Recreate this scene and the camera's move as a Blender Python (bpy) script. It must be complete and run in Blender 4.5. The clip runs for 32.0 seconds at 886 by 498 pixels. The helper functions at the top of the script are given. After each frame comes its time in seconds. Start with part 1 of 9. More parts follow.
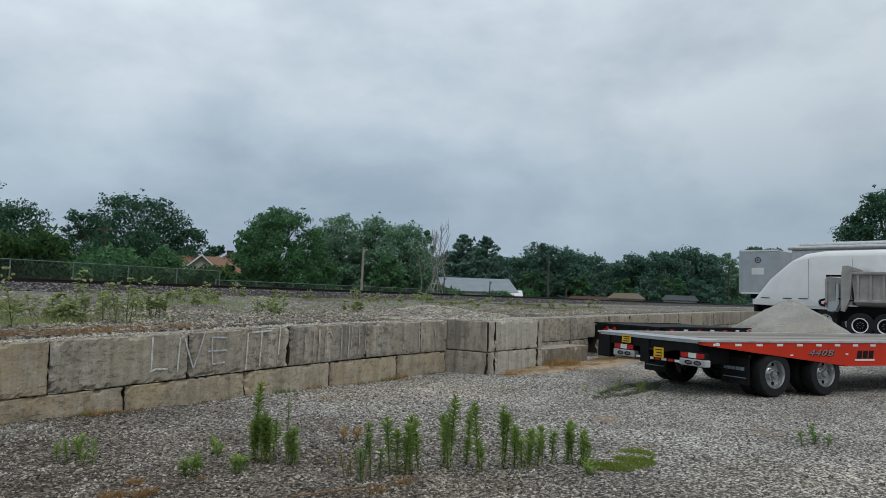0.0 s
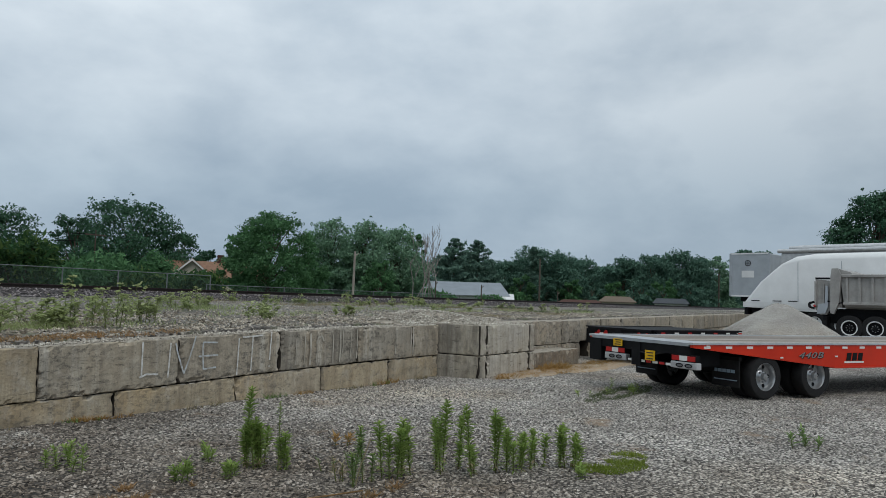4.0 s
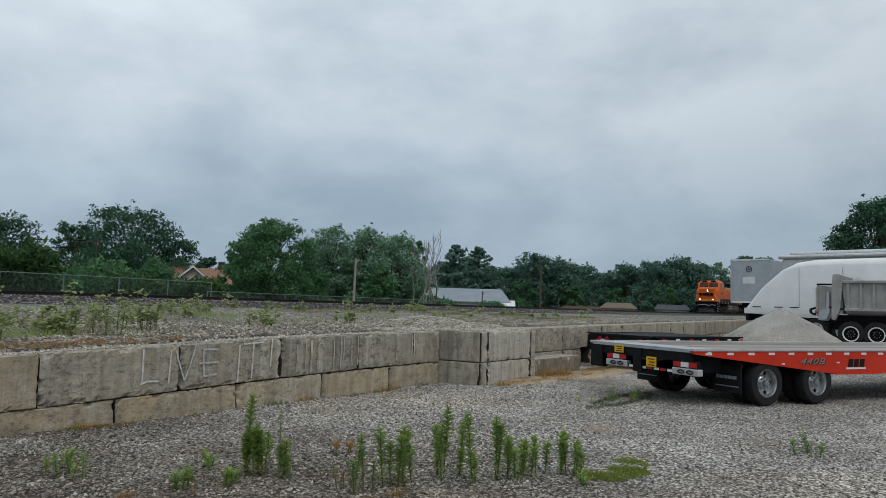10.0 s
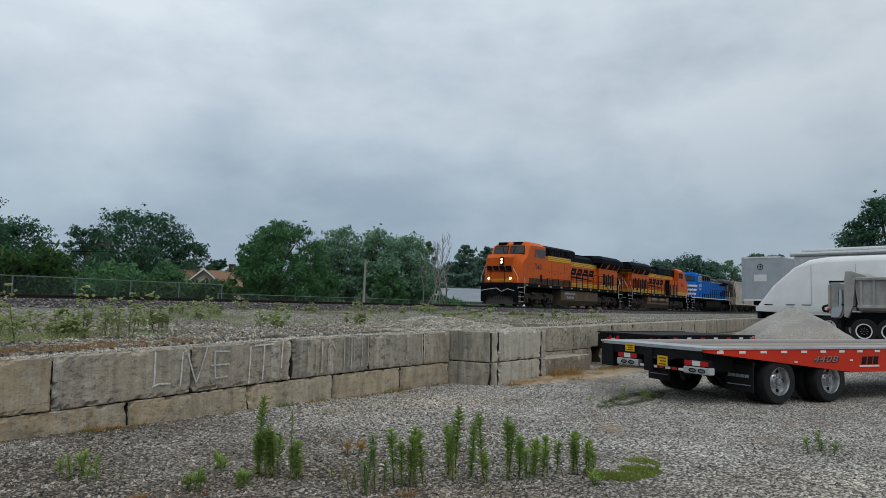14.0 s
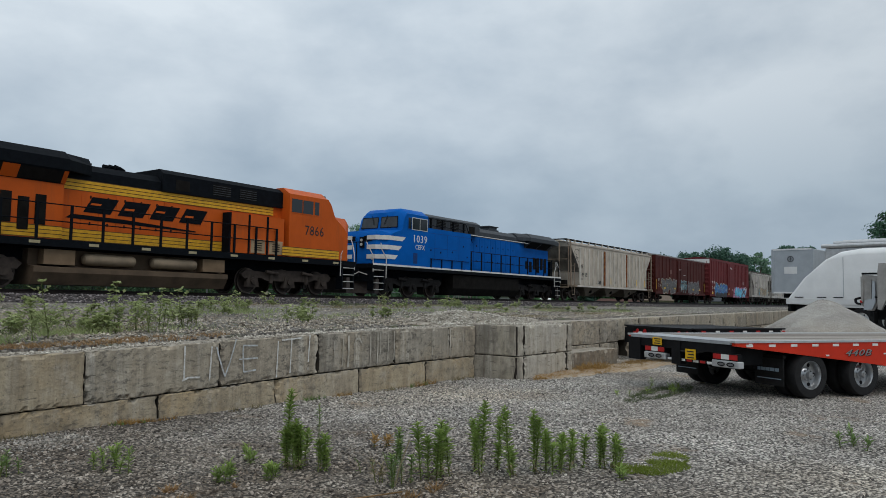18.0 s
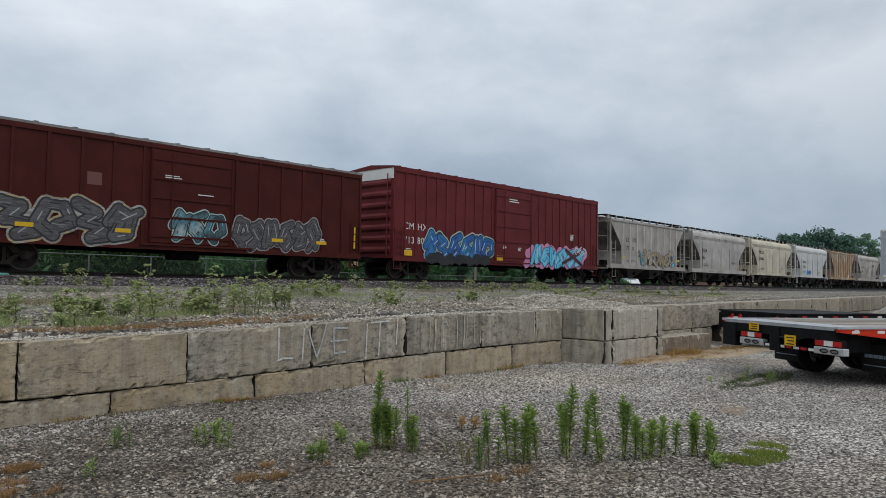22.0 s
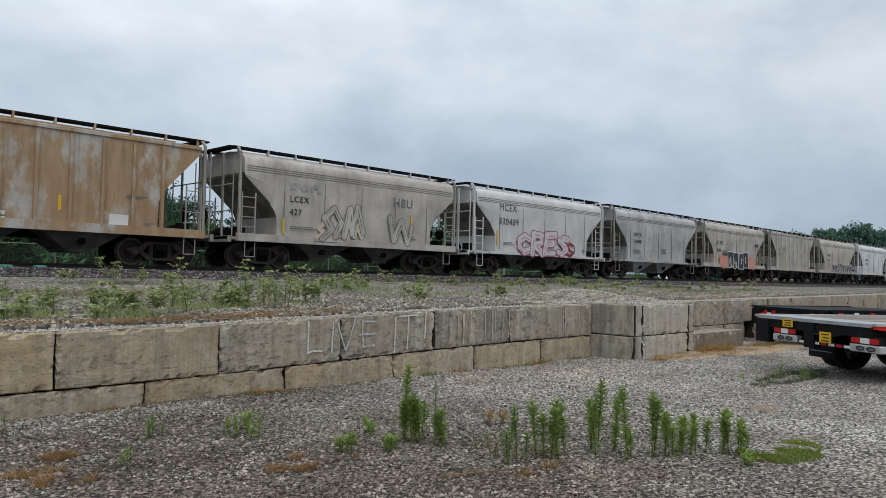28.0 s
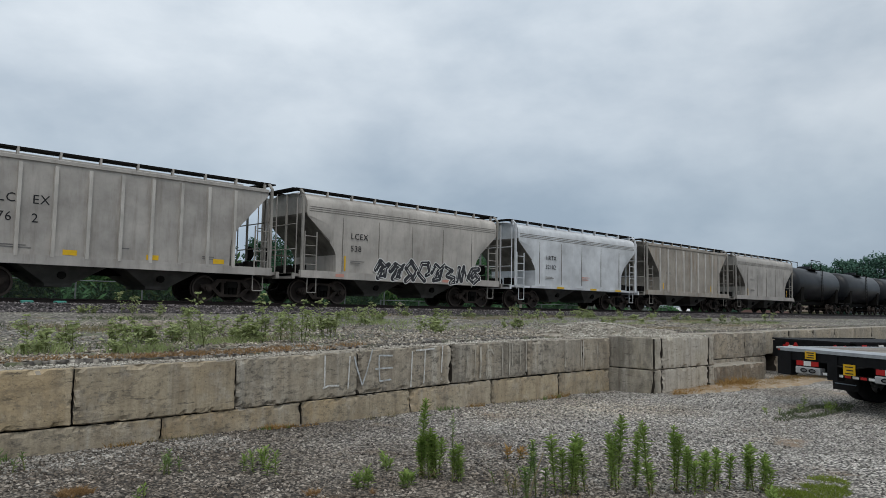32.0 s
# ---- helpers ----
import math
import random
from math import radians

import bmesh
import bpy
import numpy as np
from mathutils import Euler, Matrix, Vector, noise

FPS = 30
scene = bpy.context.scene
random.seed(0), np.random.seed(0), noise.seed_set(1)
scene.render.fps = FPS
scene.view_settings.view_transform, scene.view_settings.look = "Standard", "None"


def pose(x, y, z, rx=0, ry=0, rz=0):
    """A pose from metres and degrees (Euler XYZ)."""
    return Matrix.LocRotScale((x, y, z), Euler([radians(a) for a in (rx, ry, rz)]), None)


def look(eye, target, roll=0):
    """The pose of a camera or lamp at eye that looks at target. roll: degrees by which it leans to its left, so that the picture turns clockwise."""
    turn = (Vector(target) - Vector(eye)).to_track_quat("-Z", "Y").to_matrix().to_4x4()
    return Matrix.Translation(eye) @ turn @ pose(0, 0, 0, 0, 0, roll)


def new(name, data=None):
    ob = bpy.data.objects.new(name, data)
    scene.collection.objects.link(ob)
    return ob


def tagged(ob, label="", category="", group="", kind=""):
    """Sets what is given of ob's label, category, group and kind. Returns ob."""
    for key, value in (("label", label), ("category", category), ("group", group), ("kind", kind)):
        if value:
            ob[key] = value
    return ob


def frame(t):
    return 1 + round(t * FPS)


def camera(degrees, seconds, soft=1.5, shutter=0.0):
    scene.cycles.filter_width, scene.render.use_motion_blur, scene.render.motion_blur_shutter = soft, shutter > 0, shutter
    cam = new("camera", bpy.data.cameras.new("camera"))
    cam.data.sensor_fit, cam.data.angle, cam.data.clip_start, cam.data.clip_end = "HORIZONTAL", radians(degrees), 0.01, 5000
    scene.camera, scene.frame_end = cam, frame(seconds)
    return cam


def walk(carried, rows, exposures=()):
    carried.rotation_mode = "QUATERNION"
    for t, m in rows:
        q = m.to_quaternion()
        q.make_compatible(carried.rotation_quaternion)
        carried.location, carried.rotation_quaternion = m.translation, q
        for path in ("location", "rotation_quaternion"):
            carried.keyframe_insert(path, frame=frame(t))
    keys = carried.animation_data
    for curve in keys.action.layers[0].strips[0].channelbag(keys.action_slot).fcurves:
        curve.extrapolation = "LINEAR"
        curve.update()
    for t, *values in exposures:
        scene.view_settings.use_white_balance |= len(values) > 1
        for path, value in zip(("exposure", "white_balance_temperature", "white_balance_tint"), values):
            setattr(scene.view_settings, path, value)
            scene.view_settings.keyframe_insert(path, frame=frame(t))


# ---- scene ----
EYE = (0.0, 0.0, 1.55)
# seconds, heading from the rails' direction, tilt up, lean
PATH = [
    (0.0, 33.77, 3.59, 2.00), (0.5, 33.70, 3.66, 1.93), (1.0, 33.63, 3.71, 1.83), (1.5, 33.59, 3.73, 1.87),
    (2.0, 33.53, 3.77, 1.88), (2.5, 33.44, 3.78, 1.85), (3.0, 33.32, 3.84, 1.87), (3.5, 33.18, 3.86, 1.82),
    (5.5, 33.03, 4.09, 1.74), (6.0, 33.04, 4.10, 1.74), (6.5, 33.05, 4.14, 1.72), (7.0, 33.08, 4.17, 1.79),
    (7.5, 33.11, 4.22, 1.75), (8.0, 33.12, 4.27, 1.78), (8.5, 33.10, 4.32, 1.71), (9.0, 33.11, 4.35, 1.68),
    (9.5, 33.14, 4.38, 1.70), (10.0, 33.19, 4.43, 1.72), (10.5, 33.24, 4.47, 1.66), (11.0, 33.31, 4.52, 1.54),
    (11.5, 33.42, 4.50, 1.42), (12.0, 33.55, 4.49, 1.42), (12.5, 33.71, 4.51, 1.45), (13.0, 33.81, 4.49, 1.39),
    (13.5, 33.86, 4.46, 1.31), (14.0, 33.93, 4.44, 1.27), (14.5, 34.00, 4.42, 1.30), (16.5, 34.51, 4.19, 1.35),
    (17.0, 34.97, 4.07, 1.25), (17.5, 35.41, 4.02, 1.14), (18.0, 35.89, 3.93, 1.05), (18.5, 36.16, 3.73, 0.92),
    (19.0, 36.50, 3.54, 0.87), (19.5, 37.37, 3.39, 0.81), (20.0, 39.74, 3.04, 0.87), (20.5, 41.09, 2.84, 0.82),
    (21.0, 42.02, 2.77, 0.98), (21.5, 42.55, 2.69, 1.12), (22.0, 42.60, 2.53, 1.06), (22.5, 42.86, 2.32, 1.01),
    (23.0, 43.16, 2.03, 0.93), (23.5, 43.31, 1.93, 0.98), (24.0, 43.51, 1.91, 0.98), (24.5, 44.03, 2.04, 0.91),
    (25.0, 44.59, 2.11, 1.02), (25.5, 44.91, 2.22, 1.15), (27.5, 44.82, 2.04, 1.10), (28.0, 44.83, 2.03, 1.32),
    (28.5, 44.86, 2.12, 1.49), (29.0, 44.91, 2.24, 1.64), (29.5, 45.07, 2.31, 1.67), (30.0, 45.42, 2.47, 1.75),
    (30.5, 45.70, 2.79, 1.73), (31.0, 45.99, 3.79, 1.56), (31.5, 46.08, 4.13, 1.18), (32.0, 46.15, 4.62, 1.03),
]


def view(heading, tilt, lean):
    h, e = radians(heading), radians(tilt)
    way = Vector((math.cos(h) * math.cos(e), math.sin(h) * math.cos(e), math.sin(e)))
    return look(EYE, Vector(EYE) + way * 10, lean)


cam = camera(62.49, 32.0, 0.8)
walk(cam, [(t, view(h, e, r)) for t, h, e, r in PATH], [(0.0, 0.04, 6500, 10), (19.5, 0.02, 6550, 11), (22.5, 0.14, 6650, 14), (24.0, 0.20, 6650, 14), (27.5, 0.24, 6650, 13), (30.0, 0.21, 6650, 13), (31.0, 0.09, 6600, 12), (32.0, 0.07, 6600, 12)])

# ---------------------------------------------------------------- sky and light
world = bpy.data.worlds.new("overcast_sky")
scene.world = world
world.use_nodes = True
wn, wl = world.node_tree.nodes, world.node_tree.links
wn.clear()
sky = wn.new("ShaderNodeTexSky")
sky.sky_type, sky.sun_disc = "NISHITA", False
sky.sun_elevation, sky.sun_rotation, sky.air_density, sky.dust_density = radians(52), radians(200), 1.0, 2.0
coord = wn.new("ShaderNodeTexCoord")
sep = wn.new("ShaderNodeSeparateXYZ")
wl.new(coord.outputs["Generated"], sep.inputs[0])
# the cloud cover: soft masses, flattened towards the horizon
flat = wn.new("ShaderNodeMapping"); flat.inputs["Scale"].default_value = (1.0, 1.0, 1.9); flat.inputs["Location"].default_value = (0.35, 0.1, 0.0)
wl.new(coord.outputs["Generated"], flat.inputs[0])
big = wn.new("ShaderNodeTexNoise"); big.inputs["Scale"].default_value = 2.7; big.inputs["Detail"].default_value = 6; big.inputs["Roughness"].default_value = 0.5
big.inputs["Distortion"].default_value = 0.15
fine = wn.new("ShaderNodeTexNoise"); fine.inputs["Scale"].default_value = 7.5; fine.inputs["Detail"].default_value = 5; fine.inputs["Roughness"].default_value = 0.55
wl.new(flat.outputs[0], big.inputs["Vector"]); wl.new(flat.outputs[0], fine.inputs["Vector"])
mixn = wn.new("ShaderNodeMath"); mixn.operation = "MULTIPLY_ADD"; mixn.inputs[1].default_value = 0.40
wl.new(fine.outputs[0], mixn.inputs[0]); wl.new(big.outputs[0], mixn.inputs[2])
ramp = wn.new("ShaderNodeValToRGB")
ramp.color_ramp.elements[0].position, ramp.color_ramp.elements[0].color = 0.52, (0.49, 0.588, 0.682, 1)
ramp.color_ramp.elements[1].position, ramp.color_ramp.elements[1].color = 0.86, (0.745, 0.835, 0.905, 1)
wl.new(mixn.outputs[0], ramp.inputs[0])
# brighter and whiter with height, blue-grey low down
hr = wn.new("ShaderNodeValToRGB")
e = hr.color_ramp.elements
e[0].position, e[0].color = 0.0, (0.585, 0.65, 0.72, 1)
e[1].position, e[1].color = 0.42, (1.13, 1.12, 1.11, 1)
k = e.new(0.14); k.color = (0.69, 0.75, 0.80, 1)
k = e.new(1.0); k.color = (1.75, 1.70, 1.62, 1)
k = e.new(0.26); k.color = (0.98, 0.99, 1.0, 1)
wl.new(sep.outputs[2], hr.inputs[0])
mul = wn.new("ShaderNodeMixRGB"); mul.blend_type = "MULTIPLY"; mul.inputs[0].default_value = 1
wl.new(ramp.outputs[0], mul.inputs[1]); wl.new(hr.outputs[0], mul.inputs[2])
# the deck is thinner, and paler, away from the rails
thin = wn.new("ShaderNodeMapRange")
for key, value in (("From Min", 0.0), ("From Max", 0.55), ("To Min", 0.81), ("To Max", 0.985)):
    thin.inputs[key].default_value = value
wl.new(sep.outputs[1], thin.inputs[0])
mul2 = wn.new("ShaderNodeMixRGB"); mul2.blend_type = "MULTIPLY"; mul2.inputs[0].default_value = 1
wl.new(mul.outputs[0], mul2.inputs[1]); wl.new(thin.outputs[0], mul2.inputs[2])
bg_sky = wn.new("ShaderNodeBackground"); bg_sky.inputs[1].default_value = 0.05; wl.new(sky.outputs[0], bg_sky.inputs[0])
bg_deck = wn.new("ShaderNodeBackground"); bg_deck.inputs[1].default_value = 0.95; wl.new(mul2.outputs[0], bg_deck.inputs[0])
both = wn.new("ShaderNodeMixShader"); both.inputs[0].default_value = 0.92
wl.new(bg_sky.outputs[0], both.inputs[1]); wl.new(bg_deck.outputs[0], both.inputs[2])
out = wn.new("ShaderNodeOutputWorld"); wl.new(both.outputs[0], out.inputs[0])

sun = new("sun", bpy.data.lights.new("sun", "SUN"))
sun.data.energy, sun.data.angle, sun.data.color = 0.9, radians(30), (1.0, 0.97, 0.92)
sun.matrix_world = look((-20, -30, 60), (0, 0, 0))
scene.view_settings.exposure = 0.0

# ---------------------------------------------------------------- materials


class Mat:
    """A small node builder for one material."""

    def __init__(self, name, rough=0.7, metal=0.0):
        self.m = bpy.data.materials.new(name)
        self.m.use_nodes = True
        self.n, self.l = self.m.node_tree.nodes, self.m.node_tree.links
        self.b = self.n["Principled BSDF"]
        self.b.inputs["Roughness"].default_value = rough
        self.b.inputs["Metallic"].default_value = metal
        self.co = self.n.new("ShaderNodeTexCoord")

    def noise(self, scale, detail=4, rough=0.55, stretch=None, space="Object", offset=False):
        t = self.n.new("ShaderNodeTexNoise")
        t.inputs["Scale"].default_value, t.inputs["Detail"].default_value, t.inputs["Roughness"].default_value = scale, detail, rough
        src = self.co.outputs[space]
        if stretch:
            mp = self.n.new("ShaderNodeMapping")
            mp.inputs["Scale"].default_value = stretch
            self.l.new(src, mp.inputs[0])
            src = mp.outputs[0]
        if offset:
            oi = self.n.new("ShaderNodeObjectInfo")
            sc = self.n.new("ShaderNodeVectorMath"); sc.operation = "ADD"
            mu = self.n.new("ShaderNodeMath"); mu.operation = "MULTIPLY"; mu.inputs[1].default_value = 37.0
            self.l.new(oi.outputs["Random"], mu.inputs[0])
            self.l.new(src, sc.inputs[0]); self.l.new(mu.outputs[0], sc.inputs[1])
            src = sc.outputs[0]
        self.l.new(src, t.inputs["Vector"])
        return t.outputs[0]

    def cells(self, scale, space="Object", feature="F1", out="Color"):
        t = self.n.new("ShaderNodeTexVoronoi")
        t.feature = feature
        t.inputs["Scale"].default_value = scale
        self.l.new(self.co.outputs[space], t.inputs["Vector"])
        return t.outputs[out]

    def rand(self, island=False):
        if island:
            return self.n.new("ShaderNodeNewGeometry").outputs["Random Per Island"]
        return self.n.new("ShaderNodeObjectInfo").outputs["Random"]

    def ramp(self, src, *stops, hard=False):
        r = self.n.new("ShaderNodeValToRGB")
        e = r.color_ramp.elements
        while len(e) < len(stops):
            e.new(0.5)
        for el, (p, c) in zip(e, stops):
            el.position, el.color = p, (*c, 1) if len(c) == 3 else c
        if hard:
            r.color_ramp.interpolation = "CONSTANT"
        self.l.new(src, r.inputs[0])
        return r.outputs[0]

    def mask(self, src, lo, hi):
        r = self.n.new("ShaderNodeMapRange")
        r.inputs["From Min"].default_value, r.inputs["From Max"].default_value = lo, hi
        self.l.new(src, r.inputs[0])
        return r.outputs[0]

    def math(self, op, a, b=0.0):
        n = self.n.new("ShaderNodeMath"); n.operation = op
        for i, v in enumerate((a, b)):
            if isinstance(v, (int, float)):
                n.inputs[i].default_value = v
            else:
                self.l.new(v, n.inputs[i])
        return n.outputs[0]

    def axis(self, i, space="Object"):
        s = self.n.new("ShaderNodeSeparateXYZ")
        self.l.new(self.co.outputs[space], s.inputs[0])
        return s.outputs[i]

    def mix(self, fac, a, b, blend="MIX"):
        m = self.n.new("ShaderNodeMixRGB"); m.blend_type = blend
        for i, v in enumerate((fac, a, b)):
            if isinstance(v, (int, float)):
                m.inputs[i].default_value = v
            elif isinstance(v, tuple):
                m.inputs[i].default_value = (*v, 1)
            else:
                self.l.new(v, m.inputs[i])
        return m.outputs[0]

    def color(self, src):
        if isinstance(src, tuple):
            self.b.inputs["Base Color"].default_value = (*src, 1)
        else:
            self.l.new(src, self.b.inputs["Base Color"])
        return self

    def rough(self, src):
        self.l.new(src, self.b.inputs["Roughness"])
        return self

    def bump(self, src, strength=0.3, dist=0.02):
        b = self.n.new("ShaderNodeBump")
        b.inputs["Strength"].default_value, b.inputs["Distance"].default_value = strength, dist
        self.l.new(src, b.inputs["Height"])
        self.l.new(b.outputs[0], self.b.inputs["Normal"])
        return self


def plain(name, c, rough=0.6, metal=0.0, vary=0.25, scale=6.0, bump=0.0, gloss=0.3):
    """Paint or metal with grime at two scales."""
    m = Mat(name, rough, metal)
    m.b.inputs["Specular IOR Level"].default_value = gloss
    lo = tuple(v * (1 - vary) for v in c)
    hi = tuple(min(1, v * (1 + vary * 0.5)) for v in c)
    a = m.ramp(m.noise(scale, 5), (0.3, lo), (0.7, hi))
    d = m.mix(m.mask(m.noise(scale * 9, 3), 0.35, 0.75), a, tuple(v * (1 - vary * 0.7) for v in c))
    m.color(m.mix(0.45, a, d))
    if bump:
        m.bump(m.noise(scale * 12, 3), bump, 0.01)
    return m.m

# ---------------------------------------------------------------- mesh helpers


def mesh_of(name, bm, material, smooth=False):
    me = bpy.data.meshes.new(name)
    bm.normal_update()
    bm.to_mesh(me)
    bm.free()
    for m in material if isinstance(material, (list, tuple)) else [material]:
        me.materials.append(m)
    if smooth:
        me.shade_smooth()
        me.set_sharp_from_angle(angle=radians(40))
    return me


def part(name, bm, material, parent=None, label="", at=None, smooth=False):
    """Links a bmesh, or a mesh that is shared, as one mesh object."""
    me = bm if isinstance(bm, bpy.types.Mesh) else mesh_of(name, bm, material, smooth)
    ob = new(name, me)
    if parent is not None:
        ob.parent = parent
    if at is not None:
        ob.matrix_basis = at
    if label:
        tagged(ob, label)
    return ob


def thing(name, label, category, at=None, group="", kind=""):
    ob = new(name)
    ob.empty_display_size = 0.2
    if at is not None:
        ob.matrix_basis = at
    return tagged(ob, label, category, group, kind)


def quads(bm, verts, faces):
    vs = [bm.verts.new(v) for v in verts]
    for f in faces:
        bm.faces.new([vs[i] for i in f])
    return vs


def box(bm, x0, x1, y0, y1, z0, z1, m=None):
    """A box; the faces look outwards whatever the order."""
    x0, x1 = min(x0, x1), max(x0, x1)
    y0, y1 = min(y0, y1), max(y0, y1)
    z0, z1 = min(z0, z1), max(z0, z1)
    vs = [(x, y, z) for z in (z0, z1) for y in (y0, y1) for x in (x0, x1)]
    if m is not None:
        vs = [m @ Vector(v) for v in vs]
    return quads(bm, vs, [(0, 2, 3, 1), (4, 5, 7, 6), (0, 1, 5, 4), (2, 6, 7, 3), (0, 4, 6, 2), (1, 3, 7, 5)])


def bevel_box(x0, x1, y0, y1, z0, z1, r=0.02, seg=1):
    bm = bmesh.new()
    box(bm, x0, x1, y0, y1, z0, z1)
    bmesh.ops.bevel(bm, geom=bm.edges[:], offset=r, segments=seg, affect="EDGES")
    return bm


def prism(bm, outline, y0, y1, plane="xz"):
    """An outline in one plane pushed along the third axis."""
    def put(p, w):
        a, b = p
        return {"xz": (a, w, b), "xy": (a, b, w), "yz": (w, a, b)}[plane]
    n = len(outline)
    lo = [bm.verts.new(put(p, y0)) for p in outline]
    hi = [bm.verts.new(put(p, y1)) for p in outline]
    fs = [bm.faces.new(lo), bm.faces.new(hi[::-1])]
    for i in range(n):
        fs.append(bm.faces.new((lo[i], hi[i], hi[(i + 1) % n], lo[(i + 1) % n])))
    bmesh.ops.recalc_face_normals(bm, faces=fs)
    return fs


def tube(bm, a, b, r, sides=6, r2=None):
    a, b = Vector(a), Vector(b)
    d = b - a
    if d.length < 1e-6:
        return
    q = d.to_track_quat("Z", "Y").to_matrix()
    r2 = r if r2 is None else r2
    ring = [q @ Vector((math.cos(k * math.tau / sides), math.sin(k * math.tau / sides), 0)) for k in range(sides)]
    lo = [bm.verts.new(a + v * r) for v in ring]
    hi = [bm.verts.new(b + v * r2) for v in ring]
    for i in range(sides):
        bm.faces.new((lo[i], lo[(i + 1) % sides], hi[(i + 1) % sides], hi[i]))
    bm.faces.new(lo[::-1])
    bm.faces.new(hi)


def rail_of(bm, points, r, sides=5):
    for a, b in zip(points, points[1:]):
        tube(bm, a, b, r, sides)


def loft(bm, rings, close=True, caps=True):
    """Skins rings of equal length."""
    vs = [[bm.verts.new(p) for p in ring] for ring in rings]
    n = len(vs[0])
    fs = []
    for a, b in zip(vs, vs[1:]):
        for i in range(n if close else n - 1):
            fs.append(bm.faces.new((a[i], a[(i + 1) % n], b[(i + 1) % n], b[i])))
    if caps:
        fs += [bm.faces.new(vs[0]), bm.faces.new(vs[-1])]
    bmesh.ops.recalc_face_normals(bm, faces=fs)
    return vs


def writing(name, words, size, material, parent, at, squeeze=1.0, depth=0.004, label="", align="LEFT", shear=0.0):
    """Letters as a thin mesh, read from the side that local +z shows."""
    cu = bpy.data.curves.new(name, "FONT")
    cu.body, cu.size, cu.extrude, cu.align_x, cu.resolution_u = words, size, depth, align, 2
    cu.space_character, cu.shear = 1.1, shear
    tmp = bpy.data.objects.new(name, cu)
    me = bpy.data.meshes.new_from_object(tmp)
    bpy.data.objects.remove(tmp)
    me.transform(Matrix.Diagonal((squeeze, 1, 1, 1)))
    me.materials.clear()
    me.materials.append(material)
    return part(name, me, material, parent, label, at)




def smoothstep(a, b, v):
    t = min(1, max(0, (v - a) / (b - a)))
    return t * t * (3 - 2 * t)


# ---------------------------------------------------------------- ground
WALL_Y = 8.2
RAIL_Z, TRACK_Y = 1.63, 25.05


def wall_top(x):
    """Height of the block wall's top: the courses climb a little along the wall."""
    pts = ((-40, 0.90), (2.5, 0.875), (4.3, 0.89), (6.2, 0.945), (8.1, 0.99), (9.9, 1.02), (12.6, 1.035), (20, 1.10), (50, 1.32), (80, 1.4))
    for (a, u), (b, v) in zip(pts, pts[1:]):
        if x <= b:
            return u + (v - u) * (max(x, a) - a) / (b - a)
    return 1.4


def yard(x, y):
    """Height of the gravel yard."""
    rise = 0.5 * smoothstep(20, 30, x) + 0.75 * smoothstep(36, 50, x)
    return rise + 0.03 * noise.noise((x * 0.35, y * 0.35, 3)) + 0.012 * noise.noise((x * 1.7, y * 1.7, 9))


def bank(x, y):
    """Height of the fill behind the wall, up to the track bed and down beyond it."""
    top = wall_top(x) + 0.02 + 0.05 * (noise.noise((x * 0.5, y * 0.5, 20)) + 0.3) * smoothstep(8.5, 10, y)
    bed = 1.26
    z = top + (bed - top) * smoothstep(9.5, 20.5, y)
    if y > 20.5:
        z += 0.2 * smoothstep(20.9, 22.9, y)
    if y > 27:
        z += (0.35 - z) * smoothstep(27.2, 31.5, y)
    if y > 60:
        z += (0.0 - z) * smoothstep(60, 90, y)
    return z + 0.035 * noise.noise((x * 0.9, y * 0.9, 5)) * (1 - smoothstep(20, 21.5, y))


def land(x, y):
    edge = smoothstep(WALL_Y + 0.25, WALL_Y + 0.4, y)
    if x > 49:
        e = smoothstep(49, 53, x)
        edge = edge * (1 - e) + e * smoothstep(5, 14, y)
    return yard(x, y) * (1 - edge) + bank(x, y) * edge


def dark_reach(m, col, tint=(0.40, 0.363, 0.327)):
    """The yard's older, darker gravel; its uneven edge runs across the yard, paler limestone beyond."""
    edge = m.math("ADD", m.math("ADD", m.axis(0), m.math("MULTIPLY", m.axis(1), -0.25)), m.math("MULTIPLY", m.noise(0.8, 5, 0.6), 5.0))
    edge = m.math("ADD", edge, m.math("MULTIPLY", m.mask(m.axis(1), 4.2, 7.6), 1.7))
    worn = m.mask(edge, 10.0, 6.2)
    soil = m.mix(m.mask(m.noise(1.1, 7, 0.7), 0.45, 0.60), m.mix(1.0, col, tuple(1.06 * v for v in tint), "MULTIPLY"), m.mix(1.0, col, (0.82 * tint[0], 0.78 * tint[1], 0.74 * tint[2]), "MULTIPLY"))
    return m.mix(worn, col, soil)


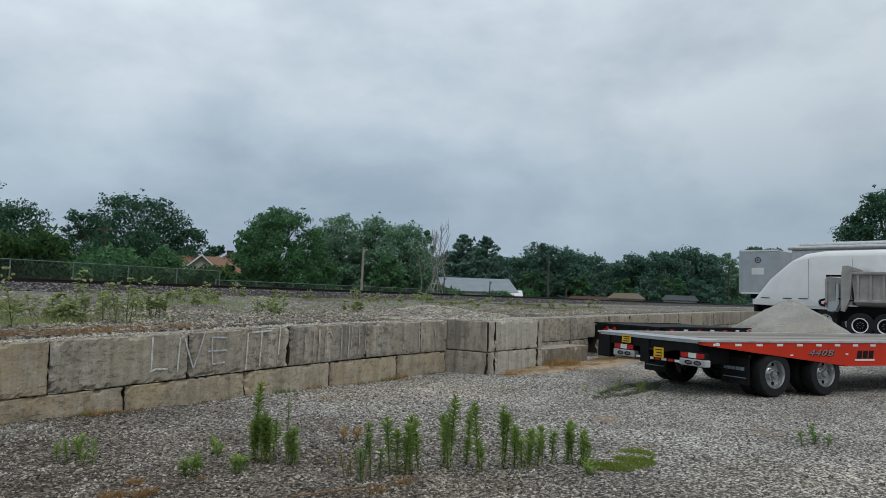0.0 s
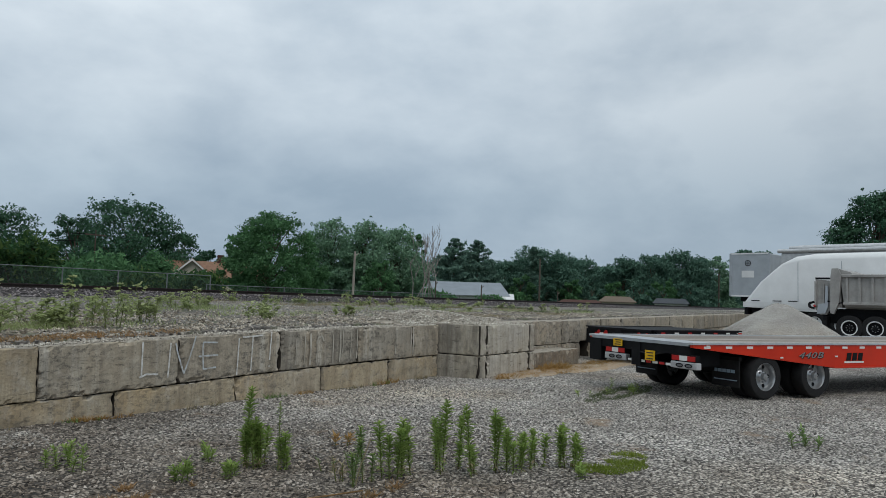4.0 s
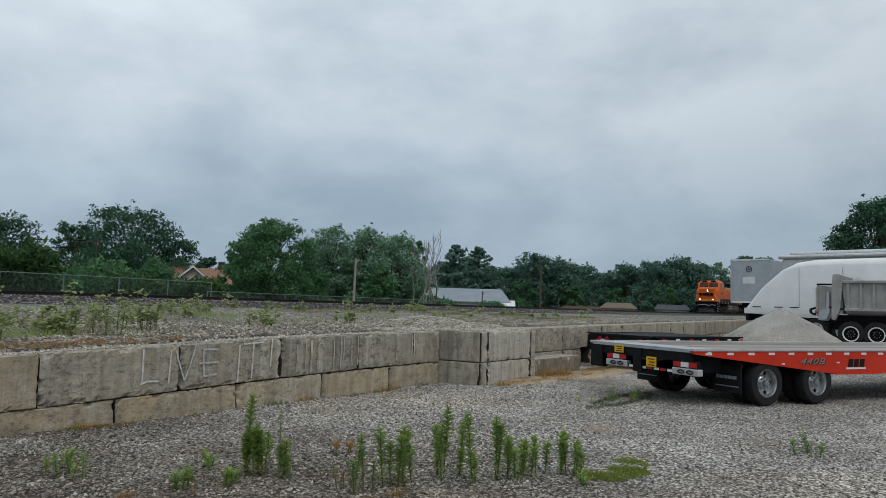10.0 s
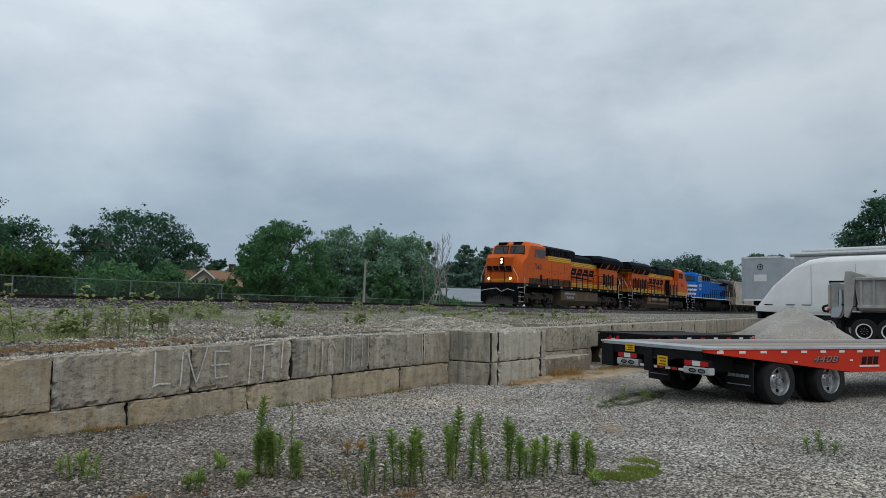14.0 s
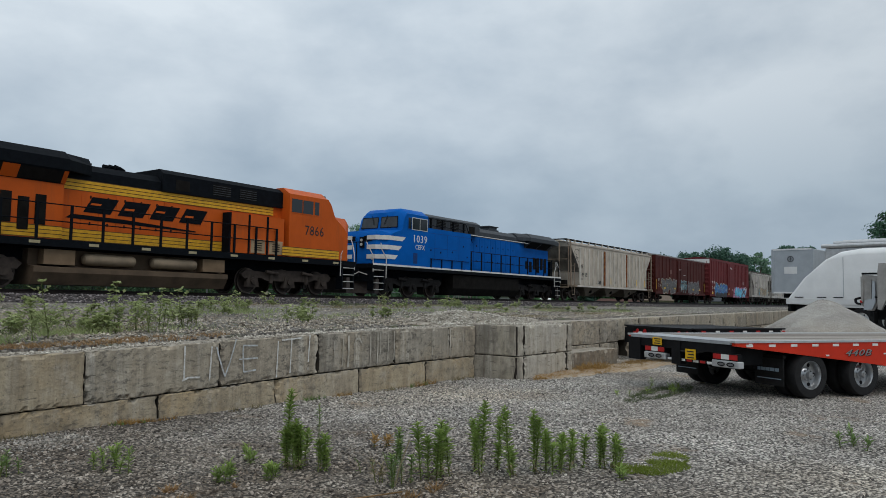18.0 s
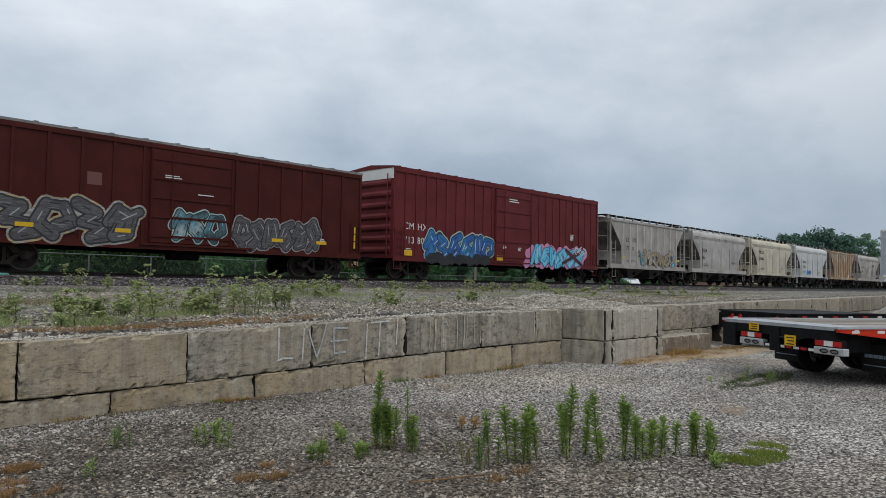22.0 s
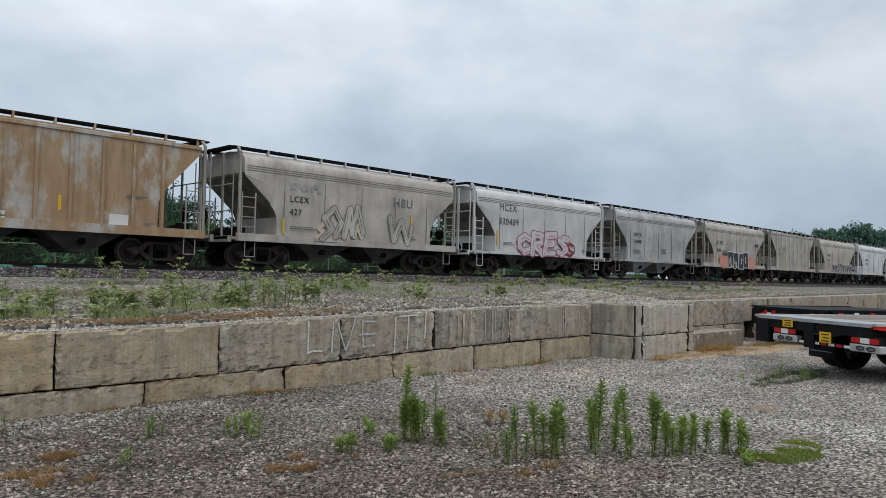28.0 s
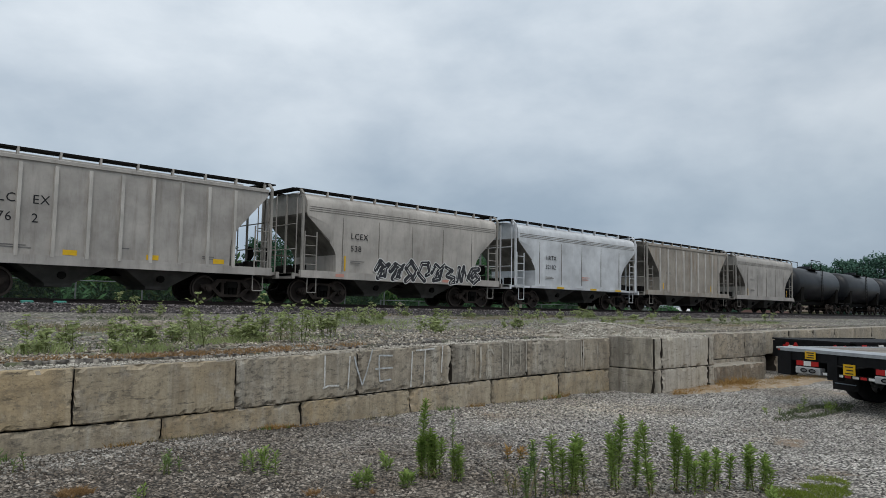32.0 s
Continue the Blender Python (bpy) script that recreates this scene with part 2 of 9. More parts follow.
def gravel_mat(name, tones, stone, patch=None, weeds=None, dark=0.5, rough_bump=0.9, reach=False):
    m = Mat(name, 0.92)
    cell = m.cells(stone, out="Color")
    s = m.n.new("ShaderNodeSeparateColor")
    m.l.new(cell, s.inputs[0])
    base = m.ramp(s.outputs[0], *tones)
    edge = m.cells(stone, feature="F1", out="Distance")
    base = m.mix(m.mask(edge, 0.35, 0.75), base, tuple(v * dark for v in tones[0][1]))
    wide = m.noise(0.55, 6, 0.65)
    base = m.mix(m.mask(wide, 0.38, 0.66), base, m.mix(1.0, base, (0.54, 0.52, 0.51), "MULTIPLY"))
    base = m.mix(m.mask(m.noise(0.22, 4, 0.5), 0.50, 0.68), base, m.mix(1.0, base, (1.18, 1.10, 0.98), "MULTIPLY"))
    if patch:
        base = m.mix(m.mask(m.noise(0.9, 6, 0.65), 0.60, 0.72), base, patch)
    if weeds:
        base = m.mix(m.mask(m.noise(1.6, 7, 0.7), 0.52, 0.66), base, weeds)
    if reach:
        base = dark_reach(m, base)
    m.color(base)
    m.bump(m.math("ADD", m.math("MULTIPLY", edge, -1.0), m.math("MULTIPLY", m.noise(stone * 0.3, 3), 0.5)), rough_bump, 0.03)
    return m.m


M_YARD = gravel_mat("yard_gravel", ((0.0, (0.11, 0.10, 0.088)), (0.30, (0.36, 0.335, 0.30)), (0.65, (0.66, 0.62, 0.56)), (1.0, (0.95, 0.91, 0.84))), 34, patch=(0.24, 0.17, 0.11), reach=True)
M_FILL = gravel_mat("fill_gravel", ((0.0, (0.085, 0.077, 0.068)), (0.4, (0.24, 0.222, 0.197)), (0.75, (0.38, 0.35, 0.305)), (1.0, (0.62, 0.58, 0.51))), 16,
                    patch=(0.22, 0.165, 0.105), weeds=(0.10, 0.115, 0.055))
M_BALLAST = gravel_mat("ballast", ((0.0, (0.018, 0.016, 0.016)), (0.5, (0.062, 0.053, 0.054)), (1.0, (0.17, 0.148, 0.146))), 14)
M_FAR = plain("far_grass", (0.09, 0.12, 0.045), 0.95, vary=0.5, scale=0.4)


def ground_sheet():
    """One sheet from the yard to the horizon; finer near the camera."""
    xs = [-900, -400, -180, -90, -50, -30, -18, -12]
    x = -9.0
    while x < 36:
        xs.append(x); x += 0.3
    xs += [36.5, 37.5, 39, 41, 43, 45, 47, 49, 51, 53, 56, 60, 66, 74, 84, 100, 130, 180, 260, 400, 700, 1500]
    ys = [-900, -400, -150, -60, -25, -10, -5]
    y = -2.5
    while y < WALL_Y + 0.2:
        ys.append(y); y += 0.3
    ys += [WALL_Y + 0.25, WALL_Y + 0.4]
    y = WALL_Y + 0.7
    while y < 20.6:
        ys.append(y); y += 0.4
    ys += [20.7, 21.1, 21.5, 21.9, 22.3, 22.7, 23.0, 24, 25, 26, 27, 27.4, 28, 29, 30, 31, 32, 35, 40, 50, 60, 75, 90, 130, 200, 400, 900, 1800]
    bm = bmesh.new()
    grid = [[bm.verts.new((a, b, land(a, b))) for a in xs] for b in ys]
    for j in range(len(ys) - 1):
        for i in range(len(xs) - 1):
            f = bm.faces.new((grid[j][i], grid[j][i + 1], grid[j + 1][i + 1], grid[j + 1][i]))
            yc, xc = (ys[j] + ys[j + 1]) / 2, (xs[i] + xs[i + 1]) / 2
            f.material_index = 0 if yc < WALL_Y + 0.3 else 1 if yc < 20.2 else 2 if yc < 28 else 3
            if xc > 53 and yc < 16 or yc < -60:
                f.material_index = 0
            f.smooth = True
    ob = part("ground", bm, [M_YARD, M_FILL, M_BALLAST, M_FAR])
    return tagged(ob, "grey crushed-limestone yard and weedy railway fill", "ground", kind="structure")


ground_sheet()

# ---------------------------------------------------------------- block wall


def block_mat(name, tones, stain, mould=0.95, runs=0.5):
    """Cast concrete, block by block: run-down streaks, lime runs, dark mould in crumbling lines, pits."""
    m = Mat(name, 0.92)
    tone = m.ramp(m.rand(), *tones)
    streak = m.noise(3.0, 6, 0.65, (2.6, 2.6, 0.22), offset=True)
    col = m.mix(m.mask(streak, 0.44, 0.66), tone, m.mix(1.0, tone, (0.66, 0.64, 0.63), "MULTIPLY"))
    col = m.mix(m.mask(m.noise(0.9, 6, 0.65, offset=True), 0.46, 0.68), col, stain)
    zone = m.math("MULTIPLY", m.mask(m.noise(1.1, 4, 0.6, (1, 1, 0.2), offset=True), 0.42, 0.60), runs)
    col = m.mix(m.math("MULTIPLY", m.mask(m.noise(2.6, 4, 0.6, (3.0, 3.0, 0.07), offset=True), 0.50, 0.68), zone), col, (0.54, 0.51, 0.445))
    col = m.mix(m.math("MULTIPLY", m.mask(m.noise(2.2, 4, 0.6, (3.0, 3.0, 0.06), offset=True), 0.55, 0.70), m.math("MULTIPLY", zone, 0.55)), col, (0.20, 0.18, 0.15))
    # blackish growth, denser in broad patches and towards the upper edge
    patchy = m.mask(m.noise(1.2, 5, 0.65, offset=True), 0.36, 0.54)
    fine_ = m.mask(m.noise(7.0, 8, 0.80, (1, 1, 1.7), offset=True), 0.50, 0.60)
    col = m.mix(m.math("MULTIPLY", m.math("MULTIPLY", patchy, fine_), mould), col, (0.105, 0.095, 0.08))
    col = m.mix(m.math("MULTIPLY", m.mask(m.noise(1.9, 8, 0.78, offset=True), 0.53, 0.68), mould * 0.7), col, (0.165, 0.148, 0.122))
    col = m.mix(m.math("MULTIPLY", m.mask(m.noise(3.4, 7, 0.75, (1, 1, 0.7), offset=True), 0.54, 0.64), 0.45), col, (0.50, 0.455, 0.38))
    # hair cracks and scabs that run level, as the formwork left them
    level = m.mask(m.noise(4.2, 6, 0.7, (0.8, 0.8, 5.0), offset=True), 0.60, 0.67)
    col = m.mix(m.math("MULTIPLY", level, 0.75), col, (0.10, 0.09, 0.075))
    col = m.mix(m.math("MULTIPLY", m.mask(m.noise(9, 6, 0.7), 0.50, 0.72), 0.4), col, m.mix(1.0, col, (0.5, 0.49, 0.47), "MULTIPLY"))
    rim = m.math("MULTIPLY", m.mask(m.axis(0), 0.22, 0.0), m.mask(m.noise(4, 5, 0.7, (1.5, 1.5, 0.5), offset=True), 0.42, 0.60))
    col = m.mix(m.math("MULTIPLY", rim, 0.6), col, (0.12, 0.105, 0.085))
    pit = m.mask(m.noise(17, 7, 0.78), 0.575, 0.65)
    col = m.mix(m.math("MULTIPLY", pit, 0.8), col, (0.085, 0.078, 0.068))
    m.color(col)
    m.bump(m.math("ADD", m.math("SUBTRACT", m.math("SUBTRACT", m.noise(30, 5), pit), level), m.math("MULTIPLY", m.noise(4, 5), 2.0)), 0.42, 0.022)
    return m.m


M_BLOCK = block_mat("cast_concrete", ((0.0, (0.385, 0.335, 0.26)), (0.25, (0.33, 0.295, 0.24)), (0.5, (0.295, 0.268, 0.222)), (0.75, (0.385, 0.34, 0.265)), (1.0, (0.335, 0.302, 0.247))), (0.40, 0.335, 0.245), 0.9, 0.75)
M_BLOCKLOW = block_mat("tan_cast_concrete", ((0.0, (0.46, 0.38, 0.26)), (0.5, (0.40, 0.34, 0.245)), (1.0, (0.45, 0.385, 0.285))), (0.46, 0.345, 0.20), 0.62)
M_BLOCKPALE = block_mat("newer_grey_concrete", ((0.0, (0.34, 0.312, 0.262)), (1.0, (0.44, 0.405, 0.34))), (0.43, 0.38, 0.29), 0.3, 0.95)
# the step's front blocks: their brighter light put in as a paler tone
M_BLOCKLIT = block_mat("lit_streaked_concrete", ((0.0, (0.43, 0.40, 0.345)), (1.0, (0.50, 0.465, 0.40))), (0.46, 0.41, 0.32), 0.2, 0.9)
M_BLOCKDARK = block_mat("stained_dark_concrete", ((0.0, (0.25, 0.215, 0.165)), (1.0, (0.30, 0.262, 0.205))), (0.19, 0.135, 0.085), 1.0)
m = Mat("lime_dusted_top", 0.95)
m.color(m.ramp(m.noise(6, 7, 0.7), (0.35, (0.17, 0.15, 0.12)), (0.55, (0.32, 0.288, 0.238)), (0.75, (0.44, 0.405, 0.345))))
m.bump(m.noise(40, 4), 0.5, 0.01)
M_LIMETOP = m.m


M_JOINT = plain("joint_dirt", (0.06, 0.052, 0.043), 0.95, vary=0.4, scale=8)


def block_mesh(length, height, width, seed, mat, ends=True, buried=False, fine=0.09):
    """A cast block with worn, chipped edges."""
    rnd = random.Random(seed)
    bm = bmesh.new()
    nx, nz = max(2, round(length / fine)), max(2, round(height / fine))
    box(bm, 0, length, 0, width, 0, height)
    bmesh.ops.bevel(bm, geom=bm.edges[:], offset=0.015, segments=1, affect="EDGES")
    bmesh.ops.subdivide_edges(bm, edges=[e for e in bm.edges if e.calc_length() > length * 0.7], cuts=nx, use_grid_fill=True)
    bmesh.ops.subdivide_edges(bm, edges=[e for e in bm.edges if 0.8 * height < e.calc_length() < 1.1 * height and abs(e.verts[0].co.z - e.verts[1].co.z) > 0.5 * height], cuts=nz, use_grid_fill=True)
    off = rnd.uniform(0, 90)
    for v in bm.verts:
        edge = sum((v.co.z > height - 0.05 or v.co.z < 0.05, v.co.y < 0.05, v.co.x < 0.05 or v.co.x > length - 0.05))
        n = noise.noise((v.co.x * 5 + off, v.co.y * 5, v.co.z * 5))
        if v.co.y < 0.05:
            n2 = noise.noise((v.co.x * 13 + off, v.co.y * 13, v.co.z * 13))
            n3 = noise.noise((v.co.x * 31 + off, v.co.y * 31, v.co.z * 31))
            v.co.y += 0.010 * n + 0.004 * n2 + (0.09 * max(0, 0.8 * n + 0.5 * n2 + 0.5 * n3 - 0.02) if edge >= 2 else 0)
        if v.co.z > height - 0.05:
            v.co.z -= 0.02 * max(0, n)
    # the faces inside the joints are caked with dirt
    bm.normal_update()
    for f in bm.faces:
        if (ends and abs(f.normal.x) > 0.9) or (buried and f.normal.z > 0.9):
            f.material_index = 1
        elif f.normal.z > 0.8:
            f.material_index = 2
    return mesh_of("block", bm, [mat, M_JOINT, M_LIMETOP])


def block(parent, x, y, z, length, height, width=0.61, tilt=0.0, turn=0.0, seed=0, mat=None, ends=True, buried=False):
    rnd = random.Random(seed * 7 + int(x * 13))
    at = pose(x, y + rnd.uniform(-0.003, 0.003), z, 0, -tilt + rnd.uniform(-0.12, 0.12), turn + rnd.uniform(-0.12, 0.12))
    near = 0 < x < 15.1
    return part("block", block_mesh(length - (0.026 if near else 0.014), height - 0.014, width, seed, mat or M_BLOCK, ends, buried, 0.05 if near else 0.1), None, parent, at=at)


def block_wall():
    wall = thing("wall_yard", "weathered grey cast-concrete block retaining wall, two courses, tan stains", "retaining wall", kind="structure")
    H = 0.615
    # upper course: joints along the wall
    ups = [-8.45, -6.61, -4.77, -2.93, -1.09, 0.75, 2.60, 4.45, 6.30, 8.14, 9.98, 11.63, 12.55]
    for i, (a, b) in enumerate(zip(ups, ups[1:])):
        za, zb = wall_top(a), wall_top(b)
        block(wall, a, WALL_Y, za - H, b - a, H, tilt=math.degrees(math.atan2(zb - za, b - a)), seed=i, mat=M_BLOCKLOW if b < 4.5 else M_BLOCK)
    lows = [-7.56, -5.72, -3.88, -2.04, -0.2, 1.71, 3.56, 5.41, 7.30, 9.08, 10.9, 12.55]
    for i, (a, b) in enumerate(zip(lows, lows[1:])):
        za, zb = wall_top(a) - H, wall_top(b) - H
        block(wall, a, WALL_Y + 0.012, za - H, b - a, H, tilt=math.degrees(math.atan2(zb - za, b - a)), seed=40 + i, mat=M_BLOCKLOW, buried=True)
    # the wall steps forward
    for row, mat in ((0, M_BLOCK), (1, M_BLOCKLOW)):
        t = 1.07 - row * H - H
        block(wall, 12.55, 7.29, t, 0.07, H, 1.55, seed=70 + row, mat=M_BLOCKPALE, ends=False, buried=row > 0)
        block(wall, 12.643, 7.276, t - 0.006, 0.255, H, 1.3, seed=72 + row, mat=M_BLOCKLIT, buried=row > 0)
        block(wall, 12.94, 7.275, t, 1.875, H, seed=74 + row, mat=M_BLOCKLIT, buried=row > 0)
        block(wall, 14.87, 7.285, t - 0.01, 0.24, H, 1.3, seed=78 + row, mat=M_BLOCKLIT, buried=row > 0)
        # and back again
        for k, (a, b) in enumerate(((15.15, 16.4), (16.42, 18.22), (18.24, 19.5))):
            block(wall, a, 8.0, 1.08 - row * H - H, b - a, H, seed=90 + 4 * k + row)
    for k, (a, b) in enumerate(((15.16, 16.55), (16.58, 17.8))):
        block(wall, a, 7.33, 1.03 - 2 * H, b - a, H * 0.98, seed=110 + k, mat=M_BLOCKDARK)
    # the long stretch to the end
    x = 19.5
    i = 0
    while x < 49:
        for row in (0, 1):
            t = wall_top(x) - row * H
            block(wall, x + 0.9 * row, 8.1, t - H, 1.84, H, tilt=0.4, seed=130 + i)
            i += 1
        x += 1.84
    return wall


WALL = block_wall()
m = Mat("chalky_white_spray", 0.8)
m.color(m.ramp(m.noise(18, 4, 0.7), (0.36, (0.40, 0.38, 0.34)), (0.56, (0.68, 0.68, 0.66))))
M_CHALK = m.m
m = Mat("pale_blue_spray", 0.8)
m.color(m.ramp(m.noise(14, 4, 0.7), (0.36, (0.34, 0.33, 0.31)), (0.60, (0.52, 0.56, 0.58))))
M_CHALKB = m.m


CHALK_LIFT = [0.0]


def chalk(points, mat, w=0.011):
    """One sprayed stroke, following the wall's face."""
    bm = bmesh.new()
    for k, ((xa, za), (xb, zb)) in enumerate(zip(points, points[1:])):
        y = WALL_Y - 0.017 - 0.0012 * k - CHALK_LIFT[0]
        d = Vector((xb - xa, 0, zb - za))
        n = Vector((-d.z, 0, d.x)).normalized() * w
        quads(bm, [(xa - n.x, y, za - n.z), (xa + n.x, y, za + n.z), (xb + n.x, y, zb + n.z), (xb - n.x, y, zb - n.z)], [(0, 1, 2, 3)])
    CHALK_LIFT[0] = (CHALK_LIFT[0] + 0.0005) % 0.004
    part("sprayed_letter", bm, mat, WALL)


def up(x, f):
    """Height at the fraction f of the upper course."""
    return wall_top(x) - 0.60 + 0.58 * f


for pts, mat in (([(5.712, 0.888), (5.715, 0.47), (5.69, 0.445)], M_CHALK), ([(5.69, 0.45), (5.78, 0.485), (5.954, 0.475)], M_CHALK), ([(6.124, 0.869), (6.102, 0.422)], M_CHALK),
                 ([(6.20, 0.86), (6.24, 0.72), (6.347, 0.458)], M_CHALKB), ([(6.347, 0.458), (6.42, 0.64), (6.514, 0.95)], M_CHALKB),
                 ([(6.89, 0.85), (6.64, 0.86), (6.635, 0.76), (6.658, 0.492)], M_CHALKB), ([(6.571, 0.672), (6.898, 0.677)], M_CHALKB), ([(6.66, 0.495), (6.87, 0.51)], M_CHALKB),
                 ([(7.27, 0.90), (7.253, 0.376)], M_CHALK), ([(7.34, 0.91), (7.72, 0.93)], M_CHALK), ([(7.53, 0.92), (7.51, 0.42)], M_CHALK), ([(7.895, 0.97), (7.871, 0.56)], M_CHALK), ([(7.87, 0.48), (7.868, 0.45)], M_CHALK)):
    chalk(pts, mat, 0.0115)
m = Mat("lime_run", 0.9)
m.color(m.ramp(m.noise(9, 5, 0.7, (1, 1, 0.5)), (0.40, (0.30, 0.275, 0.23)), (0.68, (0.52, 0.49, 0.43))))
M_LIMERUN = m.m
for x, top_, low_, w_ in ((8.43, 0.8, 0.1, 0.010), (8.62, 0.9, 0.1, 0.008), (8.75, 0.92, 0.05, 0.020), (8.90, 0.7, 0.1, 0.010), (9.29, 0.85, 0.05, 0.012), (9.47, 0.97, 0.05, 0.015), (9.54, 0.97, 0.3, 0.010), (9.74, 0.9, 0.1, 0.008),
                          (9.91, 0.97, 0.1, 0.010), (11.03, 0.9, 0.15, 0.010), (11.52, 0.97, 0.1, 0.012), (11.60, 0.98, 0.05, 0.016), (12.06, 0.8, 0.2, 0.010)):
    chalk([(x, up(x, top_)), (x + 0.008, up(x, 0.5 * (top_ + low_))), (x - 0.006, up(x, low_))], M_LIMERUN, w_)
chalk([(8.885, up(8.885, 0.62)), (8.93, up(8.93, 0.80)), (9.02, up(9.02, 0.82)), (9.06, up(9.06, 0.68))], M_LIMERUN, 0.014)

# ---------------------------------------------------------------- track
M_RAIL = plain("rusty_rail", (0.035, 0.026, 0.023), 0.55, 0.5, scale=8)
M_RAILTOP = plain("worn_rail_head", (0.45, 0.43, 0.42), 0.3, 0.9, scale=3)
M_TIE = plain("creosoted_wood", (0.09, 0.075, 0.065), 0.9, vary=0.5, scale=4, bump=0.4)
RAIL_SHAPE = [(-0.07, 0), (0.07, 0), (0.07, 0.015), (0.015, 0.035), (0.01, 0.13), (0.037, 0.145), (0.037, 0.18), (0.03, 0.186), (-0.03, 0.186), (-0.037, 0.18), (-0.037, 0.145), (-0.01, 0.13), (-0.015, 0.035), (-0.07, 0.015)]


def track():
    tr = thing("railway_track", "rusty steel rails on dark wooden ties in ballast", "railway track", kind="structure")
    for y in (TRACK_Y - 0.755, TRACK_Y + 0.755):
        bm = bmesh.new()
        prism(bm, [(y + a, RAIL_Z - 0.186 + b) for a, b in RAIL_SHAPE], -250, 700, "yz")
        for f in bm.faces:
            if f.normal.z > 0.9 and f.calc_center_median().z > RAIL_Z - 0.03:
                f.material_index = 1
        part("rail", bm, [M_RAIL, M_RAILTOP], tr)
    bm = bmesh.new()
    box(bm, -0.115, 0.115, -1.3, 1.3, -0.18, 0)
    tie = mesh_of("tie", bm, M_TIE)
    x = -25.0
    rnd = random.Random(4)
    while x < 110:
        part("tie", tie, M_TIE, tr, at=pose(x + rnd.uniform(-0.03, 0.03), TRACK_Y, RAIL_Z - 0.186, 0, 0, rnd.uniform(-1, 1)))
        x += 0.52
    bm = bmesh.new()
    for k in range(500):
        box(bm, 110 + k * 0.52, 110.23 + k * 0.52, TRACK_Y - 1.3, TRACK_Y + 1.3, RAIL_Z - 0.36, RAIL_Z - 0.186)
    tagged(part("far_ties", bm, M_TIE, tr), kind="stuff")
    return tr


track()

# ---------------------------------------------------------------- train: materials
S = 1.05  # metres along the train for one unit of the list of couplings
MOVING = []


def car_paint(name, base, dirt=(0.16, 0.12, 0.09), rust=0.0, streaks=0.5, rough=0.6, fade=0.25, gloss=0.14):
    """Old rail-car paint: faded patches, run-down streaks, rust."""
    m = Mat(name, rough)
    m.b.inputs["Specular IOR Level"].default_value = gloss
    pale = tuple(min(1, v * (1 + fade)) for v in base)
    dim = tuple(v * (1 - fade) for v in base)
    c = m.ramp(m.noise(0.9, 5, 0.6, offset=True), (0.3, dim), (0.7, pale))
    st = m.mask(m.noise(2.2, 6, 0.65, (1.6, 1.6, 0.16), offset=True), 0.52, 0.74)
    c = m.mix(m.math("MULTIPLY", m.mask(m.noise(1.3, 6, 0.65, (1.3, 1.3, 0.35), offset=True), 0.55, 0.72), streaks * 0.8), c, pale)
    c = m.mix(m.math("MULTIPLY", st, streaks), c, dirt)
    fine_ = m.mask(m.noise(7.0, 4, 0.6, (2.5, 2.5, 0.5), offset=True), 0.55, 0.8)
    c = m.mix(m.math("MULTIPLY", fine_, streaks * 0.4), c, tuple(v * 0.6 for v in dirt))
    if rust:
        r = m.mask(m.noise(1.5, 7, 0.7, (1, 1, 0.45), offset=True), 0.68 - rust * 0.25, 0.80 - rust * 0.2)
        c = m.mix(r, c, m.ramp(m.noise(14, 3), (0.3, (0.12, 0.045, 0.02)), (0.7, (0.26, 0.12, 0.05))))
    m.color(c)
    m.bump(m.noise(2.5, 3), 0.12, 0.03)
    return m.m


M_ORANGE = car_paint("orange_loco_paint", (0.53, 0.094, 0.011), (0.15, 0.06, 0.025), streaks=0.32, rough=0.5, fade=0.12)
M_BLACKP = plain("black_loco_paint", (0.006, 0.008, 0.011), 0.7, vary=0.4, gloss=0.06)
M_YELLOW = plain("yellow_stripe_paint", (0.70, 0.37, 0.02), 0.5, vary=0.3)
M_STRIPEBED = plain("dark_stripe_ground", (0.11, 0.055, 0.015), 0.7, vary=0.4)
M_GRIMEBAND = plain("soot_grime", (0.060, 0.036, 0.022), 0.85, vary=0.6, scale=2)
M_BLUE = car_paint("blue_loco_paint", (0.0008, 0.098, 0.40), (0.006, 0.045, 0.15), streaks=0.12, rough=0.5, fade=0.12, gloss=0.04)
M_GREYROOF = plain("grey_roof_paint", (0.042, 0.049, 0.058), 0.6, vary=0.35)
M_WHITEP = plain("white_paint", (0.68, 0.68, 0.66), 0.55, vary=0.12)
M_UNDER = plain("underframe_grime", (0.012, 0.011, 0.010), 0.9, vary=0.5, scale=3, gloss=0.1)
M_TRUCK = plain("dusty_truck_steel", (0.054, 0.042, 0.035), 0.9, vary=0.5, scale=4)
M_TANKGREY = plain("dusty_fuel_tank", (0.19, 0.128, 0.076), 0.75, vary=0.35, scale=1.5)
M_TANKDARK = plain("grimy_fuel_tank", (0.12, 0.083, 0.054), 0.8, vary=0.45, scale=1.5)
M_WHEEL = plain("wheel_steel", (0.042, 0.031, 0.026), 0.7, 0.0, vary=0.5)
M_TREAD = plain("bright_wheel_rim", (0.10, 0.08, 0.068), 0.55, 0.4, vary=0.3)
M_HANDRAIL = plain("white_handrail", (0.55, 0.55, 0.53), 0.5, vary=0.15)
M_INK = plain("black_lettering", (0.025, 0.025, 0.028), 0.7, vary=0.3)
m = Mat("dark_glass", 0.08); m.color((0.02, 0.025, 0.03)); M_GLASS = m.m
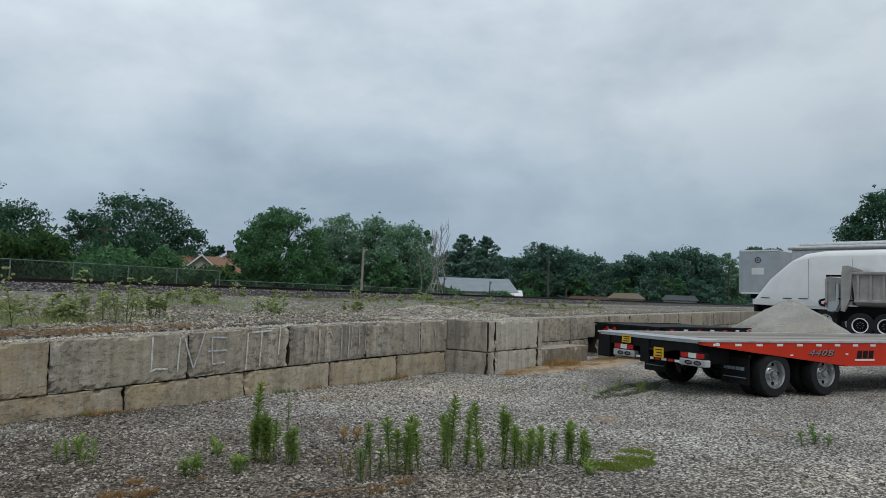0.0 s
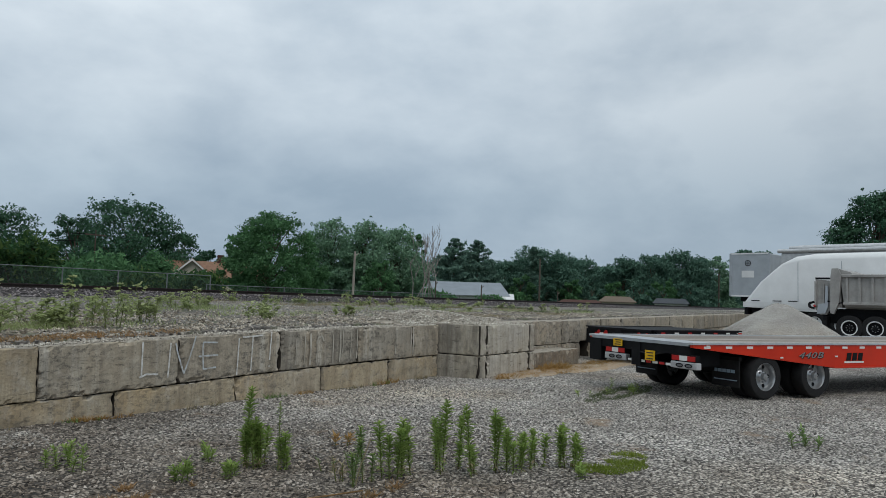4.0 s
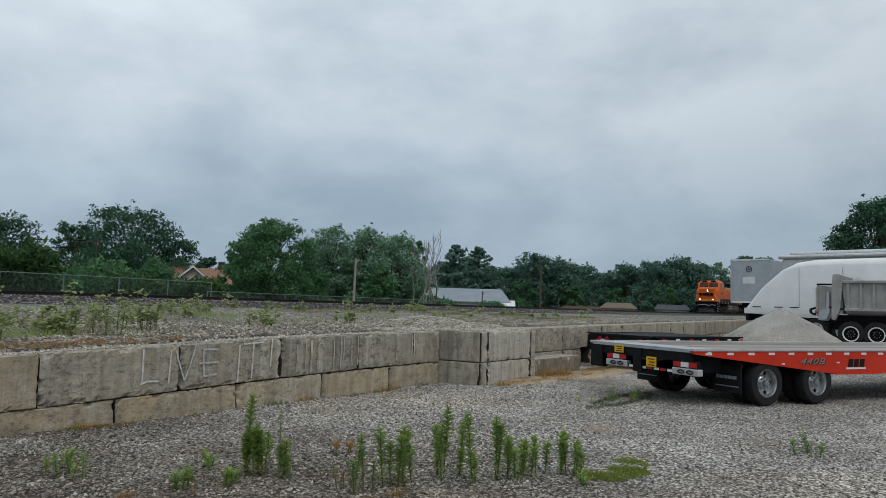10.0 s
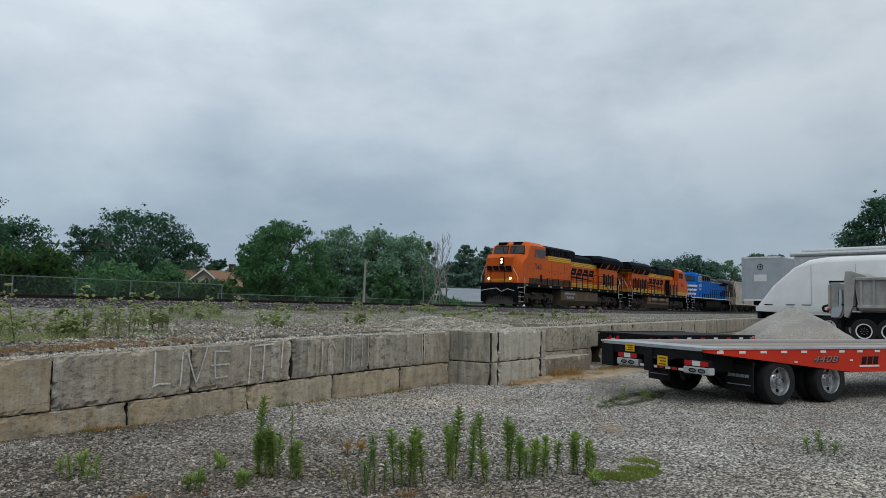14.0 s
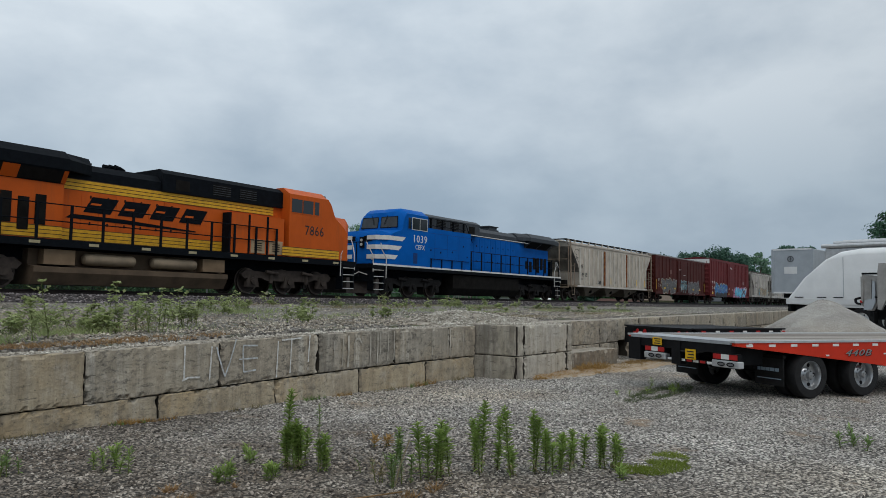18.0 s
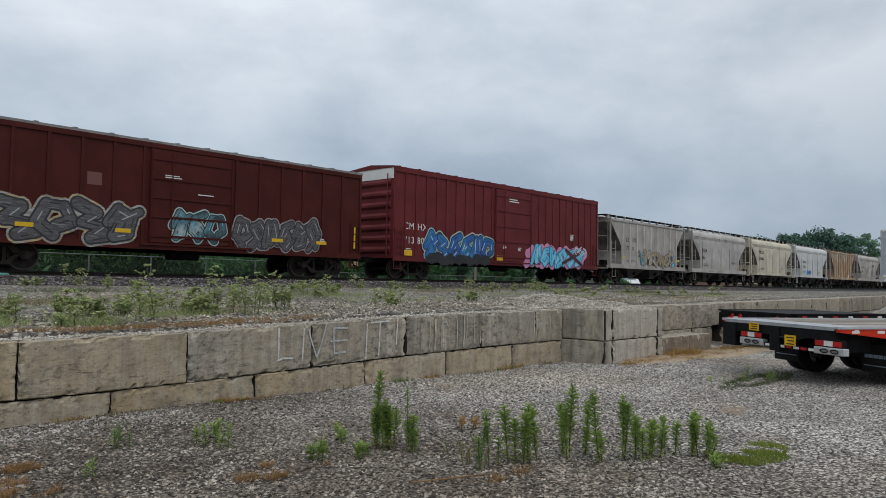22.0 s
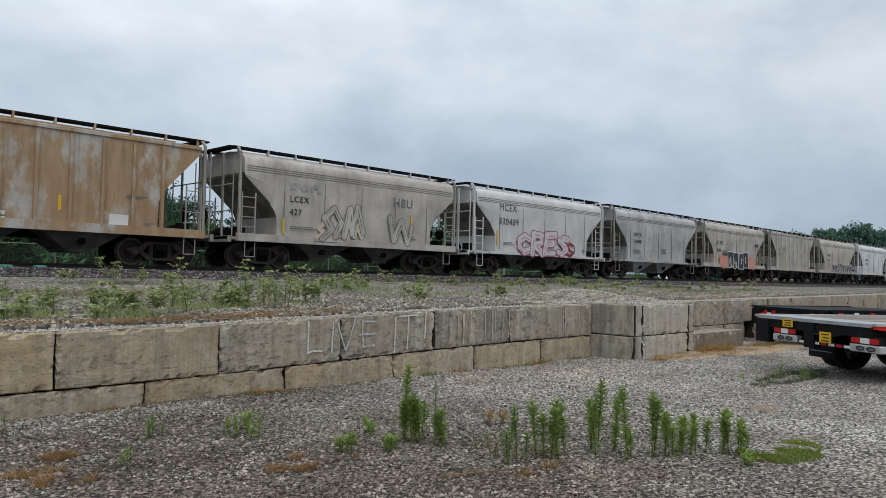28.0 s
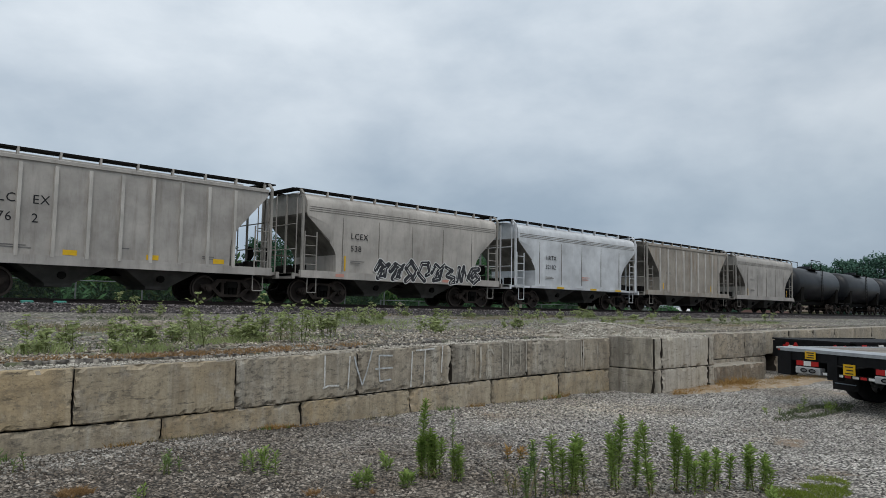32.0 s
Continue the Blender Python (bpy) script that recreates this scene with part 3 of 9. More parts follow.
m = Mat("lit_lamp", 0.3); m.color((1, 0.9, 0.7)); m.b.inputs["Emission Color"].default_value = (1, 0.80, 0.5, 1); m.b.inputs["Emission Strength"].default_value = 6; M_LAMP = m.m
M_REDREF = plain("red_reflector", (0.45, 0.02, 0.02), 0.3, vary=0.1)
M_YELREF = plain("yellow_reflector", (0.75, 0.46, 0.02), 0.4, vary=0.15)

# ---------------------------------------------------------------- train: running gear


def wheel_mesh(r, name):
    """Two wheels with flanges on one axle."""
    bm = bmesh.new()
    for s in (-1, 1):
        prof = [(0.70, r * 0.2), (0.70, r * 0.25), (0.745, r * 0.30), (0.745, r * 0.80), (0.69, r * 0.86), (0.69, r + 0.03), (0.72, r + 0.028), (0.735, r), (0.83, r - 0.006), (0.83, r * 0.86), (0.79, r * 0.82), (0.77, r * 0.3), (0.84, r * 0.25), (0.84, r * 0.2)]
        rings = [[(rr * math.cos(k * math.tau / 16), s * y, r + rr * math.sin(k * math.tau / 16)) for k in range(16)] for y, rr in prof]
        loft(bm, rings)
    tube(bm, (0, -1.1, r), (0, 1.1, r), 0.08, 8)
    for f in bm.faces:
        c = f.calc_center_median()
        d = math.hypot(c.x, c.z - r)
        f.material_index = 1 if r * 0.84 < d < r + 0.05 and abs(f.normal.y) > 0.3 else 0
    return mesh_of(name, bm, [M_WHEEL, M_TREAD], True)


WHEEL_CAR, WHEEL_LOCO = wheel_mesh(0.457, "wheelset"), wheel_mesh(0.53, "wheelset")


def side_frame_mesh():
    bm = bmesh.new()
    prism(bm, [(-1.12, 0.58), (-0.72, 0.62), (-0.50, 0.80), (0.50, 0.80), (0.72, 0.62), (1.12, 0.58), (1.12, 0.47), (0.80, 0.50), (0.55, 0.52), (0.42, 0.68), (-0.42, 0.68), (-0.55, 0.52), (-0.80, 0.50), (-1.12, 0.47)], -0.06, 0.06)
    prism(bm, [(-0.78, 0.50), (-0.62, 0.50), (-0.30, 0.26), (0.30, 0.26), (0.62, 0.50), (0.78, 0.50), (0.44, 0.18), (-0.44, 0.18)], -0.055, 0.055)
    for s in (-1, 1):
        box(bm, s * 0.25, s * 0.36, -0.05, 0.05, 0.25, 0.69)
        prism(bm, [(s * 0.89 + 0.17 * math.cos(k * math.tau / 10), 0.46 + 0.15 * math.sin(k * math.tau / 10)) for k in range(10)], -0.09, 0.05)
    return mesh_of("side_frame", bm, M_TRUCK)


def spring_mesh():
    bm = bmesh.new()
    for k in (-0.15, 0, 0.15):
        for j in range(4):
            tube(bm, (k, 0, 0.28 + j * 0.055), (k, 0, 0.32 + j * 0.055), 0.065, 8)
        tube(bm, (k, 0, 0.27), (k, 0, 0.50), 0.045, 6)
    box(bm, -0.24, 0.24, -0.12, 0.12, 0.50, 0.66)
    return mesh_of("spring", bm, M_UNDER)


def bolster_mesh():
    bm = bmesh.new()
    box(bm, -0.2, 0.2, -1.15, 1.15, 0.50, 0.72)
    box(bm, -0.9, 0.9, -0.12, 0.12, 0.45, 0.60)
    tube(bm, (0, 0, 0.7), (0, 0, 0.95), 0.2, 10)
    for s in (-1, 1):
        box(bm, s * 0.36, s * 0.44, -0.8, 0.8, 0.3, 0.42)
    return mesh_of("truck", bm, M_UNDER)


def cap_mesh():
    bm = bmesh.new()
    tube(bm, (0, -0.11, 0), (0, 0.11, 0), 0.11, 12, 0.11)
    tube(bm, (0, -0.13, 0), (0, 0.13, 0), 0.06, 8)
    return mesh_of("bearing_cap", bm, M_TRUCK)


SIDE_FRAME, SPRINGS, BOLSTER, CAP = side_frame_mesh(), spring_mesh(), bolster_mesh(), cap_mesh()


def freight_truck(car, x):
    t = part("truck", BOLSTER, None, car, at=pose(x, 0, 0))
    for s in (-1, 1):
        part("side_frame", SIDE_FRAME, None, t, at=pose(0, s * 1.0, 0, 0, 0, 0 if s < 0 else 180))
        part("spring", SPRINGS, None, t, at=pose(0, s * 1.0, 0))
        part("wheelset", WHEEL_CAR, None, t, at=pose(s * 0.89, 0, 0))
        for e_ in (-1, 1):
            part("bearing_cap", CAP, None, t, at=pose(s * 0.89, e_ * 1.07, 0.457))


def loco_frame_mesh():
    bm = bmesh.new()
    prism(bm, [(-2.55, 0.80), (-2.3, 0.98), (-1.3, 0.90), (-0.9, 1.02), (0.9, 1.02), (1.3, 0.90), (2.3, 0.98), (2.55, 0.80), (2.4, 0.62), (1.5, 0.66), (1.2, 0.55), (-1.2, 0.55), (-1.5, 0.66), (-2.4, 0.62)], -0.08, 0.08)
    for x in (-1.98, 0, 1.98):
        prism(bm, [(x - 0.34, 0.28), (x - 0.22, 0.78), (x + 0.22, 0.78), (x + 0.34, 0.28)], -0.11, 0.06)
        tube(bm, (x, -0.2, 0.53), (x, 0.05, 0.53), 0.14, 12)
    for x in (-1.0, 1.0):
        tube(bm, (x - 0.35, -0.16, 0.93), (x + 0.3, -0.16, 0.86), 0.07, 8)
        tube(bm, (x, -0.06, 0.45), (x, -0.06, 0.9), 0.1, 8)
    return mesh_of("side_frame", bm, M_TRUCK)


LOCO_FRAME = loco_frame_mesh()
LOCO_FRAME_BLACK = loco_frame_mesh()
LOCO_FRAME_BLACK.materials[0] = plain("grimy_black_frame", (0.016, 0.015, 0.015), 0.8, vary=0.4, gloss=0.15)


def loco_truck(car, x, black=False):
    bm = bmesh.new()
    box(bm, -2.4, 2.4, -0.7, 0.7, 0.6, 0.95)
    t = part("truck", bm, M_UNDER, car, at=pose(x, 0, 0))
    for s in (-1, 1):
        part("side_frame", LOCO_FRAME_BLACK if black else LOCO_FRAME, None, t, at=pose(0, s * 1.08, 0, 0, 0, 0 if s < 0 else 180))
    for dx_ in (-1.98, 0, 1.98):
        part("wheelset", WHEEL_LOCO, None, t, at=pose(dx_, 0, 0))


def coupler(car, x, way):
    bm = bmesh.new()
    box(bm, x, x + way * 0.55, -0.09, 0.09, 0.78, 0.96)
    box(bm, x - way * 0.06, x + way * 0.22, -0.16, 0.16, 0.74, 1.0)
    part("coupler", bm, M_UNDER, car)
    bm = bmesh.new()
    rail_of(bm, [(x + way * 0.5, -0.35, 0.85), (x + way * 0.3, -0.38, 0.55), (x + way * 0.02, -0.3, 0.45)], 0.025)
    part("air_hose", bm, M_UNDER, car)


# ---------------------------------------------------------------- train: spray paint and lettering


def capsule(bm, a, b, r, y, sides=6):
    a, b = Vector((a[0], 0, a[1])), Vector((b[0], 0, b[1]))
    d = b - a
    ang = math.atan2(d.z, d.x)
    pts = []
    for k in range(sides + 1):
        t = ang - math.pi / 2 + math.pi * k / sides
        pts.append((b.x + r * math.cos(t), y, b.z + r * math.sin(t)))
    for k in range(sides + 1):
        t = ang + math.pi / 2 + math.pi * k / sides
        pts.append((a.x + r * math.cos(t), y, a.z + r * math.sin(t)))
    bm.faces.new([bm.verts.new(p) for p in pts])


SHAPES = (((.9, .95), (.3, .8), (.05, .35), (.5, .05), (.9, .35), (.55, .6), (.35, .4)),
          ((0, .1), (.3, .9), (.45, .2), (.7, 1), (1, .25)),
          ((.1, .95), (.6, .75), (.2, .45), (.85, .3), (.5, .0), (1, .1)),
          ((0, .5), (.35, .95), (.75, .7), (.6, .2), (.2, .1), (.45, .55), (1, .9)),
          ((.05, 0), (.5, .3), (.1, .7), (.55, 1), (.95, .6), (.7, .1)),
          ((0, .9), (.25, .1), (.55, .75), (.8, .0), (1, .65)),
          ((.5, .05), (.05, .4), (.3, .95), (.8, .9), (1, .45), (.65, .3)))


LETTERS = {
    "C": [(0.9, 0.82), (0.5, 1.0), (0.12, 0.7), (0.1, 0.3), (0.5, 0.03), (0.95, 0.22)],
    "R": [(0.1, 0.0), (0.12, 1.0), (0.75, 0.95), (0.8, 0.6), (0.2, 0.5), (0.9, 0.0)],
    "E": [(0.9, 1.0), (0.15, 0.98), (0.12, 0.52), (0.75, 0.52), (0.12, 0.5), (0.1, 0.03), (0.9, 0.05)],
    "S": [(0.9, 0.85), (0.5, 1.0), (0.15, 0.8), (0.5, 0.53), (0.85, 0.3), (0.5, 0.02), (0.1, 0.15)],
    "U": [(0.1, 1.0), (0.12, 0.25), (0.45, 0.02), (0.85, 0.25), (0.85, 1.0)],
    "X": [(0.0, 0.1), (0.5, 0.5), (1.0, 0.95), (0.5, 0.5), (0.1, 0.95), (1.1, 0.0)]}


def spray(car, x0, x1, z0, z1, n, fill, line, halo=None, y=-1.56, seed=0, fat=0.13, lean=0.0, name="spray_paint", shine=None, shapes=None):
    """Sprayed shapes: a halo, dark outlines and a filled body, in thin layers."""
    rnd = random.Random(seed)
    w = (x1 - x0) / n
    meshes = {"halo": bmesh.new(), "line": bmesh.new(), "fill": bmesh.new(), "shine": bmesh.new()}
    for i in range(n):
        sh = LETTERS[shapes[i]] if shapes else SHAPES[rnd.randrange(len(SHAPES))]
        j, kx = rnd.uniform(-0.05, 0.12), rnd.uniform(1.0, 1.25)
        pts = []
        for u, v in sh:
            zz = z0 + (0.06 + v * rnd.uniform(0.80, 0.95)) * (z1 - z0) * (1 + j)
            pts.append((x0 + (i + 0.02 + 0.86 * u * kx + rnd.uniform(-0.05, 0.05)) * w + lean * (zz - z0), zz))
        strokes = list(zip(pts, pts[1:]))
        base = y - 0.004 - i * 0.0022
        for q, (a, b) in enumerate(strokes):
            r = fat * (1 + 0.22 * math.sin(q * 1.7 + i))
            if halo:
                capsule(meshes["halo"], a, b, r + max(0.03, fat * 0.8), y - 0.0002 * q - 0.00005 * i)
            capsule(meshes["line"], a, b, r + max(0.012, fat * 0.36), base - 0.00002 * q)
            capsule(meshes["fill"], a, b, r, base - 0.0008 - 0.00002 * q)
        # thin inner lines and arrow tips
        for q, (a, b) in enumerate(strokes):
            d = Vector((b[0] - a[0], b[1] - a[1]))
            s_ = Vector((-d.y, d.x)).normalized() * fat * rnd.uniform(-0.6, 0.6)
            f0, f1 = rnd.uniform(0.0, 0.3), rnd.uniform(0.5, 0.9)
            key = "shine" if shine and q % 2 else "line"
            capsule(meshes[key], (a[0] + d.x * f0 + s_.x, a[1] + d.y * f0 + s_.y), (a[0] + d.x * f1 + s_.x, a[1] + d.y * f1 + s_.y), max(0.008, fat * 0.13), base - 0.0014 - 0.00002 * q, 3)
        if fat > 0.06 and rnd.random() < 0.6:
            a = pts[rnd.randrange(len(pts))]
            capsule(meshes["line"], a, (a[0] + rnd.uniform(-0.2, 0.2), a[1] - rnd.uniform(0.1, 0.35)), fat * 0.10, base - 0.0016, 3)
    for key, mat in (("halo", halo), ("line", line), ("fill", fill), ("shine", shine)):
        bm = meshes[key]
        if not mat:
            bm.free()
            continue
        bmesh.ops.recalc_face_normals(bm, faces=bm.faces[:])
        tagged(part(name, bm, mat, car), kind="stuff")


def slab_spray(car, x0, x1, z0, z1, n, fill, edge, y=-1.56, seed=0, spot=None, name="spray_paint"):
    """Heavy square-cut sprayed shapes: stems and bars with a pale rim, shoulder to shoulder."""
    rnd = random.Random(seed)
    w, h = (x1 - x0) / n, z1 - z0
    rim, body, dots = bmesh.new(), bmesh.new(), bmesh.new()

    def bar(bm, u0, u1, v0, v1, lean, yy, grow=0.0):
        pts = [(u0 - grow, v0 - grow), (u1 + grow, v0 - grow), (u1 + grow, v1 + grow), (u0 - grow, v1 + grow)]
        bm.faces.new([bm.verts.new((u + lean * (v - z0), yy, v)) for u, v in pts])

    for i in range(n):
        a, t = x0 + i * w, z0 + h * rnd.uniform(-0.08, 0.08)
        lean = rnd.uniform(-0.22, 0.22)
        th = h * rnd.uniform(0.26, 0.34)
        bars = [(a, a + w * 0.40, t, t + h)]
        kinds = rnd.sample(("top", "mid", "low", "right"), rnd.choice((2, 3)))
        if "top" in kinds:
            bars.append((a, a + w * 0.98, t + h - th, t + h))
        if "mid" in kinds:
            bars.append((a, a + w * 0.80, t + h * 0.42, t + h * 0.42 + th * 0.7))
        if "low" in kinds:
            bars.append((a, a + w * 0.98, t, t + th))
        if "right" in kinds:
            bars.append((a + w * 0.58, a + w * 0.96, t + h * 0.1, t + h))
        for q, (u0, u1, v0, v1) in enumerate(bars):
            bar(rim, u0, u1, v0, v1, lean, y - 0.0010 * i - 0.0001 * q, 0.055)
            bar(body, u0, u1, v0, v1, lean, y - 0.0010 * i - 0.0005 - 0.0001 * q)
        if spot and rnd.random() < 0.75:
            bar(dots, a + w * 0.12, a + w * 0.30, t + h * 0.25, t + h * 0.55, lean, y - 0.0010 * n - 0.003)
    for bm, mat in ((rim, edge), (body, fill), (dots, spot)):
        if not mat:
            bm.free()
            continue
        bmesh.ops.recalc_face_normals(bm, faces=bm.faces[:])
        tagged(part(name, bm, mat, car), kind="stuff")


def brushed_spray(name, *cols):
    """Fast sideways passes of paint that leave the car's colour between them."""
    m = Mat(name, 0.6)
    stops = [(0.32 + 0.36 * i / (len(cols) - 1), c) for i, c in enumerate(cols)]
    m.color(m.ramp(m.noise(2.4, 6, 0.7, (0.5, 0.5, 4.0)), *stops))
    return m.m


def spray_mat(name, *cols):
    m = Mat(name, 0.6)
    stops = [(0.25 + 0.5 * i / max(1, len(cols) - 1), c) for i, c in enumerate(cols)]
    m.color(m.ramp(m.noise(1.1, 4, 0.6), *stops) if len(cols) > 1 else cols[0])
    return m.m


SP_BLUE = spray_mat("blue_spray", (0.01, 0.08, 0.42), (0.02, 0.24, 0.60), (0.05, 0.45, 0.55))
SP_CYAN = spray_mat("cyan_spray", (0.05, 0.42, 0.68), (0.10, 0.55, 0.78), (0.30, 0.65, 0.85))
SP_PINK = spray_mat("pink_spray", (0.55, 0.22, 0.40), (0.66, 0.34, 0.50))
SP_BLACK = spray_mat("black_spray", (0.015, 0.015, 0.02), (0.03, 0.03, 0.035))
SP_GREY = spray_mat("silver_spray", (0.26, 0.27, 0.28), (0.42, 0.43, 0.44))
SP_TEALW = spray_mat("teal_white_spray", (0.55, 0.58, 0.56), (0.10, 0.22, 0.26), (0.02, 0.03, 0.04), (0.50, 0.53, 0.52))
SP_CREAM = spray_mat("cream_spray", (0.60, 0.52, 0.36), (0.25, 0.48, 0.50), (0.62, 0.60, 0.52))
SP_WHITE = spray_mat("white_spray", (0.62, 0.62, 0.60), (0.72, 0.72, 0.70))
SP_SALMON = spray_mat("salmon_spray", (0.58, 0.20, 0.16), (0.62, 0.34, 0.26))
SP_TAN = spray_mat("tan_spray", (0.48, 0.34, 0.24), (0.56, 0.45, 0.36), (0.40, 0.50, 0.52))
SP_RED = spray_mat("red_spray", (0.40, 0.03, 0.04), (0.16, 0.02, 0.06))
SP_NAVY = spray_mat("navy_spray", (0.012, 0.03, 0.09), (0.03, 0.09, 0.20), (0.02, 0.02, 0.03))
SP_NAVYD = spray_mat("deep_navy_spray", (0.008, 0.014, 0.026), (0.016, 0.030, 0.052))
SP_TANY = spray_mat("ochre_spray", (0.45, 0.26, 0.05), (0.55, 0.36, 0.10))
SP_GRAPH = brushed_spray("graphite_spray", (0.03, 0.028, 0.03), (0.12, 0.12, 0.125), (0.05, 0.045, 0.05), (0.22, 0.22, 0.22))
SP_DEEPB = spray_mat("deep_blue_spray", (0.008, 0.06, 0.26), (0.015, 0.14, 0.42), (0.03, 0.28, 0.46))


def marks(car, x, z, lines, size, y=-1.557, mat=None, squeeze=1.0, name="lettering"):
    for i, words in enumerate(lines):
        writing(name, words, size, mat or M_INK, car, pose(x, y, z - i * size * 1.45, 90, 0, 0), squeeze)


M_FADEDINK = spray_mat("faded_ink", (0.10, 0.10, 0.10), (0.22, 0.21, 0.20))


def small_print(car, x, z, w, rows=2, mat=None, y=-1.557, h=0.035):
    """Lines of writing too small to read: plain bars."""
    for i in range(rows):
        bm = bmesh.new()
        box(bm, x, x + w * (0.7 + 0.3 * ((i * 7 + int(x * 10)) % 3) / 2), y - 0.003, y, z - i * h * 1.9, z - i * h * 1.9 + h)
        part("small_print", bm, mat or M_FADEDINK, car)


def reflectors(car, xs, z, w=0.1, h=0.5, mat=None, y=-1.557):
    for x in xs:
        bm = bmesh.new()
        box(bm, x, x + w, y - 0.004, y, z, z + h)
        part("reflector", bm, mat or M_YELREF, car)


# ---------------------------------------------------------------- train: covered hoppers


def ladder(car, x0, x1, y, z0, z1, n, mat, r=0.022, side=True):
    bm = bmesh.new()
    for x in (x0, x1):
        tube(bm, (x, y, z0), (x, y, z1), r * 1.3, 5)
    for k in range(n):
        z = z0 + (k + 0.5) * (z1 - z0) / n
        tube(bm, (x0, y, z), (x1, y, z), r * 0.8, 5)
    return part("ladder", bm, mat, car)


def end_gear(car, x, way, mat, top, wide=1.45):
    """Platform, corner posts, ladders and rails at one end of a hopper."""
    def X(v):
        return x + way * v
    bm = bmesh.new()
    box(bm, X(0.28), X(2.1), -1.42, 1.42, 1.02, 1.12)
    box(bm, X(0.28), X(0.40), -1.5, 1.5, 0.92, 1.14)
    part("end_platform", bm, mat, car)
    for s in (-1, 1):
        bm = bmesh.new()
        box(bm, X(0.64), X(0.73), s * 1.44, s * 1.52, 1.1, top - 0.12)
        prism(bm, [(s * 1.44, top - 0.14), (s * 1.52, top - 0.14), (s * 1.30, top + 0.08), (s * 1.22, top + 0.06)], X(0.64), X(0.73), "yz")
        part("corner_post", bm, mat, car)
        bm = bmesh.new()
        box(bm, X(0.42), X(0.48), s * 0.64, s * 0.72, 1.1, top - 0.15)
        part("end_post", bm, mat, car)
        ladder(car, X(0.78), X(1.32), s * 1.50, 0.95, 2.75, 5, mat)
        bm = bmesh.new()
        rail_of(bm, [(X(0.95), s * 1.48, 1.0), (X(0.95), s * 1.48, 0.42), (X(1.35), s * 1.48, 0.42), (X(1.35), s * 1.48, 1.0)], 0.02)
        part("step", bm, mat, car)
    for p, q in (((-1.4, 2.05), (1.4, 2.05)), ((-1.4, 3.0), (1.4, 3.0)), ((-1.44, 1.1), (-1.44, top - 0.3)), ((1.44, 1.1), (1.44, top - 0.3))):
        bm = bmesh.new()
        tube(bm, (X(0.44), *p), (X(0.44), *q), 0.024, 5)
        part("end_rail", bm, mat, car)
    bm = bmesh.new()
    tube(bm, (X(0.36), 0.55, 1.9), (X(0.40), 0.55, 1.9), 0.28, 14)
    tube(bm, (X(0.9), -0.3, 1.32), (X(0.9), 0.5, 1.32), 0.18, 10)
    box(bm, X(0.9), X(1.25), -0.95, -0.55, 1.12, 1.5)
    part("brake_gear", bm, M_UNDER, car)
    coupler(car, X(0.0), way)


def hopper_shell(L, style, e0, top):
    """The body: sides that are cut back over the trucks, round or ribbed, with its roof."""
    if style == "round":
        sec = [(1.52, 2.4), (1.545, 3.0), (1.545, 3.66), (1.52, 3.84), (1.42, 3.99), (1.12, 4.11), (0.5, 4.20)]
    else:
        sec = [(1.47, 2.4), (1.47, 3.0), (1.47, 3.9), (1.52, 3.92), (1.52, 4.02), (1.0, 4.13), (0.5, 4.20)]
    k_ = top / 4.2
    bottom = 1.12
    z0, z1, run = (3.36, 2.16, 1.40) if style == "round" else (3.86, 2.36, 1.42)
    half_cut = [(0.0, z0 + 0.10), (0.02, z0), (run * 0.78, z0 + (z1 - z0) * 0.80), (run * 0.93, z1 - 0.02), (run, z1 - 0.24), (run + 0.03, bottom)]
    cuts = [(e0 + u, z) for u, z in half_cut] + [(L - e0 - u, z) for u, z in reversed(half_cut)]
    rings = []
    for x, zb in cuts:
        half = [(1.50 if style == "round" else 1.47, zb)] + [(y, max(z * k_, zb + 0.01 * i)) for i, (y, z) in enumerate(sec)]
        rings.append([(x, -y, z) for y, z in half] + [(x, y, z) for y, z in reversed(half)])
    bm = bmesh.new()
    loft(bm, rings)
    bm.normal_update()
    # end slopes that face down take the tone with grime and painted shade
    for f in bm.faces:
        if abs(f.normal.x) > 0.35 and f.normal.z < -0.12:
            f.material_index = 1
    return bm


P_GEARB = car_paint("brown_rusted_end_gear", (0.25, 0.195, 0.145), (0.11, 0.07, 0.045), 0.3, 0.6)
P_GEAR = car_paint("dusty_grey_end_gear", (0.29, 0.275, 0.25), (0.12, 0.105, 0.09), 0.1, 0.5)
M_SEAMG = plain("dirty_weld_seam", (0.25, 0.235, 0.21), 0.85, vary=0.45, scale=3)
# end slope sheets: brake dust plus their shade, painted in as one tone
M_ENDGRIMESHADE = plain("grime_and_painted_shade", (0.19, 0.172, 0.15), 0.9, vary=0.6, scale=1.2)
M_OUTLET = plain("grimy_grey_outlet", (0.11, 0.105, 0.095), 0.85, vary=0.5, scale=2)


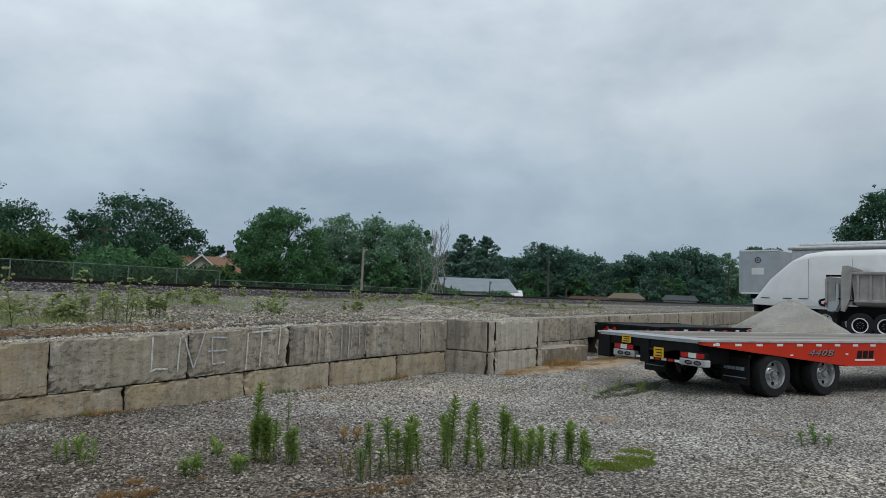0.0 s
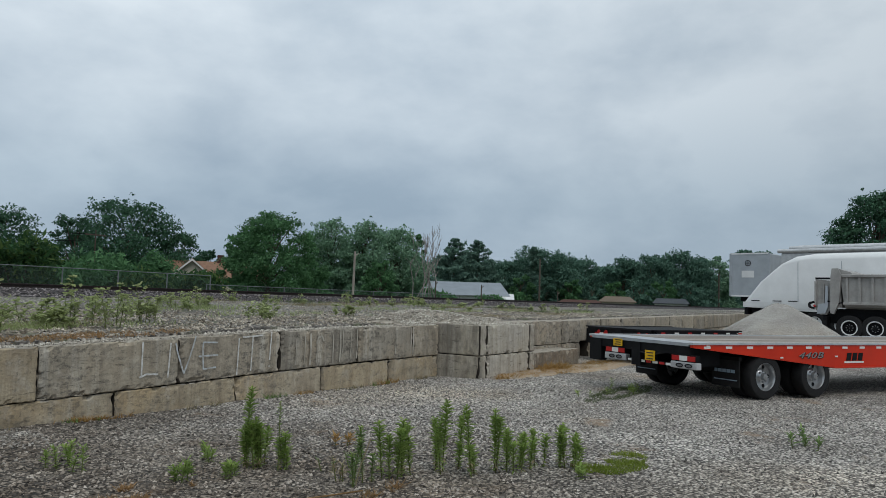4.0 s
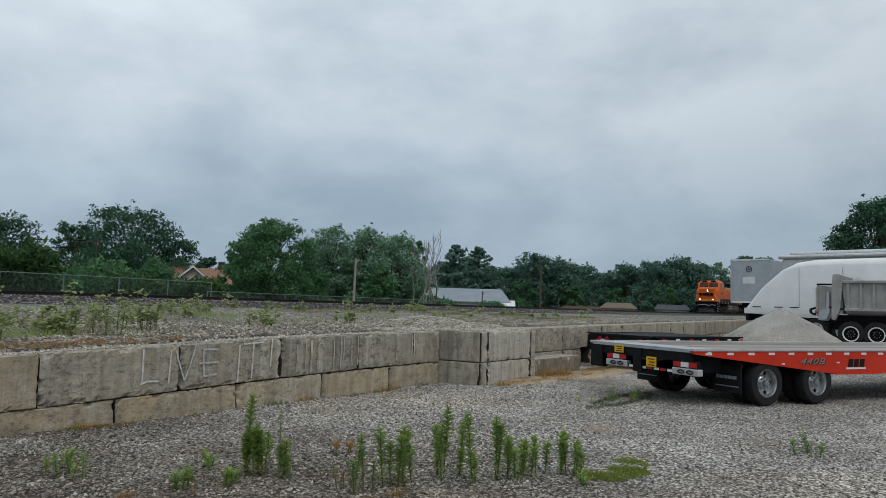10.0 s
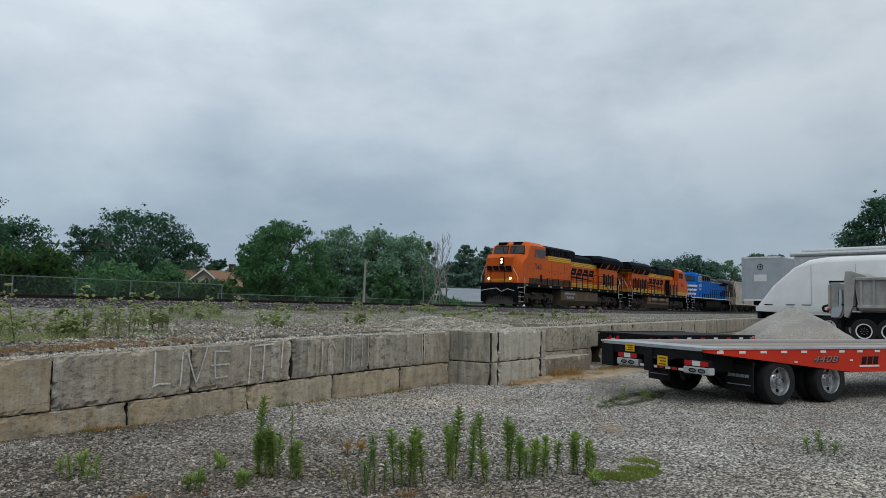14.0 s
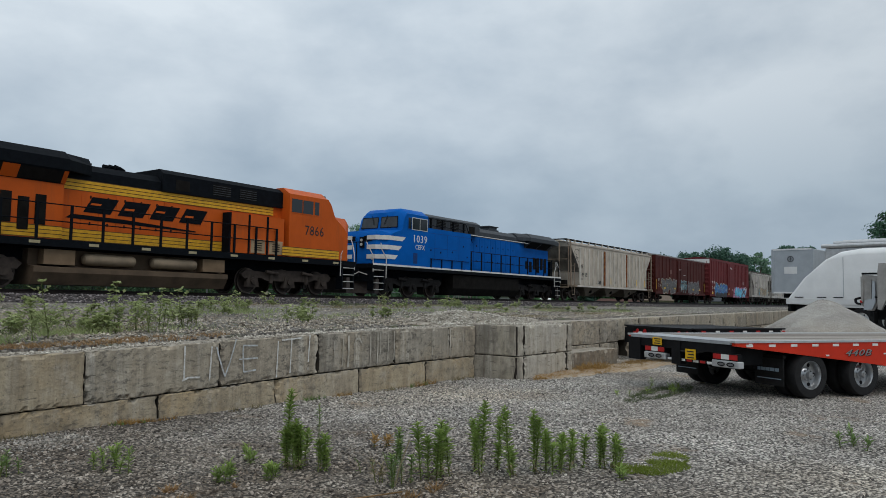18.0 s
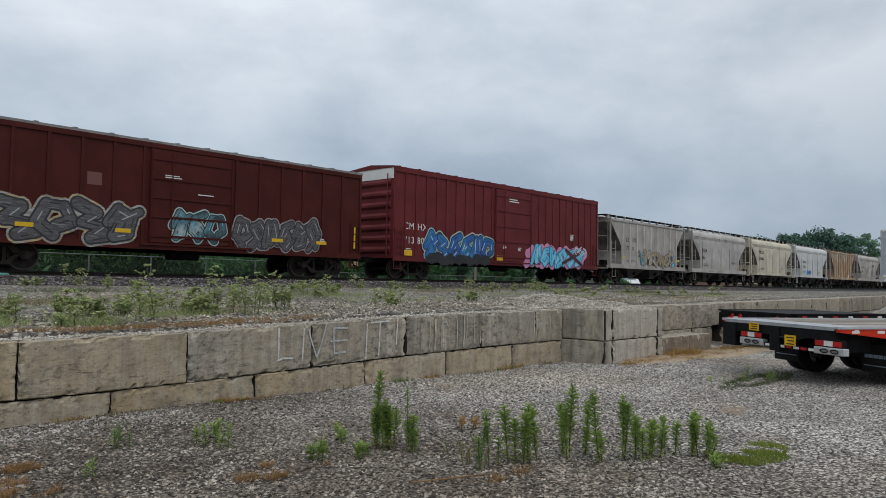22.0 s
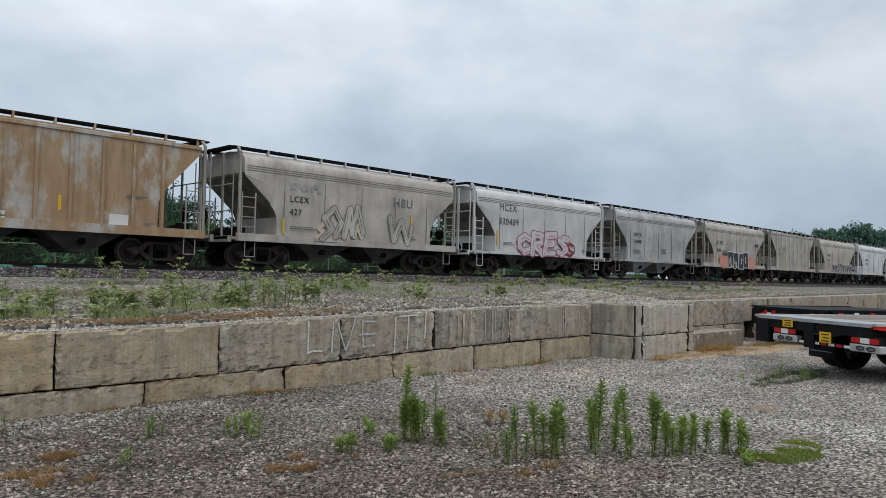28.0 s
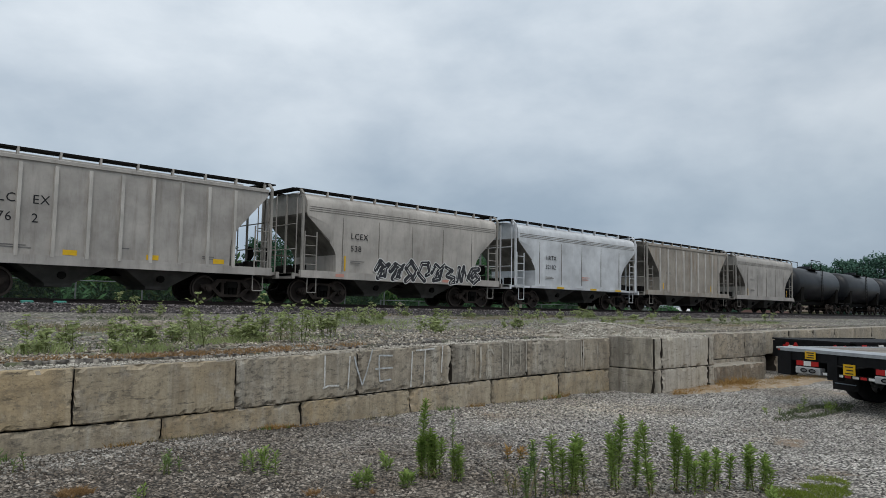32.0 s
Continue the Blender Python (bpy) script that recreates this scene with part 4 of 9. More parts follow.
def hopper(name, label, a, b, style, paint, sill_paint=None, bays=2, ribs=0, sill="band", top=4.3, group="covered hoppers in the train", under=None, rib_paint=None, gear=None):
    car = thing(name, label, "hopper car", group=group)
    L = (b - a) * S
    MOVING.append((car, a * S, 0.0))
    sill_paint = sill_paint or paint
    e0 = 0.82
    part("body", hopper_shell(L, style, e0, top), [paint, M_ENDGRIMESHADE], car, smooth=True)
    # roof: hatch strip, walkways on brackets
    bm = bmesh.new()
    box(bm, 1.2, L - 1.2, -0.28, 0.28, top - 0.02, top + 0.10)
    part("hatch_cover", bm, sill_paint, car)
    n = round(L / 1.35)
    for s in (-1, 1):
        bm = bmesh.new()
        box(bm, 0.55, L - 0.55, s * 0.72, s * 1.16, top + 0.07, top + 0.13)
        part("roof_walk", bm, M_UNDER, car, "dark grated steel walkway")
        for k in range(n + 1):
            x = 0.8 + k * (L - 1.6) / n
            bm = bmesh.new()
            box(bm, x - 0.03, x + 0.03, s * 1.06, s * 1.19, top - 0.20, top + 0.13)
            part("walk_bracket", bm, sill_paint, car)
    for x in (0.6, L - 0.6):
        bm = bmesh.new()
        box(bm, x - 0.22, x + 0.22, -1.2, 1.2, top + 0.06, top + 0.11)
        part("end_walk", bm, M_UNDER, car)
    # side sills
    for s in (-1, 1):
        bm = bmesh.new()
        if sill == "band":
            box(bm, 0.62, L - 0.62, s * 1.40, s * 1.56, 0.98, 1.26)
        else:
            box(bm, 1.9, L - 1.9, s * 1.38, s * 1.53, 1.02, 1.14)
        part("side_sill", bm, sill_paint, car)
    bm = bmesh.new()
    box(bm, 0.5, L - 0.5, -0.2, 0.2, 0.78, 1.04)
    part("centre_sill", bm, M_UNDER, car)
    # outlets
    x0, x1 = 3.0, L - 3.0
    w = (x1 - x0) / bays
    for k in range(bays):
        c = x0 + (k + 0.5) * w
        bm = bmesh.new()
        h = w * 0.47
        loft(bm, [[(c - h, -1.36, 1.1), (c + h, -1.36, 1.1), (c + h, 1.36, 1.1), (c - h, 1.36, 1.1)], [(c - 0.4, -0.85, 0.46), (c + 0.4, -0.85, 0.46), (c + 0.4, 0.85, 0.46), (c - 0.4, 0.85, 0.46)], [(c - 0.38, -0.8, 0.36), (c + 0.38, -0.8, 0.36), (c + 0.38, 0.8, 0.36), (c - 0.38, 0.8, 0.36)]])
        part("outlet", bm, under or M_OUTLET, car)
        bm = bmesh.new()
        tube(bm, (c, -1.15, 0.70), (c, -0.95, 0.74), 0.12, 10)
        part("outlet_gate", bm, M_UNDER, car)
    for x, way in ((0.0, 1), (L, -1)):
        end_gear(car, x, way, gear or P_GEAR, top)
    # ribs or seams
    if ribs:
        bm = bmesh.new()
        box(bm, -0.05, 0.05, -0.085, 0.02, 0.0, 2.72)
        rib = mesh_of("rib", bm, rib_paint or paint)
        for s in (-1, 1):
            for k in range(ribs):
                x = e0 + 1.34 + k * (L - 2 * e0 - 2.68) / (ribs - 1)
                part("rib", rib, paint, car, at=pose(x, s * 1.485, 1.2, 0, 0, 0 if s < 0 else 180))
    else:
        for s in (-1, 1):
            for k in range(5):
                x = e0 + 1.7 + k * (L - 2 * e0 - 3.4) / 4
                bm = bmesh.new()
                box(bm, x - 0.012, x + 0.012, s * 1.53, s * 1.551, 1.25, 3.4)
                part("seam", bm, M_SEAMG, car)
            for z in (3.54, 3.62, 3.70):
                bm = bmesh.new()
                box(bm, e0 + 0.1, L - e0 - 0.1, s * 1.50, s * 1.556, z, z + 0.022)
                part("roof_seam", bm, M_SEAMG, car)
    freight_truck(car, 1.95)
    freight_truck(car, L - 1.95)
    return car, L


P_AE = car_paint("white_hopper_paint", (0.46, 0.408, 0.348), (0.30, 0.21, 0.13), 0.12, 0.35)
P_GREY = car_paint("grey_hopper_paint", (0.45, 0.435, 0.41), (0.25, 0.23, 0.205), 0.0, 0.6, fade=0.25)
P_TAN = car_paint("tan_grey_hopper_paint", (0.40, 0.378, 0.352), (0.20, 0.175, 0.15), 0.0, 0.5)
P_CREAM = car_paint("cream_hopper_paint", (0.56, 0.52, 0.42), (0.30, 0.26, 0.18), 0.0, 0.3)
P_LIGHT = car_paint("light_grey_hopper_paint", (0.565, 0.575, 0.57), (0.41, 0.40, 0.375), 0.0, 0.3, fade=0.14)
def film_paint(name):
    """Pale grey paint under a patchy tan film of cement dust and rust."""
    m = Mat(name, 0.75)
    m.b.inputs["Specular IOR Level"].default_value = 0.1
    grey = m.ramp(m.noise(1.2, 5, 0.6, offset=True), (0.3, (0.40, 0.39, 0.36)), (0.7, (0.52, 0.505, 0.47)))
    tan = m.ramp(m.noise(2.1, 6, 0.65, (1.5, 1.5, 0.3), offset=True), (0.3, (0.30, 0.19, 0.105)), (0.7, (0.42, 0.31, 0.20)))
    c = m.mix(m.mask(m.noise(0.8, 6, 0.65, (1.2, 1.2, 0.7), offset=True), 0.62, 0.50), grey, tan)
    c = m.mix(m.math("MULTIPLY", m.mask(m.noise(2.6, 6, 0.65, (1.8, 1.8, 0.14), offset=True), 0.56, 0.74), 0.6), c, (0.17, 0.115, 0.07))
    m.color(c)
    m.bump(m.noise(2.5, 3), 0.12, 0.03)
    return m.m


P_RUSTY = film_paint("rust_filmed_hopper_paint")
P_RUSTG = car_paint("rust_streaked_grey_paint", (0.34, 0.31, 0.27), (0.22, 0.12, 0.06), 0.16, 0.65)
P_WHITE = car_paint("clean_white_hopper_paint", (0.58, 0.60, 0.62), (0.38, 0.37, 0.36), 0.0, 0.2)
P_LCEX = car_paint("dusty_beige_hopper_paint", (0.44, 0.412, 0.378), (0.22, 0.19, 0.165), 0.0, 0.5)

P_DUSTGREY = car_paint("dusted_pale_grey_paint", (0.41, 0.417, 0.42), (0.25, 0.24, 0.225), 0.0, 0.7, fade=0.26)
# ribs catch more light than the panels; that is painted as a paler tone
P_LITRIB = car_paint("lit_rib_paint", (0.50, 0.475, 0.44), (0.28, 0.24, 0.20), 0.0, 0.4)
P_RIB = car_paint("white_rib_paint", (0.55, 0.52, 0.465), (0.36, 0.25, 0.16), 0.10, 0.3)
M_DUSTYTAN = plain("dusty_tan_outlet", (0.21, 0.18, 0.14), 0.85, vary=0.4, scale=1.5)
# the first, long ribbed hopper
car, L = hopper("covered_hopper", "long white ribbed three-bay covered hopper with rust streaks", -12.4, 4.6, "rib", P_AE, bays=3, ribs=18, top=4.40, under=M_DUSTYTAN, rib_paint=P_RIB, sill_paint=P_RIB, sill="lip", gear=P_GEARB)
m = Mat("rusted_rib", 0.9); m.color(m.ramp(m.noise(4, 7, 0.75), (0.25, (0.06, 0.022, 0.014)), (0.48, (0.20, 0.06, 0.022)), (0.62, (0.36, 0.16, 0.04)), (0.74, (0.50, 0.45, 0.38)))); M_RUST = m.m
for x in (6.67, 11.21):
    bm = bmesh.new(); box(bm, x - 0.07, x + 0.07, -1.58, -1.50, 1.2, 3.92)
    part("rusted_rib", bm, M_RUST, car, "rusted brown rib")
marks(car, 2.35, 2.42, ["AE", "149"], 0.42, y=-1.475); marks(car, 3.1, 1.81, ["48"], 0.42, y=-1.475)
small_print(car, 2.3, 1.62, 0.7, 2, y=-1.475); small_print(car, 4.5, 1.62, 0.4, 2, y=-1.475); small_print(car, 8.6, 1.55, 0.5, 3, y=-1.475); small_print(car, 13.0, 1.5, 0.4, 2, y=-1.475)
reflectors(car, (2.12, 3.75, 8.0, 13.6, 15.5), 1.35, 0.09, 0.55, y=-1.476)
bm = bmesh.new()
for k in range(22):
    t0, t1 = k * math.tau / 24 - 1.2, (k + 1) * math.tau / 24 - 1.2
    capsule(bm, (1.75 + 0.5 * math.cos(t0), 3.3 + 0.5 * math.sin(t0)), (1.75 + 0.5 * math.cos(t1), 3.3 + 0.5 * math.sin(t1)), 0.018, -1.476 - k * 0.0001)
for k, (p, q) in enumerate((((1.5, 3.5), (1.75, 3.35)), ((1.75, 3.35), (1.6, 3.1)), ((1.6, 3.1), (1.95, 3.2)), ((1.95, 3.2), (1.85, 3.0)))):
    capsule(bm, p, q, 0.025, -1.48 - k * 0.0001)
part("spray_paint", bm, SP_BLACK, car)
spray(car, 5.3, 6.1, 1.3, 1.6, 4, SP_BLACK, SP_BLACK, None, -1.476, 3, 0.02)

car, L = hopper("covered_hopper", "grey ribbed two-bay covered hopper with tan spray paint", 38.9, 50.5, "rib", P_TAN, bays=2, ribs=9, rib_paint=P_LITRIB)
marks(car, 2.75, 2.75, ["LC", "73"], 0.38, y=-1.475); marks(car, 3.6, 2.75, ["EX", "0"], 0.38, y=-1.475)
SP_LINEN = spray_mat("linen_tan_spray", (0.42, 0.385, 0.33), (0.36, 0.27, 0.15), (0.44, 0.41, 0.36), (0.40, 0.37, 0.32))
spray(car, 4.7, 4.95, 1.25, 2.2, 1, SP_CYAN, SP_CYAN, None, -1.574, 14, 0.05, shapes="U")
spray(car, 9.35, 9.7, 1.25, 2.0, 1, SP_CYAN, SP_CYAN, None, -1.574, 15, 0.05, shapes="U")
spray(car, 4.85, 9.55, 1.2, 2.2, 6, SP_LINEN, SP_BLACK, None, -1.576, 11, 0.105)
spray(car, 4.15, 4.65, 1.75, 2.3, 2, SP_BLACK, SP_BLACK, None, -1.476, 12, 0.012)
reflectors(car, (2.2, 10.3), 1.65, 0.4, 0.16, y=-1.476); small_print(car, 2.8, 1.5, 1.3, 2, y=-1.475); small_print(car, 9.0, 1.55, 0.5, 2, y=-1.475)

car, L = hopper("covered_hopper", "plain grey round-sided covered hopper with a dark dust coat", 50.5, 62.2, "round", P_GREY, bays=2)
marks(car, 2.38, 2.58, ["LCEX", "403"], 0.38); small_print(car, 2.75, 1.62, 1.0, 2, h=0.06); small_print(car, 8.2, 1.9, 1.2, 2); small_print(car, 3.6, 1.08, 1.6, 1, y=-1.563); small_print(car, 8.9, 1.45, 0.35, 2); reflectors(car, (4.6, 7.0, 9.9), 1.3, 0.05, 0.4)

car, L = hopper("covered_hopper", "cream round-sided covered hopper with black lettering", 62.2, 73.8, "round", P_CREAM, bays=2, sill="lip", gear=P_CREAM)
marks(car, 2.5, 2.95, ["MCEX", "330463"], 0.40); small_print(car, 2.9, 1.6, 0.9, 2); small_print(car, 8.3, 1.75, 0.6, 2); small_print(car, 9.6, 1.3, 0.3, 2)
reflectors(car, (2.35, 5.2, 8.0, 10.1), 1.25, 0.05, 0.45)

car, L = hopper("covered_hopper", "light grey round-sided covered hopper with a blue tag", 73.8, 85.4, "round", P_LIGHT, bays=2, sill="lip", gear=P_LIGHT)
marks(car, 2.9, 2.5, ["CBFX", "30201"], 0.34); spray(car, 4.2, 5.5, 1.35, 1.75, 4, SP_BLUE, SP_BLUE, None, -1.557, 21, 0.04)
small_print(car, 2.9, 1.6, 0.9, 2); small_print(car, 8.0, 1.6, 0.7, 2)

car, L = hopper("covered_hopper", "ribbed two-bay covered hopper coated brown with rust", 85.4, 96.75, "rib", P_RUSTY, bays=2, ribs=9)
reflectors(car, (2.4, 6.6), 1.6, 0.09, 0.45, y=-1.476); small_print(car, 8.6, 2.2, 0.7, 2, y=-1.475); small_print(car, 4.5, 1.45, 0.7, 3, SP_WHITE, y=-1.475); small_print(car, 9.2, 1.35, 0.35, 2, y=-1.475)
bm = bmesh.new(); box(bm, 4.4, 5.2, -1.478, -1.474, 1.25, 1.48); part("pale_patch", bm, SP_WHITE, car)
bm = bmesh.new(); box(bm, 8.1, 8.7, -1.478, -1.474, 1.25, 1.6); part("pale_patch", bm, SP_WHITE, car)

car, L = hopper("covered_hopper", "dusty beige round-sided covered hopper with faded sprayed shapes", 96.75, 108.6, "round", P_LCEX, bays=2)
marks(car, 2.75, 2.55, ["LCEX", "427"], 0.34); spray(car, 4.2, 6.4, 1.15, 2.5, 2, P_LCEX, M_FADEDINK, None, -1.562, 33, 0.11, shine=SP_BLACK); spray(car, 7.7, 8.9, 1.15, 2.4, 1, P_LCEX, M_FADEDINK, None, -1.562, 37, 0.11, shine=SP_BLACK); spray(car, 4.0, 6.2, 1.2, 1.9, 3, SP_TAN, SP_TAN, None, -1.556, 34, 0.07)
reflectors(car, (2.45, 5.9), 1.3, 0.07, 0.6); reflectors(car, (8.95,), 1.75, 0.08, 0.75); marks(car, 7.9, 2.8, ["H8U"], 0.52, mat=M_FADEDINK, squeeze=1.1); small_print(car, 2.8, 1.6, 1.2, 2); small_print(car, 9.0, 1.5, 0.35, 2); small_print(car, 3.9, 1.08, 1.6, 1, y=-1.563)
spray(car, 2.75, 4.2, 3.0, 3.3, 4, SP_GREY, SP_GREY, None, -1.557, 35, 0.02)

car, L = hopper("covered_hopper", "white-grey round-sided covered hopper with pink outlined spray paint", 108.6, 120.45, "round", P_LIGHT, bays=2, sill="lip", gear=P_LIGHT)
marks(car, 2.45, 3.2, ["MCEX", "330409"], 0.48, mat=plain("grey_lettering", (0.115, 0.12, 0.125), 0.7, vary=0.3))
SP_SHELL = spray_mat("pale_pink_spray", (0.60, 0.56, 0.57), (0.52, 0.53, 0.54))
SP_MULB = spray_mat("mulberry_spray", (0.20, 0.10, 0.16), (0.42, 0.10, 0.18), (0.30, 0.03, 0.05))
spray(car, 3.9, 8.3, 1.1, 2.15, 4, SP_SHELL, SP_MULB, None, -1.557, 45, 0.15, 0.12, shapes="CRES")
spray(car, 8.15, 8.95, 1.05, 1.85, 1, SP_RED, SP_RED, None, -1.556, 47, 0.05, shapes="S")
reflectors(car, (2.3,), 1.45, 0.09, 0.75)
small_print(car, 2.8, 1.6, 0.9, 2); small_print(car, 9.7, 1.5, 0.35, 2); reflectors(car, (8.95, 10.3), 1.3, 0.05, 0.4, M_INK)

car, L = hopper("covered_hopper", "grey round-sided covered hopper patched with pale dust", 120.45, 131.9, "round", P_DUSTGREY, bays=2, sill="lip", under=P_DUSTGREY)
marks(car, 2.9, 2.62, ["HRTX", "32098"], 0.30, squeeze=1.1); small_print(car, 2.85, 1.72, 0.9, 2, h=0.06); small_print(car, 6.4, 1.9, 0.7, 5); reflectors(car, (5.0, 8.5), 1.06, 0.5, 0.07, y=-1.536)

car, L = hopper("covered_hopper", "beige round-sided covered hopper with navy and salmon spray paint", 131.9, 143.5, "round", P_LCEX, bays=2)
marks(car, 2.65, 2.65, ["LCEX", "604"], 0.38); spray(car, 3.2, 4.6, 1.0, 1.75, 3, SP_SALMON, SP_SALMON, SP_SALMON, -1.562, 50, 0.10); spray(car, 7.9, 9.4, 1.0, 1.75, 3, SP_SALMON, SP_SALMON, SP_SALMON, -1.562, 51, 0.10)
slab_spray(car, 4.55, 8.15, 0.98, 2.12, 4, SP_NAVYD, SP_WHITE, -1.600, 58, SP_TANY); spray(car, 3.55, 4.8, 1.75, 2.3, 3, SP_BLACK, SP_BLACK, None, -1.562, 57, 0.02); spray(car, 9.5, 10.2, 2.7, 2.95, 3, SP_BLACK, SP_BLACK, None, -1.557, 59, 0.015)
small_print(car, 2.8, 1.6, 0.7, 2); reflectors(car, (2.45, 10.0), 1.3, 0.07, 0.6)

car, L = hopper("covered_hopper", "weathered beige ribbed two-bay covered hopper with black lettering", 143.5, 155.0, "rib", P_TAN, bays=2, ribs=9, rib_paint=P_LITRIB)
marks(car, 2.6, 2.75, ["LC", "76"], 0.38, y=-1.475); marks(car, 3.5, 2.75, ["EX", "2"], 0.38, y=-1.475)
reflectors(car, (4.4, 6.9, 9.2), 1.3, 0.4, 0.16, y=-1.476); small_print(car, 2.7, 1.5, 1.0, 2, y=-1.475); small_print(car, 8.8, 1.5, 0.5, 2, y=-1.475); small_print(car, 6.0, 1.6, 0.5, 1, y=-1.475)

car, L = hopper("covered_hopper", "beige round-sided covered hopper with black and white spray paint", 155.0, 166.8, "round", P_LCEX, bays=2)
marks(car, 2.9, 2.6, ["LCEX", "538"], 0.34); spray(car, 4.2, 10.4, 1.0, 1.85, 8, SP_BLACK, SP_WHITE, None, -1.562, 61, 0.10)
small_print(car, 2.9, 1.7, 0.7, 2); reflectors(car, (2.6,), 1.3, 0.07, 0.6); reflectors(car, (2.2, 8.0), 1.06, 0.4, 0.12, y=-1.563, mat=SP_SALMON)

car, L = hopper("covered_hopper", "clean white round-sided covered hopper with small black lettering", 166.8, 178.6, "round", P_WHITE, bays=2, sill="lip", gear=P_WHITE)
marks(car, 3.0, 2.5, ["HRTX", "32102"], 0.32); small_print(car, 6.2, 1.7, 0.7, 3, SP_SALMON); small_print(car, 3.0, 1.6, 0.8, 2); reflectors(car, (4.0, 7.0, 9.5), 1.04, 0.6, 0.09, y=-1.536)

car, L = hopper("covered_hopper", "ribbed covered hopper with orange rust streaks", 178.6, 190.3, "rib", P_RUSTG, bays=2, ribs=9, rib_paint=P_LITRIB)
small_print(car, 3.0, 2.4, 0.8, 2, y=-1.475); reflectors(car, (2.6, 9.0), 1.35, 0.09, 0.4, y=-1.476)

car, L = hopper("covered_hopper", "dusty grey-beige round-sided covered hopper", 190.3, 201.6, "round", P_TAN, bays=2)
small_print(car, 3.0, 2.5, 0.8, 2); small_print(car, 3.0, 1.7, 0.8, 2); reflectors(car, (2.5, 9.8), 1.3, 0.07, 0.5)

# ---------------------------------------------------------------- train: box cars


def boxcar(name, label, a, b, paint, top, ribs, door, x0, x1, roof, end_top=None):
    car = thing(name, label, "boxcar", group="boxcars in the train")
    L = (b - a) * S
    MOVING.append((car, a * S, 0.0))
    bottom = 0.92
    bm = bmesh.new()
    prism(bm, [(-1.5, bottom), (1.5, bottom), (1.5, top - 0.1), (-1.5, top - 0.1)], x0, x1, "yz")
    part("body", bm, paint, car)
    bm = bmesh.new()
    prism(bm, [(-1.54, top - 0.14), (1.54, top - 0.14), (1.54, top - 0.06), (0, top + 0.08), (-1.54, top - 0.06)], x0 - 0.04, x1 + 0.04, "yz")
    part("roof", bm, roof, car)
    n = 14
    for k in range(n):
        x = x0 + 0.4 + k * (x1 - x0 - 0.8) / (n - 1)
        bm = bmesh.new()
        prism(bm, [(-1.5, top - 0.05), (0, top + 0.085), (1.5, top - 0.05), (1.5, top - 0.02), (0, top + 0.12), (-1.5, top - 0.02)], x - 0.05, x + 0.05, "yz")
        part("roof_rib", bm, roof, car)
    d0, d1 = door
    for s in (-1, 1):
        bm = bmesh.new()
        box(bm, x0, x1, s * 1.5, s * 1.545, bottom - 0.12, bottom + 0.10)
        part("side_sill", bm, paint, car)
        bm = bmesh.new()
        box(bm, x0, x1, s * 1.5, s * 1.545, top - 0.30, top - 0.14)
        part("top_chord", bm, paint, car)
        bm = bmesh.new()
        box(bm, -0.05, 0.05, 0, s * 0.038, bottom + 0.1, top - 0.3)
        rib = mesh_of("rib", bm, paint)
        for x in [x0 + 0.05 + k * (d0 - x0 - 0.25) / ribs[0] for k in range(ribs[0] + 1)] + [d1 + 0.2 + k * (x1 - d1 - 0.25) / ribs[1] for k in range(ribs[1] + 1)]:
            part("rib", rib, paint, car, at=pose(x, s * 1.5, 0))
        bm = bmesh.new()
        box(bm, d0, d1, s * 1.5, s * 1.575, bottom + 0.12, top - 0.34)
        dr = part("door", bm, paint, car)
        for k in range(5):
            z = bottom + 0.3 + k * (top - bottom - 1.0) / 4
            bm = bmesh.new()
            box(bm, d0 + 0.05, d1 - 0.05, s * 1.575, s * 1.605, z, z + 0.07)
            part("door_rib", bm, paint, dr)
        for x in (d0 + 0.03, d0 + 0.75, d1 - 0.03):
            bm = bmesh.new()
            tube(bm, (x, s * 1.62, bottom + 0.15), (x, s * 1.62, top - 0.4), 0.022)
            part("lock_rod", bm, paint, dr)
        bm = bmesh.new()
        box(bm, d0 - 0.3, d1 + 0.9, s * 1.5, s * 1.6, bottom + 0.02, bottom + 0.09)
        part("door_track", bm, paint, car)
        for x, w in ((x0 + 0.08, 1), (x1 - 0.08, -1)):
            ladder(car, x, x + w * 0.45, s * 1.56, 1.05, 2.3, 4, paint)
            bm = bmesh.new()
            rail_of(bm, [(x, s * 1.5, 0.9), (x, s * 1.5, 0.45), (x + w * 0.42, s * 1.5, 0.45), (x + w * 0.42, s * 1.5, 0.9)], 0.02)
            part("step", bm, paint, car)
    for x, w in ((x0, -1), (x1, 1)):
        for k in range(7):
            z = bottom + 0.35 + k * (top - bottom - 0.9) / 6.5
            bm = bmesh.new()
            prism(bm, [(x, z - 0.16), (x + w * 0.07, z - 0.05), (x + w * 0.07, z + 0.05), (x, z + 0.16)], -1.35, 1.35)
            part("end_corrugation", bm, paint, car)
        if end_top:
            bm = bmesh.new()
            box(bm, x, x + w * 0.02, -1.5, 1.5, top - 0.62, top - 0.1)
            part("end_panel", bm, end_top, car, "white painted panel at the top of the end")
        ladder(car, x + w * 0.1, x + w * 0.101, -1.2, 1.0, top - 0.4, 9, paint)
    bm = bmesh.new()
    box(bm, 0.4, L - 0.4, -0.2, 0.2, 0.72, 0.95)
    box(bm, 4, L - 4, -1.2, 1.2, 0.84, 0.92)
    tube(bm, (L * 0.45, -0.9, 0.68), (L * 0.45 + 1.1, -0.9, 0.68), 0.2, 10)
    part("centre_sill", bm, M_UNDER, car)
    coupler(car, 0.0, 1)
    coupler(car, L, -1)
    freight_truck(car, x0 + 1.75)
